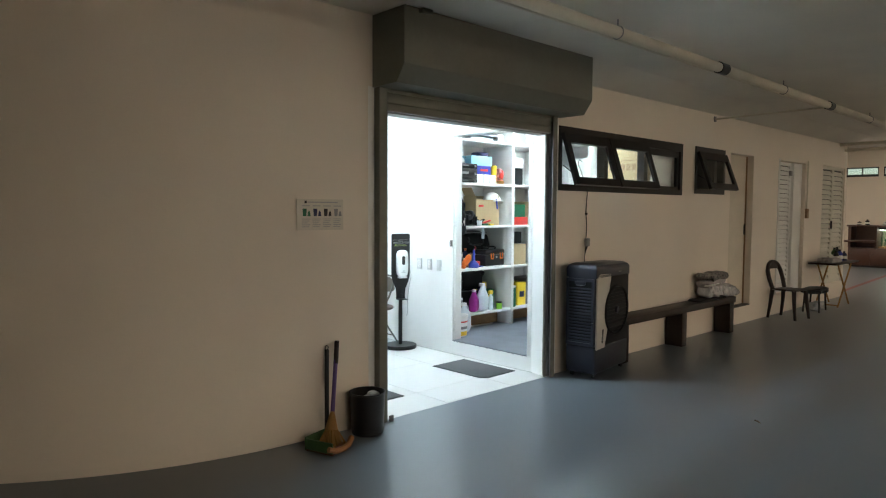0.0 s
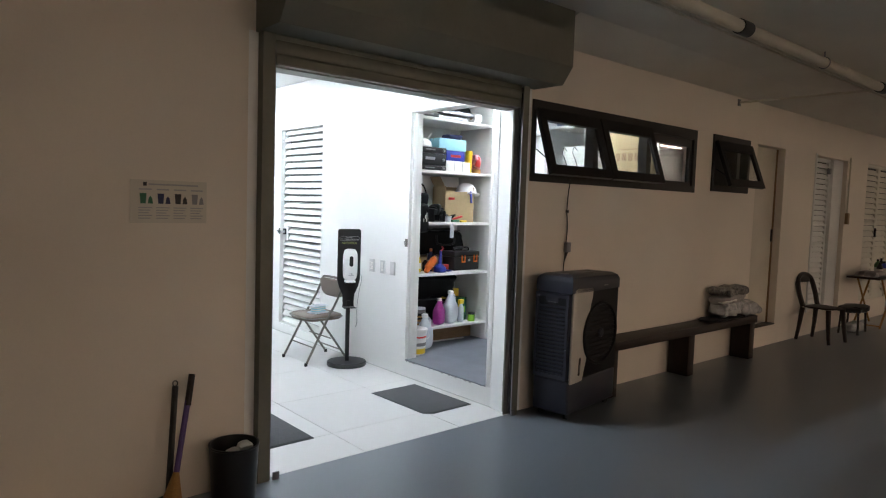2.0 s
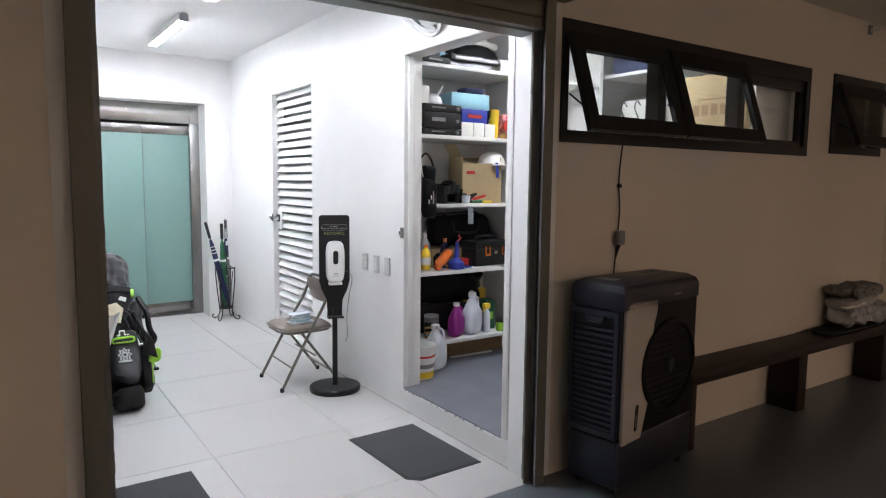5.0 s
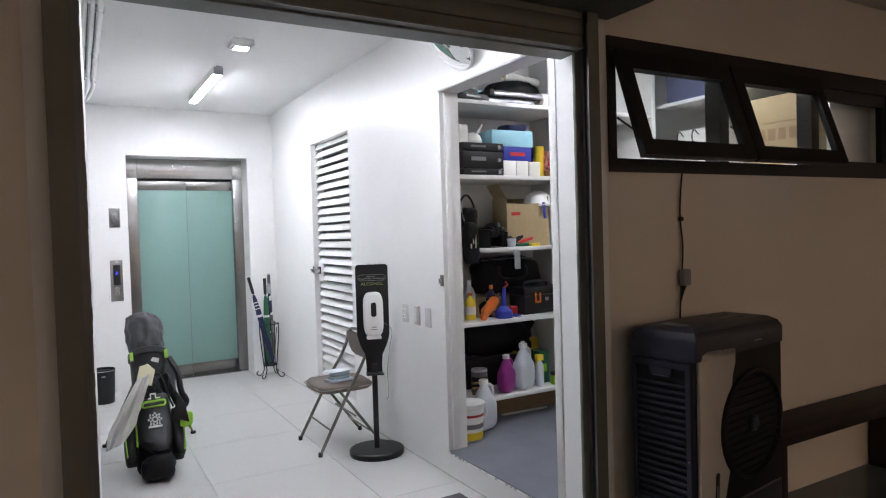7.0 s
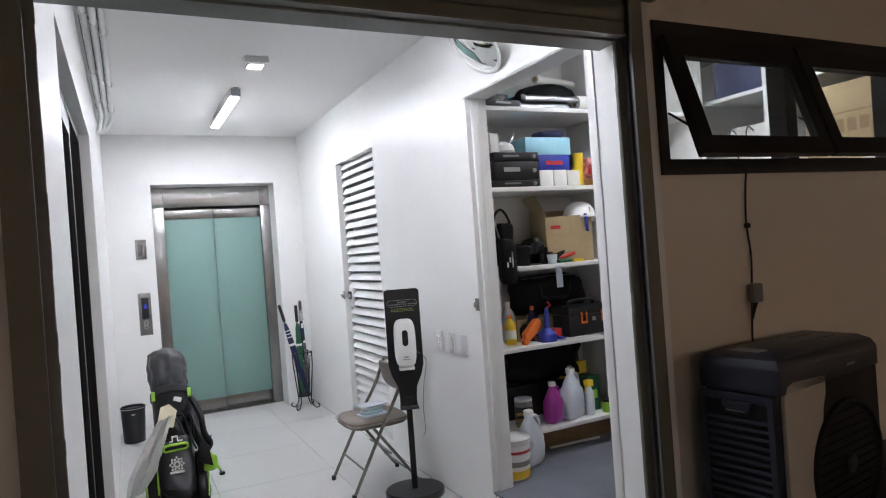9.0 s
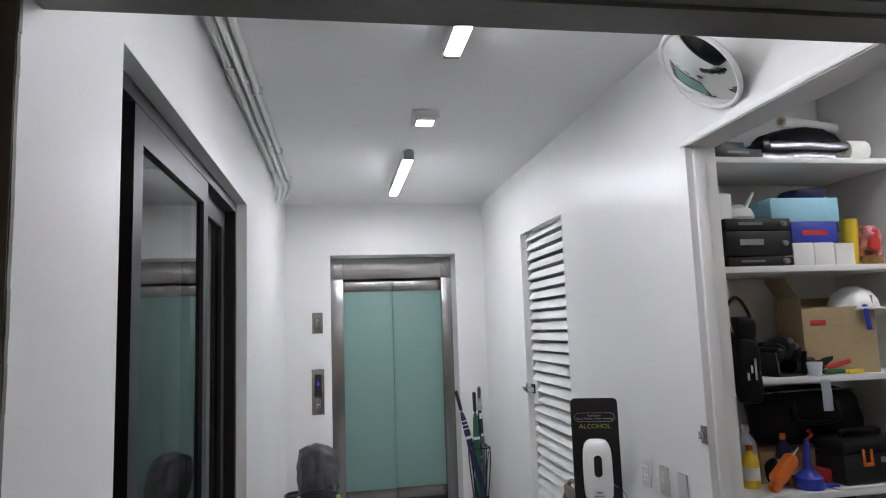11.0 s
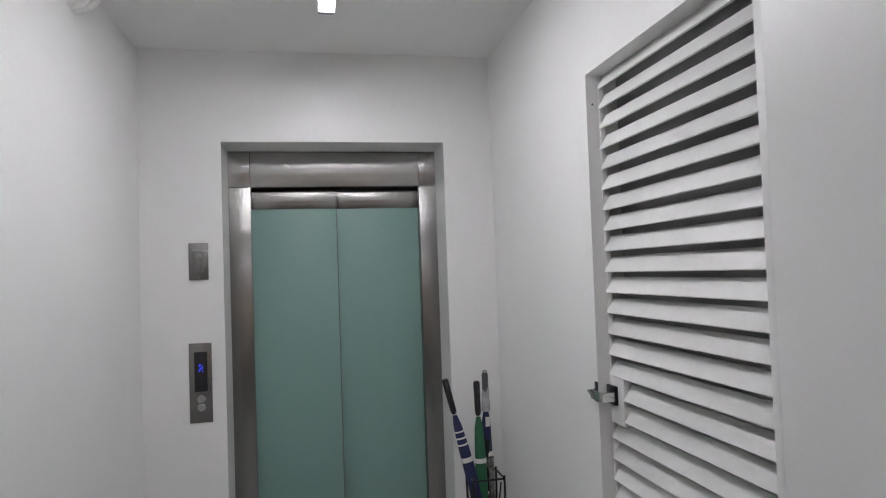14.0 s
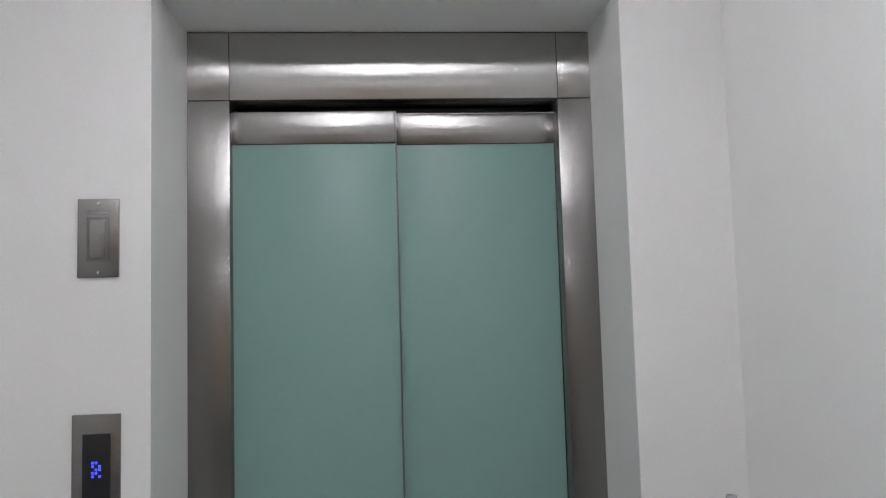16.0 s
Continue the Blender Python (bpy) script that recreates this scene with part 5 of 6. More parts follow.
cp = thing("plastic_cup", "clear plastic cup at the shelf edge", "cup", pose(5.655, 5.16, z3))
part("cup_body", lathe([(0.026, 0), (0.035, 0.06), (0.032, 0.06), (0.023, 0.004), (0, 0.004)], 18), "milky", cp)
bm = bmesh.new()
rr = [[bm.verts.new((5.635 + 0.05 * k / 3 + 0.012 * i / 5, 5.112 - 0.004 * math.sin(k * 2 + i), z3 - 0.015 - 0.14 * i / 5)) for k in range(4)] for i in range(6)]
for a_, b_ in zip(rr, rr[1:]):
    for k in range(3):
        bm.faces.new((a_[k], a_[k + 1], b_[k + 1], b_[k]))
bmesh.ops.solidify(bm, geom=bm.faces[:], thickness=0.002)
solid("plastic_strip", bm, "milky", "strip of clear plastic hanging over the shelf edge", "plastic sheet")
rh = thing("red_trowel", "small tool with a red handle on the shelf", "tool", pose(5.72, 5.17, z3 + 0.03, 0, -14, -8))
part("grip", tube([(0, 0, 0), (0.05, 0, 0), (0.12, 0, 0)], 0.012, 10, radii=[0.009, 0.013, 0.011]), "red", rh)
part("blade", box(-0.09, 0.0, -0.015, 0.015, -0.003, 0.001), "chrome", rh)
solid("green_pliers", tube(curve_pts([(5.70, 5.15, z3 + 0.012), (5.76, 5.155, z3 + 0.014), (5.81, 5.17, z3 + 0.012)], 4), 0.011, 8), "green", "green handled pliers on the shelf", "tool")
solid("yellow_cutter", box(5.82, 5.90, 5.145, 5.17, z3, z3 + 0.020, 0.004), "yellow", "yellow plastic cutter on the shelf", "tool")
cb_ = thing("open_carton", "open brown cardboard carton holding a white helmet", "box", pose(5.87, 5.34, z3, 0, 0, -14))
W_, D_, H_ = 0.165, 0.15, 0.36
for nm, b_ in (("wall_panel", (-W_, W_, -D_, -D_ + 0.005)), ("wall_panel", (-W_, W_, D_ - 0.005, D_)), ("wall_panel", (-W_, -W_ + 0.005, -D_ + 0.005, D_ - 0.005)), ("wall_panel", (W_ - 0.005, W_, -D_ + 0.005, D_ - 0.005))):
    part(nm, box(*b_, 0, H_ - (0.05 if b_[2] == -D_ and b_[0] == -W_ else 0)), "carton", cb_)
part("base_panel", box(-W_ + 0.005, W_ - 0.005, -D_ + 0.005, D_ - 0.005, 0, 0.005), "carton", cb_)
part("hand_hole", box(-0.13, -0.06, -D_ - 0.0015, -D_ + 0.001, 0.225, 0.25, 0.0006), "red", cb_, "dark red hand hole mark")
part("flap", box(-W_, -W_ + 0.004, -D_ * 0.8, D_ * 0.8, 0, 0.11), "carton", cb_).matrix_basis = Matrix.Translation((-W_, 0, H_)) @ pose(0, 0, 0, 0, -30, 0) @ Matrix.Translation((W_, 0, 0))
hm = thing("helmet", "white hard hat resting in the open carton", "helmet", pose(5.98, 5.26, z3 + 0.27, -10, 8, 20))
part("shell", lathe([(0.105, 0.0), (0.112, 0.01), (0.108, 0.06), (0.085, 0.105), (0.045, 0.13), (0.0, 0.136)], 26), "white_pl", hm)
part("brim", prism([(0.1 * math.cos(a), -0.06 - 0.085 * math.sin(a)) for a in [k * math.pi / 10 for k in range(11)]], "z", -0.002, 0.006), "white_pl", hm)
part("blue_strap", box(-0.085, -0.060, -0.10, -0.085, -0.10, 0.02, 0.002), "blue", hm, "blue strap")
# fourth shelf
tg = thing("tool_bag", "long black tool bag at the back of the shelf", "bag", pose(0, 0, 0))
part("bag_body", soft_box(5.52, 6.08, 5.36, 5.58, z2 + 0.15, z2 + 0.42, lump=0.02, seed=51, cuts=7), "blackm", tg)
part("zip", tube([(5.56, 5.40, z2 + 0.405), (5.80, 5.385, z2 + 0.415), (6.04, 5.40, z2 + 0.405)], 0.004, 6), "grey", tg, "grey zip")
part("carry_handle", tube(curve_pts([(5.68, 5.362, z2 + 0.36), (5.70, 5.350, z2 + 0.27), (5.90, 5.350, z2 + 0.27), (5.92, 5.362, z2 + 0.36)], 5), 0.010, 8), "black", tg, "black webbing handle")
carton("flat_board_box", "brown flat carton under the black bag", 5.45, 6.05, 5.32, 5.59, z2, 0.145, "carton", 0)
tb = thing("tool_box", "dark grey plastic toolbox with orange latches", "toolbox", pose(5.915, 5.235, z2 + 0.012, 0, 0, 3))
part("lower_case", box(-0.18, 0.18, -0.09, 0.09, 0, 0.135, 0.008), "black", tb)
part("lid", box(-0.185, 0.185, -0.095, 0.095, 0.137, 0.195, 0.012), "black", tb)
part("carry_handle", tube(curve_pts([(-0.10, 0, 0.19), (-0.095, 0, 0.225), (0.095, 0, 0.225), (0.10, 0, 0.19)], 4), 0.010, 8), "black", tb)
for x in (-0.062, 0.115):
    bm = box(x - 0.026, x - 0.017, -0.104, -0.094, 0.085, 0.155, 0.002)
    bx(bm, x + 0.017, x + 0.026, -0.104, -0.094, 0.085, 0.155, 0.002)
    bx(bm, x - 0.026, x + 0.026, -0.105, -0.094, 0.080, 0.095, 0.002)
    part("latch", bm, "orange", tb, "orange plastic latch")
part("maker_plate", box(0.015, 0.045, -0.092, -0.089, 0.09, 0.115), "scuff", tb)
bp_ = thing("grease_gun", "blue plastic spray tool standing on the shelf", "tool", pose(5.60, 5.20, z2))
part("tank", lathe([(0.062, 0), (0.066, 0.012), (0.060, 0.05), (0.035, 0.075), (0.022, 0.085), (0.0, 0.085)], 22), "blue", bp_)
part("nozzle", tube([(0, 0, 0.08), (0.004, 0, 0.16), (0.006, 0, 0.215)], 0.02, 12, radii=[0.020, 0.016, 0.012]), "blue", bp_)
part("trigger", tube([(0.006, 0, 0.21), (0.04, 0, 0.235), (0.02, 0, 0.255)], 0.008, 8), "red", bp_, "red trigger")
part("spout", tube([(0.03, -0.03, 0.02), (0.11, -0.05, 0.012)], 0.010, 8), "blue", bp_)
og = thing("glue_gun", "orange plastic power tool lying on the shelf", "tool", pose(5.44, 5.19, z2 + 0.03, 0, -38, 12))
part("barrel", soft_box(-0.02, 0.15, -0.028, 0.028, -0.008, 0.06, lump=0.006, seed=61, cuts=4), "orange", og)
part("grip", soft_box(-0.05, 0.015, -0.022, 0.022, -0.015, 0.035, lump=0.004, seed=62, cuts=3), "orange", og)
part("bit", tube([(0.15, 0, 0.03), (0.20, 0, 0.03)], 0.006, 8), "chrome", og)
bottle(5.37, 5.28, z2, 0.038, 0.19, "yellow", "orange", "yellow squeeze bottle with orange cap")
bottle(5.41, 5.36, z2, 0.045, 0.27, "milky", "white_pl", "cloudy plastic bottle at the back of the shelf")
bottle(5.56, 5.30, z2, 0.035, 0.23, "navy", "orange", "dark blue bottle with an orange cap")
carton("red_case", "small red plastic case on the shelf", 5.66, 5.80, 5.22, 5.30, z2, 0.07, "red", 10)
solid("white_tray", prism(rounded_rect(0.30, 0.07, 0.02), "z", 0, 0.010, 0.002), "paper", "flat white tray at the shelf edge", "tray", pose(5.83, 5.155, z2))
for k, (x, y, mm, ln, tilt) in enumerate(((5.47, 5.24, "red", 0.13, 62), (5.50, 5.30, "dull_red", 0.17, 75), (5.66, 5.17, "chrome", 0.10, 8), (5.53, 5.22, "dull_orange", 0.14, 48))):
    t = thing("screwdriver", "small hand tool with a coloured grip among the shelf clutter", "tool", pose(x, y, z2 + 0.016, 0, -tilt, 30 * k), "loose shelf tools")
    part("grip", tube([(0, 0, 0), (ln * 0.2, 0, 0), (ln * 0.45, 0, 0), (ln * 0.55, 0, 0)], 0.013, 10, radii=[0.009, 0.014, 0.012, 0.008]), mm, t)
    part("blade", tube([(ln * 0.5, 0, 0), (ln, 0, 0)], 0.004, 6), "chrome", t)
lump("work_gloves", "crumpled dark work gloves on the shelf", "gloves", 5.44, 5.60, 5.30, 5.42, z2, 0.12, "blackm", 63, 0.03)
lump("cable_bundle", "black bundle of cables on the shelf", "cable", 5.60, 5.80, 5.20, 5.30, z3, 0.085, "black", 65, 0.035)
# bottom shelf
lump("garment_bag", "long black bag lying over the bottles at the back", "bag", 5.42, 6.08, 5.40, 5.60, z1 + 0.22, 0.25, "blackm", 71, 0.03)
carton("dark_crate", "dark plastic crate under the black bag", 5.40, 6.07, 5.42, 5.60, z1, 0.215, "black", 0)
pc = thing("paint_can", "grey metal paint can on the bottom shelf", "can", pose(5.44, 5.30, z1))
part("can_body", lathe([(0.058, 0), (0.058, 0.15), (0.061, 0.155), (0.055, 0.155), (0.0, 0.15)], 24), "grey", pc)
part("lid", lathe([(0.057, 0.156), (0.057, 0.172), (0.05, 0.168), (0.0, 0.168)], 24), "milky", pc)
part("paper_label", lathe([(0.0588, 0.04), (0.0588, 0.12)], 24), "black", pc)
jug(5.60, 5.19, z1, 0.27, "purple", "paper", "purple plastic detergent jug with a white cap")
jug(5.76, 5.20, z1, 0.335, "milky", "white_pl", "translucent white plastic gallon jug")
bottle(5.855, 5.33, z1, 0.042, 0.32, "navy", "paper", "tall dark blue bottle with a white cap")
sp = thing("spray_bottle", "clear spray bottle with a yellow trigger head", "bottle", pose(5.905, 5.20, z1))
part("bottle_body", lathe([(0.030, 0), (0.033, 0.01), (0.032, 0.15), (0.014, 0.19), (0, 0.19)], 18), "milky", sp)
part("trigger_head", box(-0.028, 0.028, -0.02, 0.02, 0.19, 0.235, 0.006), "yellow", sp)
part("trigger", tube([(-0.02, 0, 0.20), (-0.035, 0, 0.16)], 0.006, 8), "yellow", sp)
carton("green_yellow_box", "green and yellow product box on the bottom shelf", 5.945, 6.04, 5.26, 5.38, z1, 0.24, "green", 4, strip="lime")
lj = thing("small_jar", "small yellow jar with a black lid", "jar", pose(6.04, 5.18, z1))
part("jar_body", lathe([(0.036, 0), (0.038, 0.01), (0.038, 0.07), (0, 0.07)], 20), "lime", lj)
part("lid", lathe([(0.037, 0.071), (0.037, 0.09), (0, 0.091)], 20), "black", lj)
solid("cable_coil", tube([(5.36 + 0.05 * math.cos(k * 0.6), 5.18 + 0.03 * math.sin(k * 0.6), z1 + 0.012 + 0.0035 * k) for k in range(33)], 0.008, 6), "straw", "coil of brown cable on the bottom shelf", "cable")
carton("yellow_carton", "yellow cardboard carton on the bottom shelf", 5.83, 6.07, 5.42, 5.56, z1 + 0.216, 0.10, "yellow", 0)
# right-hand bay
for args in (("black_case", "black plastic case on the top of the bay", 6.2, 6.55, 5.25, 5.5, z4, 0.22, "black"), ("white_carton", "white carton in the shelf bay", 6.2, 6.5, 5.2, 5.5, z4 + 0.222, 0.12, "paper"),
             ("green_box", "green product box in the shelf bay", 6.22, 6.55, 5.2, 5.45, z3 + 0.10, 0.16, "green"), ("magenta_case", "dark red case in the shelf bay", 6.2, 6.6, 5.2, 5.5, z3, 0.10, "red"),
             ("brown_carton", "brown cardboard carton in the shelf bay", 6.2, 6.55, 5.18, 5.5, z2, 0.26, "carton"), ("dark_carton", "dark box above the brown carton", 6.2, 6.6, 5.3, 5.55, z2 + 0.262, 0.15, "black"),
             ("foil_carton", "grey carton at the end of the shelf", 6.6, 6.95, 5.2, 5.5, z1, 0.34, "grey"), ("brown_carton", "brown carton at the end of the shelf", 6.62, 6.98, 5.2, 5.5, z3, 0.3, "carton")):
    carton(*args)
gt = thing("green_tin", "round green metal tin in the shelf bay", "tin", pose(6.30, 5.24, z1))
part("tin_body", lathe([(0.085, 0), (0.085, 0.24), (0.088, 0.245), (0.0, 0.245)], 28), "green", gt)
part("lid", lathe([(0.087, 0.246), (0.087, 0.262), (0.0, 0.262)], 28), "white_pl", gt)
carton("yellow_product_box", "yellow product box in the shelf bay", 6.42, 6.58, 5.2, 5.36, z1, 0.30, "yellow", 0, strip="navy")
# end shelves behind the windows
carton("storage_box", "blue storage box on the end shelf", 7.10, 7.5, 4.62, 5.02, z5 + 0.07, 0.26, "dullblue", 0)
carton("storage_box", "dull pink storage box on the end shelf", 7.10, 7.5, 4.30, 4.56, z5 + 0.07, 0.22, "dullpink", 0)
lc = carton("large_carton", "large brown carton with printed lettering on the end shelf", 7.10, 7.55, 3.80, 4.34, z4, 0.47, "carton", 0)
for k in range(5):
    part("printed_bar", box(-0.2262, -0.2250, -0.20 + k * 0.075, -0.145 + k * 0.075, 0.17, 0.25), "board", lc, "brown printed letters")
part("printed_bar", box(-0.2262, -0.2250, -0.18, 0.12, 0.285, 0.295), "board", lc)
wr_ = thing("wire_basket", "white wire basket with coat hangers on the end shelf", "basket", pose(7.3, 4.82, z4))
for k in range(7):
    part("wire", tube([(-0.18, -0.18 + 0.06 * k, 0.005), (-0.19, -0.18 + 0.06 * k, 0.20)], 0.003, 5), "white_pl", wr_)
for z in (0.005, 0.10, 0.20):
    part("rail_wire", tube([(-0.185, -0.20, z), (-0.185, 0.20, z)], 0.004, 5), "white_pl", wr_)
for k in range(2):
    part("hanger_hook", tube(curve_pts([(-0.2, -0.10 + 0.14 * k, 0.30), (-0.2, -0.06 + 0.14 * k, 0.34), (-0.2, -0.04 + 0.14 * k, 0.28), (-0.2, -0.08 + 0.14 * k, 0.20), (-0.2, -0.11 + 0.14 * k, 0.12)], 4), 0.005, 6), "black", wr_)
carton("white_carton", "white carton behind the wire basket", 7.2, 7.55, 4.65, 5.0, z4, 0.36, "paper", 0)
for (x, y, t_) in ((5.31, 4.99, 12),):
    jug(5.345, 5.10, SZ, 0.345, "milky", "white_pl", "translucent white gallon jug on the store floor", 15)
bu = thing("paint_bucket", "white plastic bucket with a red and yellow label", "bucket", pose(5.150, 4.990, SZ))
part("bucket_body", lathe([(0.085, 0), (0.09, 0.006), (0.102, 0.21), (0.108, 0.215), (0.108, 0.232), (0.0, 0.232)], 28), "white_pl", bu)
part("yellow_band", lathe([(0.0925, 0.012), (0.0955, 0.06)], 28), "yellow", bu, "yellow label band")
part("dark_label", lathe([(0.0975, 0.085), (0.0990, 0.115)], 28), "grey", bu)
part("red_band", lathe([(0.1006, 0.160), (0.1018, 0.176)], 28), "red", bu)
part("lid", lathe([(0.110, 0.226), (0.110, 0.242), (0.0, 0.244)], 28), "white_pl", bu)
part("bail", tube([(0.112 * math.cos(a), -0.03 - 0.10 * abs(math.sin(a)), 0.20 - 0.045 * math.sin(a)) for a in [k * math.pi / 12 for k in range(13)]], 0.003, 6), "white_pl", bu)
solid("loose_moulding", tube([(5.62, 5.29, SZ + 0.008), (6.02, 5.27, SZ + 0.008)], 0.008, 6), "paper", "white strip of moulding lying on the store floor", "moulding")

# ---- garage things ----
# air cooler: local x along its front, y to the wall
ac = thing("air_cooler", "dark grey portable air cooler with a champagne side panel", "air cooler", pose(5.469, 3.362, 0, 0, 0, 8.0))
ac.scale = (1, 1, 1.03)
w, d = 0.365, 0.150


def cooler_shell(z0, z1, inset=0.0, taper=0.0, bev=0.03):
    bm = box(-w + inset, w - inset, -d + inset, d - inset, z0, z1)
    for v in bm.verts:
        if v.co.z > (z0 + z1) / 2:
            v.co.x *= 1 - taper
            v.co.y *= 1 - taper
    bmesh.ops.bevel(bm, geom=bm.edges[:], offset=bev, segments=3, affect="EDGES", profile=0.5)
    return bm


part("water_tank", cooler_shell(0.045, 0.295, -0.004, 0.0, 0.022), "cooler", ac, "dark lower water tank")
part("tank_seam", box(-w - 0.001, w + 0.001, -d - 0.001, d - 0.01, 0.288, 0.297), "cooler_grille", ac)
part("upper_body", cooler_shell(0.297, 0.96, 0.004, 0.004, 0.02), "cooler", ac)
bm = box(-w - 0.010, w + 0.006, -d - 0.014, d + 0.004, 0.925, 1.055)
for v in bm.verts:
    if v.co.z > 1.0 and v.co.x > 0:
        v.co.z -= 0.012
bmesh.ops.bevel(bm, geom=[e for e in bm.edges if min(q.co.z for q in e.verts) > 1.0], offset=0.052, segments=2, affect="EDGES", profile=0.42)
bmesh.ops.bevel(bm, geom=[e for e in bm.edges if abs(e.verts[0].co.z - e.verts[1].co.z) > 0.04], offset=0.012, segments=2, affect="EDGES", profile=0.5)
part("top_cover", bm, "cooler", ac, "faceted dark top cover")
for k, (x, y, lx) in enumerate(((0.05, -0.045, 0.15), (0.20, -0.045, 0.10), (0.12, 0.045, 0.22))):
    part("control_recess", prism([(a + x, b + y) for a, b in rounded_rect(lx, 0.042, 0.018)], "z", 1.046 - 0.010 * (x + 0.35), 1.0555 - 0.016 * (x + 0.35), 0.002), "black", ac, "black control recess")
part("lid_tab", box(-w + 0.05, -w + 0.11, -0.06, 0.06, 1.048, 1.057, 0.004), "grey", ac, "grey lid tab")
# framed louvred side that faces the shutter
part("grille_back", box(-w - 0.002, -w + 0.004, -d + 0.03, d - 0.02, 0.31, 0.90), "cooler_grille", ac)
part("grille_frame", wall_bm("x", -w - 0.020, -w - 0.0025, -d + 0.012, d - 0.006, 0.30, 0.915, [(-d + 0.034, d - 0.026, 0.328, 0.888)]), "cooler", ac, "dark grille surround")
slat = mesh_of(prism([(-0.016, 0.0), (-0.012, 0.010), (-0.002, 0.014), (-0.003, 0.009)], "y", -d + 0.034, d - 0.026), "grille_slat", M["cooler"])
for k in range(18):
    g = new("grille_slat", slat)
    g.parent = ac
    g.matrix_basis = pose(-w - 0.001, 0, 0.332 + k * 0.0285)
part("grille_handle", prism([(-0.055, 0.888), (-0.055, 0.870), (-0.040, 0.850), (0.040, 0.850), (0.055, 0.870), (0.055, 0.888)], "x", -w - 0.024, -w - 0.010, 0.002), "cooler", ac, "moulded grip")
part("grip_edge", box(-w - 0.0265, -w - 0.0235, -0.036, 0.036, 0.853, 0.858), "alu_grey", ac)
part("grille_screw", lathe([(0.005, 0), (0.005, 0.003), (0, 0.004)], 10), "chrome", ac, "bright screw").matrix_basis = pose(-w - 0.020, -d + 0.022, 0.52, 0, -90, 0)
# champagne panel whose edge follows the round outlet
oc, orad, osq = (0.075, 0.600), 0.268, 0.90
left = -w + 0.010
edge = [(left, 0.270), (left + 0.170, 0.275)]
for k in range(9):
    a = radians(222 - 11.5 * k)
    edge.append((oc[0] + (orad + 0.006) * math.cos(a), oc[1] + osq * (orad + 0.006) * math.sin(a)))
edge += [(left + 0.262, 0.835), (left + 0.285, 0.885), (left + 0.290, 0.950), (left + 0.06, 0.962), (left + 0.022, 0.950), (left + 0.004, 0.915)]
part("side_panel", prism(edge, "y", -d - 0.014, -d + 0.004, 0.003), "champagne", ac, "champagne coloured panel")
part("dark_front", prism([(left + 0.14, 0.297), (w - 0.008, 0.297), (w - 0.008, 0.930), (left + 0.20, 0.930)], "y", -d - 0.007, -d + 0.003, 0.002), "cooler_grille", ac, "black front moulding")
part("level_gauge", prism([(left + 0.115 + a + 0.18 * max(0.0, b), 0.385 + b) for a, b in rounded_rect(0.026, 0.13, 0.012)], "y", -d - 0.0175, -d - 0.0135, 0.001), "bench", ac, "dark water level window")
part("gauge_scale", box(left + 0.112, left + 0.118, -d - 0.019, -d - 0.0174, 0.34, 0.40), "scuff", ac)
part("outlet_ring", lathe([(orad - 0.004, 0.0), (orad, 0.012), (orad - 0.006, 0.022), (orad - 0.020, 0.024), (orad - 0.028, 0.014), (orad - 0.030, 0.006)], 48, squash=osq), "cooler_grille", ac, "black round air outlet").matrix_basis = pose(oc[0], -d, oc[1], 90, 0, 0)
part("outlet_back", lathe([(orad - 0.03, 0.0), (orad - 0.03, 0.006), (0.0, 0.006)], 40, squash=osq), "cooler_grille", ac).matrix_basis = pose(oc[0], -d - 0.003, oc[1], 90, 0, 0)
for k in range(13):
    z = oc[1] - 0.192 + k * 0.032
    hw = math.sqrt(max(0.0004, (orad - 0.032) ** 2 - ((z - oc[1]) / osq) ** 2))
    part("outlet_vane", box(oc[0] - hw, oc[0] + hw, -d - 0.018, -d - 0.009, z - 0.002, z + 0.002), "cooler_grille", ac)
part("outlet_hub", lathe([(0.035, 0.0), (0.035, 0.012), (0.028, 0.018), (0.0, 0.018)], 20), "cooler", ac).matrix_basis = pose(oc[0], -d - 0.010, oc[1], 90, 0, 0)
part("name_bar", box(0.10, 0.16, -d - 0.0165, -d - 0.0135, 0.955, 0.963), "scuff", ac)
part("cord_hook", tube(curve_pts([(w, -d + 0.03, 0.62), (w + 0.02, -d + 0.02, 0.56), (w + 0.012, -d + 0.02, 0.47), (w + 0.022, -d + 0.03, 0.40)], 4), 0.004, 6), "chair_tube", ac)
for x in (-w + 0.06, w - 0.06):
    for y in (-d + 0.04, d - 0.04):
        part("caster", tube([(x, y - 0.012, 0.024), (x, y + 0.012, 0.024)], 0.024, 14), "black", ac)

# cord and socket box
cd = thing("power_cord", "black power cord with an inline plug hanging from the window", "cable", pose(0, 0, 0))
part("cord", tube(curve_pts([(5.52, YF - 0.03, 1.80), (5.525, YF - 0.012, 1.70), (5.515, YF - 0.012, 1.56), (5.53, YF - 0.012, 1.42), (5.52, YF - 0.012, 1.27), (5.50, YF - 0.015, 1.10), (5.49, YF - 0.02, 0.98)], 6), 0.0042, 6), "black", cd)
part("cord_knot", soft_box(5.507, 5.532, YF - 0.024, YF - 0.002, 1.535, 1.56, lump=0.002, cuts=2), "black", cd)
part("plug", box(5.492, 5.545, YF - 0.050, YF - 0.012, 1.222, 1.302, 0.008), "grey", cd, "grey inline plug box")
part("plug_tail", tube([(5.513, YF - 0.03, 1.225), (5.510, YF - 0.022, 1.19), (5.506, YF - 0.016, 1.15)], 0.010, 8, radii=[0.013, 0.009, 0.005]), "black", cd)
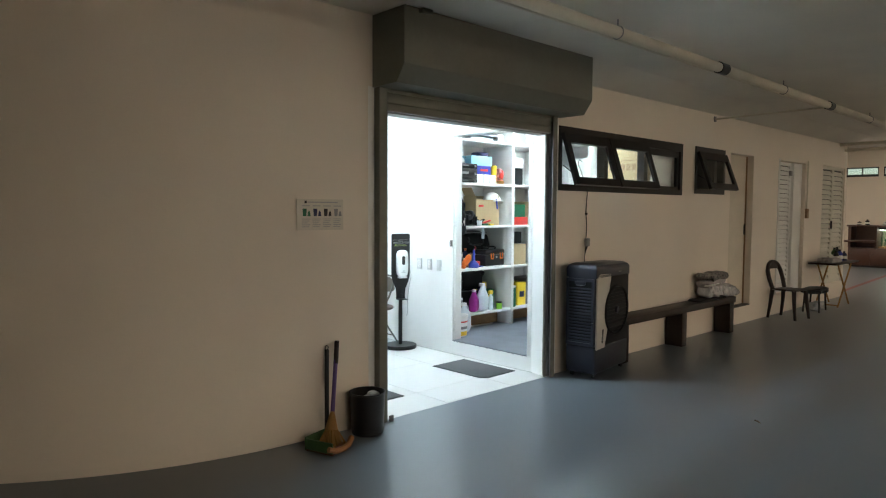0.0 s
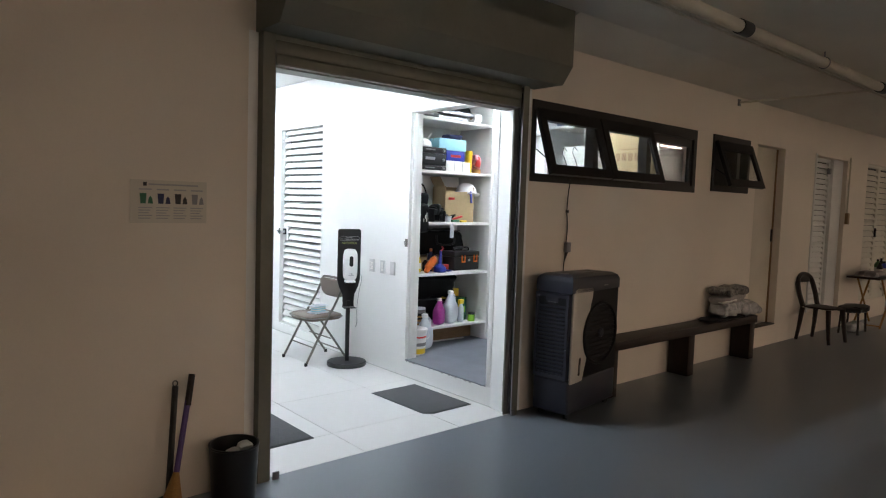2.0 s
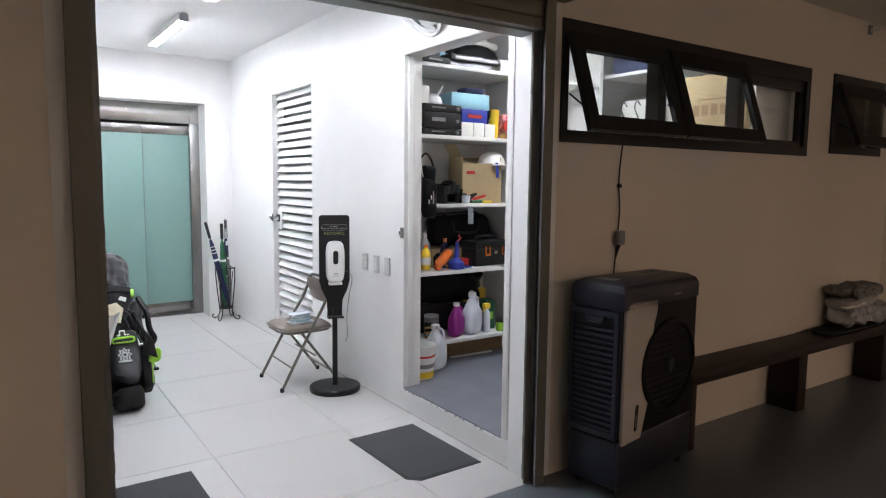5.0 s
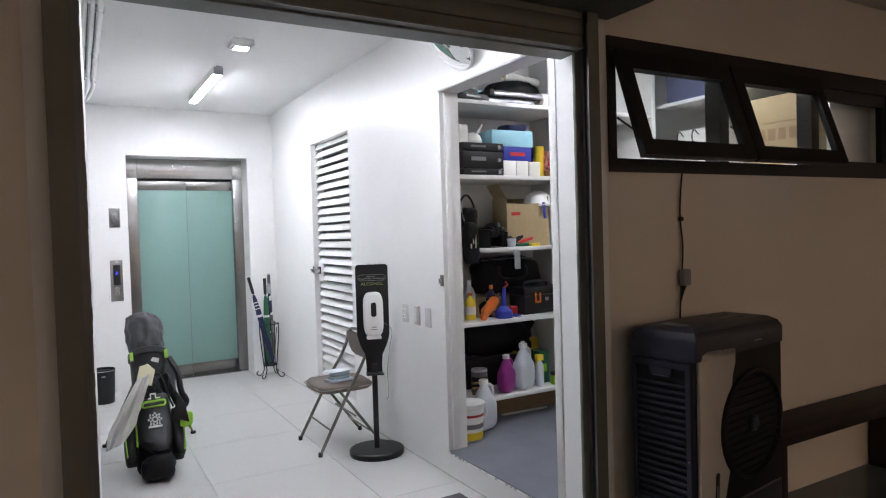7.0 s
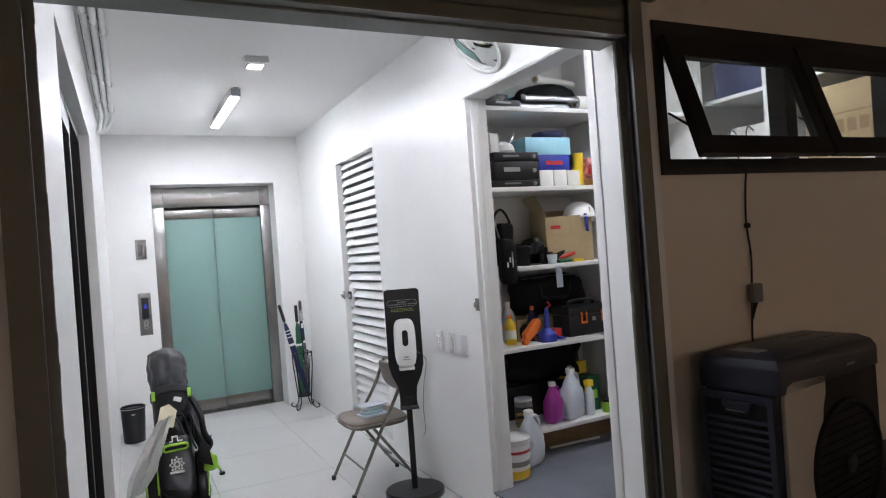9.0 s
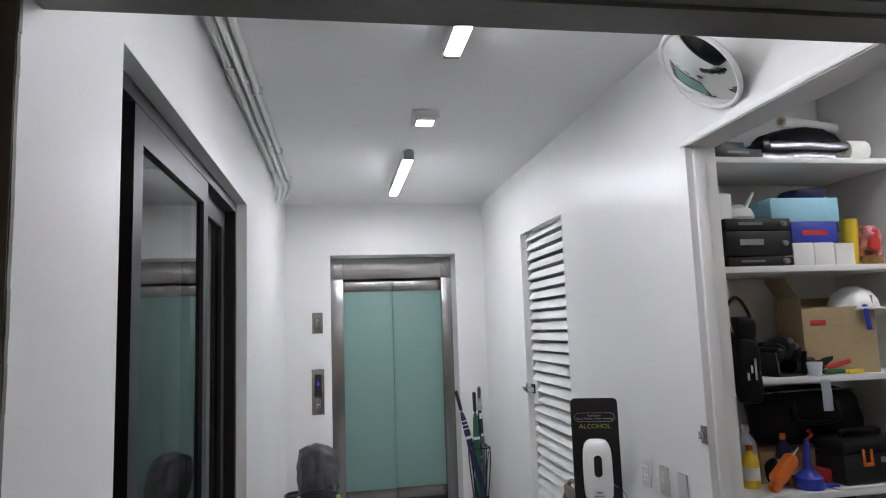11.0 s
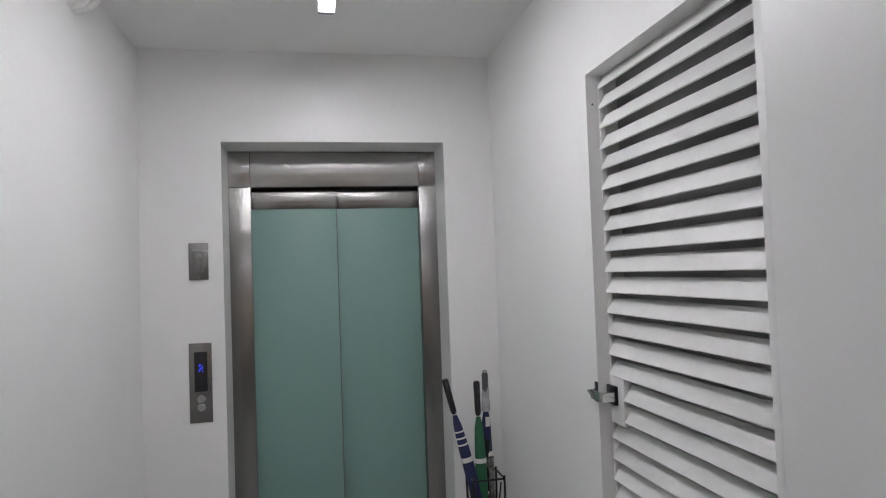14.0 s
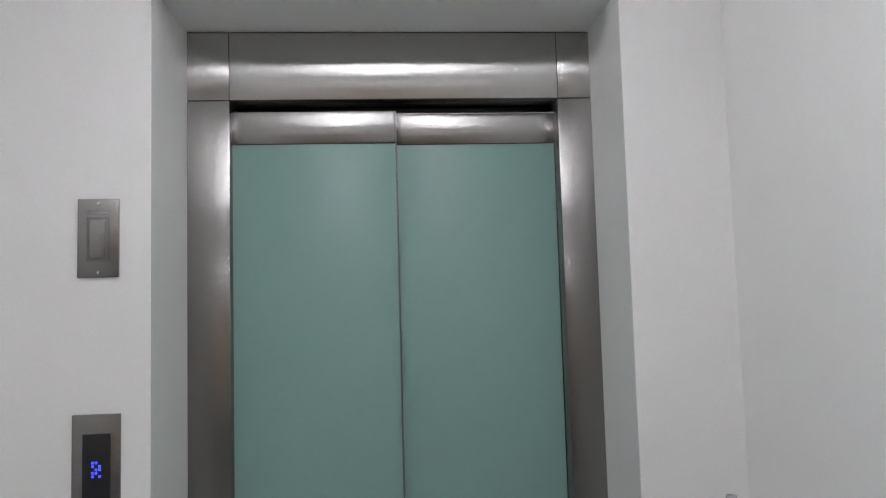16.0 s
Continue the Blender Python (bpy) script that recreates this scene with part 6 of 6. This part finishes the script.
# bench
be = thing("wooden_bench", "long dark-stained wooden bench along the garage wall", "bench", pose(0, 0, 0))
part("bench_top", box(5.86, 8.60, 3.325, 3.555, 0.395, 0.472, 0.006), "bench", be, "thick dark wooden top")
for x in (5.90, 7.17, 8.46):
    part("slab_leg", box(x, x + 0.115, 3.338, 3.550, 0.0, 0.395, 0.005), "bench", be, "solid slab leg")
ca = solid("seat_cushion", soft_box(7.58, 8.42, 3.335, 3.545, 0.472, 0.500, lump=0.004, seed=3, cuts=7), "blackm", "flat dark cushion on the bench", "cushion")
for k, (x0, x1, z0, h, mm, tilt) in enumerate(((7.88, 8.44, 0.500, 0.15, "film", 0.0), (7.86, 8.36, 0.640, 0.09, "cloth_grey", -3.0), (7.93, 8.38, 0.722, 0.085, "plaid", -2.0))):
    label = ("bundle wrapped in crinkled clear plastic on the bench", "pale folded cloth on the wrapped bundle", "patterned black and white cloth bundle on the stack")[k]
    b_ = thing("wrapped_bundle", label, "bundle", pose((x0 + x1) / 2, 3.45, z0, 0, tilt, 2 - 3 * k), "bench bundles")
    L = (x1 - x0) / 2
    part("bundle_body", soft_box(-L, L, -0.10, 0.10, -0.012 * (k > 0), h, lump=0.030 if k != 1 else 0.014, seed=80 + k, cuts=11), mm, b_)
    if k == 0:
        part("plastic_fold", soft_box(-L + 0.02, L - 0.10, -0.112, -0.06, 0.03, 0.09, lump=0.03, seed=87, cuts=7), "film", b_)
    if k == 1:
        part("folded_edge", soft_box(-L + 0.03, L - 0.06, -0.106, 0.06, 0.02, 0.042, lump=0.01, seed=89, cuts=6), "paper", b_)
solid("bottle_bag", soft_box(8.36, 8.76, 3.34, 3.53, 0.472, 0.615, lump=0.035, seed=90, cuts=9), "film", "crumpled clear plastic bag at the bench end", "bag")

# recessed flush door, louvred doors
fd = thing("door_3", "flush cream painted door set back in the garage wall", "door", pose(0, 0, 0), kind="structure")
part("door_leaf", box(D1[0] + 0.004, D1[1] - 0.03, YF + 0.095, YF + 0.13, D1[2] + 0.005, D1[3] - 0.005, 0.003), "pipe", fd)
part("dark_edge", box(D1[1] - 0.024, D1[1] - 0.003, YF + 0.082, YF + 0.12, D1[2] + 0.005, D1[3] - 0.005, 0.003), "board", fd, "brown wooden jamb")
part("lock", box(D1[1] - 0.060, D1[1] - 0.034, YF + 0.075, YF + 0.094, 1.25, 1.40, 0.004), "black", fd)
part("threshold", box(D1[0], D1[1], YF - 0.004, YF + 0.13, D1[2] - 0.012, D1[2] + 0.004, 0.002), "bench", fd)


def louvre_leaf(parent, x0, x1, y, z0, z1, pitch, material):
    part("leaf_frame", wall_bm("y", y, y + 0.035, x0, x1, z0, z1, [(x0 + 0.05, x1 - 0.05, z0 + 0.06, z1 - 0.05)]), material, parent)
    # near-black sheet added behind the slats as the shade in their gaps
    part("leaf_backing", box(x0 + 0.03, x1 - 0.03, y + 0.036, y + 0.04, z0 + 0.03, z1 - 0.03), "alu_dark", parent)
    n_ = int((z1 - z0 - 0.11) / pitch)
    me = mesh_of(prism([(0.03, pitch * 0.75), (0.034, pitch * 0.82), (0.0, 0.01), (0.0, -pitch * 0.10), (0.005, -pitch * 0.10)], "x", x0 + 0.05, x1 - 0.05), "slat", M[material])
    for k in range(n_):
        s = new("slat", me)
        s.parent = parent
        s.matrix_basis = pose(0, y - 0.002, z0 + 0.07 + k * pitch)


l2 = thing("door_4", "narrow white louvred door in a shallow recess", "door", pose(0, 0, 0), kind="structure")
louvre_leaf(l2, D2[0] + 0.016, D2[0] + 0.78, YF + 0.10, D2[2], D2[3] - 0.005, 0.072, "louver")
part("plain_panel", box(D2[0] + 0.782, D2[1] - 0.004, YF + 0.055, YF + 0.13, D2[2], D2[3] - 0.005, 0.004), "louver", l2, "plain pale panel")
part("frame_post", box(D2[0] - 0.03, D2[0] + 0.015, YF - 0.012, YF + 0.15, D2[2], D2[3] + 0.02, 0.003), "louver", l2, "white frame post")
part("door_stop", box(D2[0] + 0.67, D2[0] + 0.74, YF + 0.062, YF + 0.096, 2.16, 2.24, 0.004), "grey", l2)
l3 = thing("door_5", "pair of aged white louvred doors in the garage wall", "door", pose(0, 0, 0), kind="structure")
mid = (D3[0] + D3[1]) / 2
louvre_leaf(l3, D3[0] + 0.003, mid - 0.002, YF + 0.02, D3[2], D3[3] - 0.004, 0.085, "louver_g")
louvre_leaf(l3, mid + 0.002, D3[1] - 0.003, YF + 0.02, D3[2], D3[3] - 0.004, 0.085, "louver_g")
part("pull_handle", box(mid - 0.06, mid - 0.04, YF - 0.01, YF + 0.018, 1.28, 1.42, 0.004), "black", l3)
sb = thing("switch_box", "small dark switch box with a thin conduit on the garage wall", "switch", pose(11.80, YF, 1.56))
part("box_body", box(-0.042, 0.042, -0.040, 0, -0.085, 0.075, 0.008), "board", sb)
part("conduit", tube([(0, -0.014, 0.07), (0, -0.014, 0.86)], 0.010, 8), "pipe", sb)

# plastic chair: local x forward
pcx = thing("plastic_chair", "dark brown moulded plastic armchair on the garage floor", "chair", pose(10.36, 3.292, 0, 0, 0, -97))
pcx.scale = (0.82, 0.88, 1.0)
bm = soft_box(-0.21, 0.23, -0.22, 0.22, 0.415, 0.445, lump=0.002, cuts=7)
part("seat", bm, "bench", pcx, "moulded plastic seat")
for sx, sy in ((0.20, -0.20), (0.20, 0.20), (-0.19, -0.19), (-0.19, 0.19)):
    part("leg", tube([(sx, sy, 0.42), (sx * 1.12, sy * 1.10, 0.2), (sx * 1.28, sy * 1.18, 0.0)], 0.03, 8, radii=[0.038, 0.031, 0.024]), "bench", pcx)
part("back_frame", tube(curve_pts([(-0.18, -0.20, 0.43), (-0.25, -0.22, 0.62), (-0.30, -0.17, 0.77), (-0.32, 0.0, 0.82), (-0.30, 0.17, 0.77), (-0.25, 0.22, 0.62), (-0.18, 0.20, 0.43)], 6), 0.036, 8), "bench", pcx, "arched back frame")
part("top_rail", soft_box(-0.335, -0.285, -0.17, 0.17, 0.72, 0.815, lump=0.003, cuts=4), "bench", pcx)

# low stool and folding tray table
st = thing("low_stool", "low black stool beside the plastic chair", "stool", pose(11.45, 3.27, 0, 0, 0, 5))
part("seat", soft_box(-0.30, 0.30, -0.16, 0.16, 0.29, 0.375, lump=0.012, cuts=6), "black", st)
for sx in (-0.2, 0.2):
    for sy in (-0.1, 0.1):
        part("leg", tube([(sx, sy, 0.31), (sx * 1.1, sy * 1.15, 0.0)], 0.014, 8), "black", st)
lump("shopping_bag", "white plastic bag under the low stool", "bag", 11.35, 11.75, 3.2, 3.36, 0.0, 0.14, "film", 97)
ft = thing("tray_table", "folding wooden tray table with crossed legs", "table", pose(12.45, 3.30, 0))
part("tabletop", box(-0.62, 0.62, -0.21, 0.21, 0.715, 0.745, 0.006), "bench", ft)
for s in (-1, 1):
    y = s * 0.17
    part("cross_leg", tube([(-0.33, y, 0.0), (0.33, y, 0.715)], 0.014, 8), "straw", ft)
    part("cross_leg", tube([(0.33, y * 0.9, 0.0), (-0.33, y * 0.9, 0.715)], 0.014, 8), "straw", ft)
part("foot_bar", tube([(-0.30, -0.17, 0.03), (-0.30, 0.17, 0.03)], 0.010, 8), "straw", ft)
lump("table_cloth", "grey rag heaped on the tray table", "cloth", 11.86, 12.20, 3.16, 3.40, 0.745, 0.075, "cloth_grey", 61, 0.03)
lump("black_pouch", "black pouch lying on the tray table", "bag", 12.16, 12.42, 3.20, 3.40, 0.745, 0.06, "black", 62, 0.02)
for k, (x, r, h, mm) in enumerate(((12.36, 0.042, 0.19, "black"), (12.47, 0.045, 0.23, "dull_green"), (12.56, 0.045, 0.20, "blue"), (12.67, 0.05, 0.19, "dull_orange"), (12.80, 0.045, 0.16, "navy"), (12.62, 0.04, 0.24, "black"))):
    bottle(x, 3.25 + 0.06 * (k % 2), 0.745, r, h, mm, "black", {"blue": "small blue bottle on the tray table", "dull_orange": "brown plastic bottle on the tray table"}.get(mm, "small dark bottle on the tray table"), kind="table_bottle")

# broom, dustpan, bin, sheet by the curved wall
br = thing("broom", "soft broom with a violet handle leaning on the wall", "broom", pose(-0.025, 0, 0))
part("handle", tube([(2.43, 3.41, 0.20), (2.546, 3.525, 0.658)], 0.0145, 10), "violet", br, "violet plastic handle")
part("grip", tube([(2.512, 3.490, 0.515), (2.547, 3.527, 0.663)], 0.0165, 10), "bench", br)
part("ferrule", tube([(2.405, 3.385, 0.10), (2.432, 3.412, 0.215)], 0.03, 12, radii=[0.045, 0.014]), "straw", br, "wound straw neck")
bm = bmesh.new()
for k in range(90):
    a, b_ = random.uniform(-1, 1), random.uniform(-1, 1)
    tube([(2.408 + 0.03 * a, 3.388 + 0.02 * b_, 0.11), (2.40 + 0.06 * a, 3.37 + 0.04 * b_, 0.06), (2.39 + 0.085 * a, 3.35 + 0.06 * b_, 0.005 + 0.01 * random.random())], 0.0035, 4, bm=bm)
part("bristles", bm, "straw", br, "splayed straw bristles")
dp = thing("dustpan", "green and orange dustpan with a long black handle", "dustpan", pose(-0.027, 0, 0))
part("handle", tube([(2.400, 3.43, 0.06), (2.465, 3.525, 0.615)], 0.0155, 10), "black", dp, "black metal handle")
part("hang_loop", tube([(2.465 + 0.012 * math.cos(a), 3.527, 0.627 + 0.014 * math.sin(a)) for a in [k * math.pi / 6 for k in range(13)]], 0.003, 5), "black", dp)
bm = prism([(2.22, 3.40), (2.42, 3.46), (2.50, 3.28), (2.29, 3.20)], "z", 0.002, 0.012)
part("pan_floor", bm, "dull_red", dp, "dark red pan")
part("pan_back", prism([(2.22, 3.40), (2.42, 3.46), (2.417, 3.472), (2.217, 3.412)], "z", 0.002, 0.09, 0.003), "dull_green", dp, "green back wall")
part("pan_lip", tube([(2.27, 3.21, 0.045), (2.33, 3.205, 0.026), (2.40, 3.225, 0.022), (2.46, 3.255, 0.028), (2.51, 3.30, 0.045)], 0.020, 8), "dull_orange", dp, "dull orange lip")
part("pan_side", prism([(2.22, 3.40), (2.29, 3.20), (2.30, 3.204), (2.23, 3.404)], "z", 0.002, 0.08), "dull_green", dp, "green side wall")
gbn = thing("trash_bin", "black plastic bin with crumpled paper beside the shutter", "bin", pose(2.704, 3.418, 0))
part("bin_body", lathe([(0.105, 0.0), (0.112, 0.006), (0.125, 0.285), (0.129, 0.29), (0.129, 0.297), (0.120, 0.297), (0.102, 0.02), (0.0, 0.02)], 32), "black", gbn)
for k in range(4):
    part("paper_wad", soft_box(-0.08 + 0.04 * k, 0.0 + 0.035 * k, -0.06 + 0.02 * k, 0.03 + 0.015 * k, 0.17, 0.245 + 0.014 * (k % 2), lump=0.03, seed=100 + k, cuts=4), "paper" if k != 2 else "milky", gbn, "crumpled tissue")
ps = thing("notice_sheet", "faded laminated waste sorting notice taped on the wall", "notice", pose(2.418, YF - 0.001, 1.54, 0, 0, 0))
part("sheet", box(-0.185, 0.185, -0.002, 0, -0.105, 0.105), "notice", ps)
for k, mm in enumerate(("green", "navy", "black", "grey")):
    x = -0.125 + 0.083 * k
    part("bin_picture", prism([(x - 0.016, 0.040), (x + 0.016, 0.040), (x + 0.012, -0.010), (x - 0.012, -0.010)], "y", -0.0032, -0.0021), mm, ps)
    part("sack_picture", prism([(x + 0.022, -0.010), (x + 0.046, -0.010), (x + 0.042, 0.016), (x + 0.034, 0.028), (x + 0.026, 0.016)], "y", -0.0032, -0.0021), mm, ps)
    for j in range(5):
        part("text_bar", box(x - 0.022, x + 0.042 - 0.008 * (j % 3), -0.0030, -0.0021, -0.032 - 0.013 * j, -0.027 - 0.013 * j), "textgrey", ps)
    part("heading_bar", box(x - 0.020, x + 0.04, -0.0030, -0.0021, 0.056, 0.063), "textgrey", ps)
part("title_bar", box(-0.10, 0.14, -0.0030, -0.0021, 0.080, 0.088), "textgrey", ps)
part("title_mark", box(-0.125, -0.108, -0.0032, -0.0021, 0.076, 0.094), "black", ps)

bm = bmesh.new()
vv = [bm.verts.new(p) for p in ((0, 0, 0.004), (0.022, 0.012, 0.012), (0.05, 0.006, 0.02), (0.075, -0.004, 0.006), (0.05, -0.016, 0.012), (0.02, -0.014, 0.006))]
bm.faces.new(vv)
bmesh.ops.solidify(bm, geom=bm.faces[:], thickness=0.0015)
solid("dry_leaf", bm, "leaf", "curled dry brown leaf on the epoxy floor", "leaf", pose(4.96, 1.60, 0.002, 0, 0, 60))
structure("floor_marking", prism([(14.2, 3.72), (14.2, 3.80), (22.4, 4.32), (22.4, 4.22)], "z", 0.0, 0.004), "redline", "worn red painted line on the far floor", "floor marking")

# ---- far end of the garage ----
cbn = thing("sideboard", "reddish-brown wooden sideboard with an aquarium bay by the far wall", "cabinet", pose(21.75, 0, 0))
part("base_cabinet", box(0.0, 0.6, 3.90, 5.62, 0.06, 0.56, 0.01), "wood", cbn)
part("plinth", box(0.04, 0.58, 3.94, 5.58, 0.0, 0.06), "black", cbn)
for k in range(3):
    dd = part("cabinet_door", box(-0.018, 0.0, 3.93 + 0.56 * k, 4.46 + 0.56 * k, 0.10, 0.53, 0.005), "wood", cbn)
    part("door_knob", lathe([(0.012, 0), (0.016, 0.02), (0.0, 0.025)], 12), "black", dd).matrix_basis = pose(-0.018, 4.41 + 0.56 * k, 0.38, 0, -90, 0)
part("desk_slab", box(-0.15, 0.6, 4.88, 5.74, 0.72, 0.77, 0.006), "wood", cbn, "projecting desk slab")
part("side_post", box(-0.02, 0.6, 5.56, 5.62, 0.56, 1.17), "wood", cbn)
part("side_post", box(-0.02, 0.6, 3.90, 3.95, 0.56, 1.17), "wood", cbn)
part("back_panel", box(0.56, 0.6, 3.95, 5.56, 0.56, 1.17), "wood", cbn)
part("top_slab", box(-0.04, 0.6, 3.86, 5.66, 1.17, 1.22, 0.006), "wood", cbn)
part("shelf_divider", box(-0.02, 0.56, 4.90, 4.95, 0.56, 1.17), "wood", cbn)
aq = thing("aquarium", "glass aquarium with green plants, lit from above, in the sideboard", "aquarium", pose(21.80, 4.425, 0.562))
part("water_block", box(0.44, 0.47, -0.45, 0.45, 0.03, 0.50), "tankbg", aq)
part("gravel_bed", box(0.02, 0.44, -0.45, 0.45, 0.0, 0.05, 0.008), "straw", aq)
part("front_glass", box(0.0, 0.006, -0.44, 0.44, 0.0, 0.46), "glass", aq).visible_shadow = False
part("light_bar", box(0.10, 0.30, -0.44, 0.44, 0.505, 0.53), "tank", aq, "glowing hood light")
part("hood", box(0.0, 0.44, -0.44, 0.44, 0.53, 0.59, 0.004), "black", aq)
for k in range(12):
    y = -0.42 + 0.075 * k
    bm = bmesh.new()
    for j in range(5):
        a = random.uniform(-0.5, 0.5)
        hh = random.uniform(0.12, 0.32)
        tube([(0.2, y, 0.045), (0.2 + 0.05 * a, y + 0.03 * a, 0.045 + hh * 0.6), (0.2 + 0.1 * a, y + 0.09 * a, 0.045 + hh)], 0.01, 5, bm=bm, radii=[0.006, 0.012, 0.003])
    part("water_plant", bm, "green", aq)
for k, (y, h, mm) in enumerate(((5.4, 0.10, "black"), (5.2, 0.16, "black"), (4.75, 0.10, "grey"), (4.62, 0.22, "paper"), (4.5, 0.13, "navy"), (4.1, 0.14, "wood"))):
    bottle(21.95, y, 1.22, 0.06, h, mm, "black", "small ornament on top of the sideboard", kind="ornament")

bi = thing("bicycle", "dark bicycle with a basket parked by the far wall", "bicycle", pose(21.2, 2.05, 0, 0, 0, 4))
for y in (0.52, -0.52):
    wh = part("wheel", tube([(0, y + 0.315 * math.cos(k * math.pi / 18), 0.335 + 0.315 * math.sin(k * math.pi / 18)) for k in range(37)], 0.02, 7), "black", bi)
    part("hub", tube([(-0.03, y, 0.335), (0.03, y, 0.335)], 0.02, 10), "chrome", wh)
    for k in range(12):
        a = k * math.pi / 6
        part("spoke", tube([(0, y, 0.335), (0, y + 0.31 * math.cos(a), 0.335 + 0.31 * math.sin(a))], 0.002, 4), "chrome", wh)
part("frame", tube([(0, -0.52, 0.335), (0, -0.10, 0.30), (0, -0.22, 0.72)], 0.016, 8), "navy", bi)
part("frame_tube", tube([(0, -0.10, 0.30), (0, 0.36, 0.70)], 0.017, 8), "navy", bi)
part("frame_tube", tube([(0, -0.20, 0.66), (0, 0.34, 0.78)], 0.015, 8), "navy", bi)
part("fork", tube([(0, 0.52, 0.335), (0, 0.36, 0.72), (0, 0.33, 0.92)], 0.014, 8), "chrome", bi)
part("handlebar", tube(curve_pts([(-0.27, 0.16, 0.95), (-0.15, 0.32, 0.98), (0.15, 0.32, 0.98), (0.27, 0.16, 0.95)], 4), 0.012, 8), "black", bi)
part("saddle", soft_box(-0.08, 0.08, -0.36, -0.10, 0.74, 0.80, lump=0.005, cuts=3), "black", bi)
part("basket", lathe([(0.12, 0), (0.16, 0.22), (0.152, 0.22), (0.115, 0.01), (0, 0.01)], 16, (0, 0.56, 0.72)), "black", bi)
wf = thing("window_3", "strip of high aluminium windows in the far wall", "window", pose(0, 0, 0), kind="structure")
for a_, b_, z0, z1_ in FW:
    part("window_frame", wall_bm("x", GX1 + 0.02, GX1 + 0.07, a_, b_, z0, z1_, [(a_ + 0.03, (a_ + b_) / 2 - 0.015, z0 + 0.07, z1_ - 0.03), ((a_ + b_) / 2 + 0.015, b_ - 0.03, z0 + 0.07, z1_ - 0.03)]), "alu_dark", wf)
    part("pane", box(GX1 + 0.04, GX1 + 0.046, a_ + 0.03, b_ - 0.03, z0 + 0.07, z1_ - 0.03), "glass", wf).visible_shadow = False
solid("wall_pipe", tube([(GX1 - 0.04, -6.5, 2.48), (GX1 - 0.04, 3.0, 2.48)], 0.02, 8), "pipe", "cream pipe along the far wall", "pipe")

# ---- lobby floor tiles ----
xs = [XL - 0.002, 3.62, 4.42, XR]
ys = [YS + 0.002, 3.95, 4.75, 5.55, 6.35, 7.15, 7.95, YE - 0.001]
tile_meshes = {}
for i in range(len(xs) - 1):
    for j in range(len(ys) - 1):
        wx, wy = xs[i + 1] - xs[i] - 0.003, ys[j + 1] - ys[j] - 0.003
        key = (round(wx, 3), round(wy, 3))
        if key not in tile_meshes:
            tile_meshes[key] = mesh_of(box(-wx / 2, wx / 2, -wy / 2, wy / 2, -0.006, 0.0, 0.0015, 1), "tile", M["tile"], smooth=False)
        t = new("tile", tile_meshes[key])
        t.parent = lobby_floor
        t.matrix_basis = pose((xs[i] + xs[i + 1]) / 2, (ys[j] + ys[j + 1]) / 2, 0)
t = new("tile", mesh_of(box(EL[0], EL[1], YE, YE + 0.255, -0.006, 0.0, 0.0015, 1), "tile", M["tile"], smooth=False))
t.parent = lobby_floor
sk = thing("skirting_line", "thin grey sealant line along the lobby wall base", "trim", pose(0, 0, 0), kind="structure")
part("sealant", box(XR - 0.004, XR, YF + 0.16, YE, 0.0, 0.005), "grout", sk)
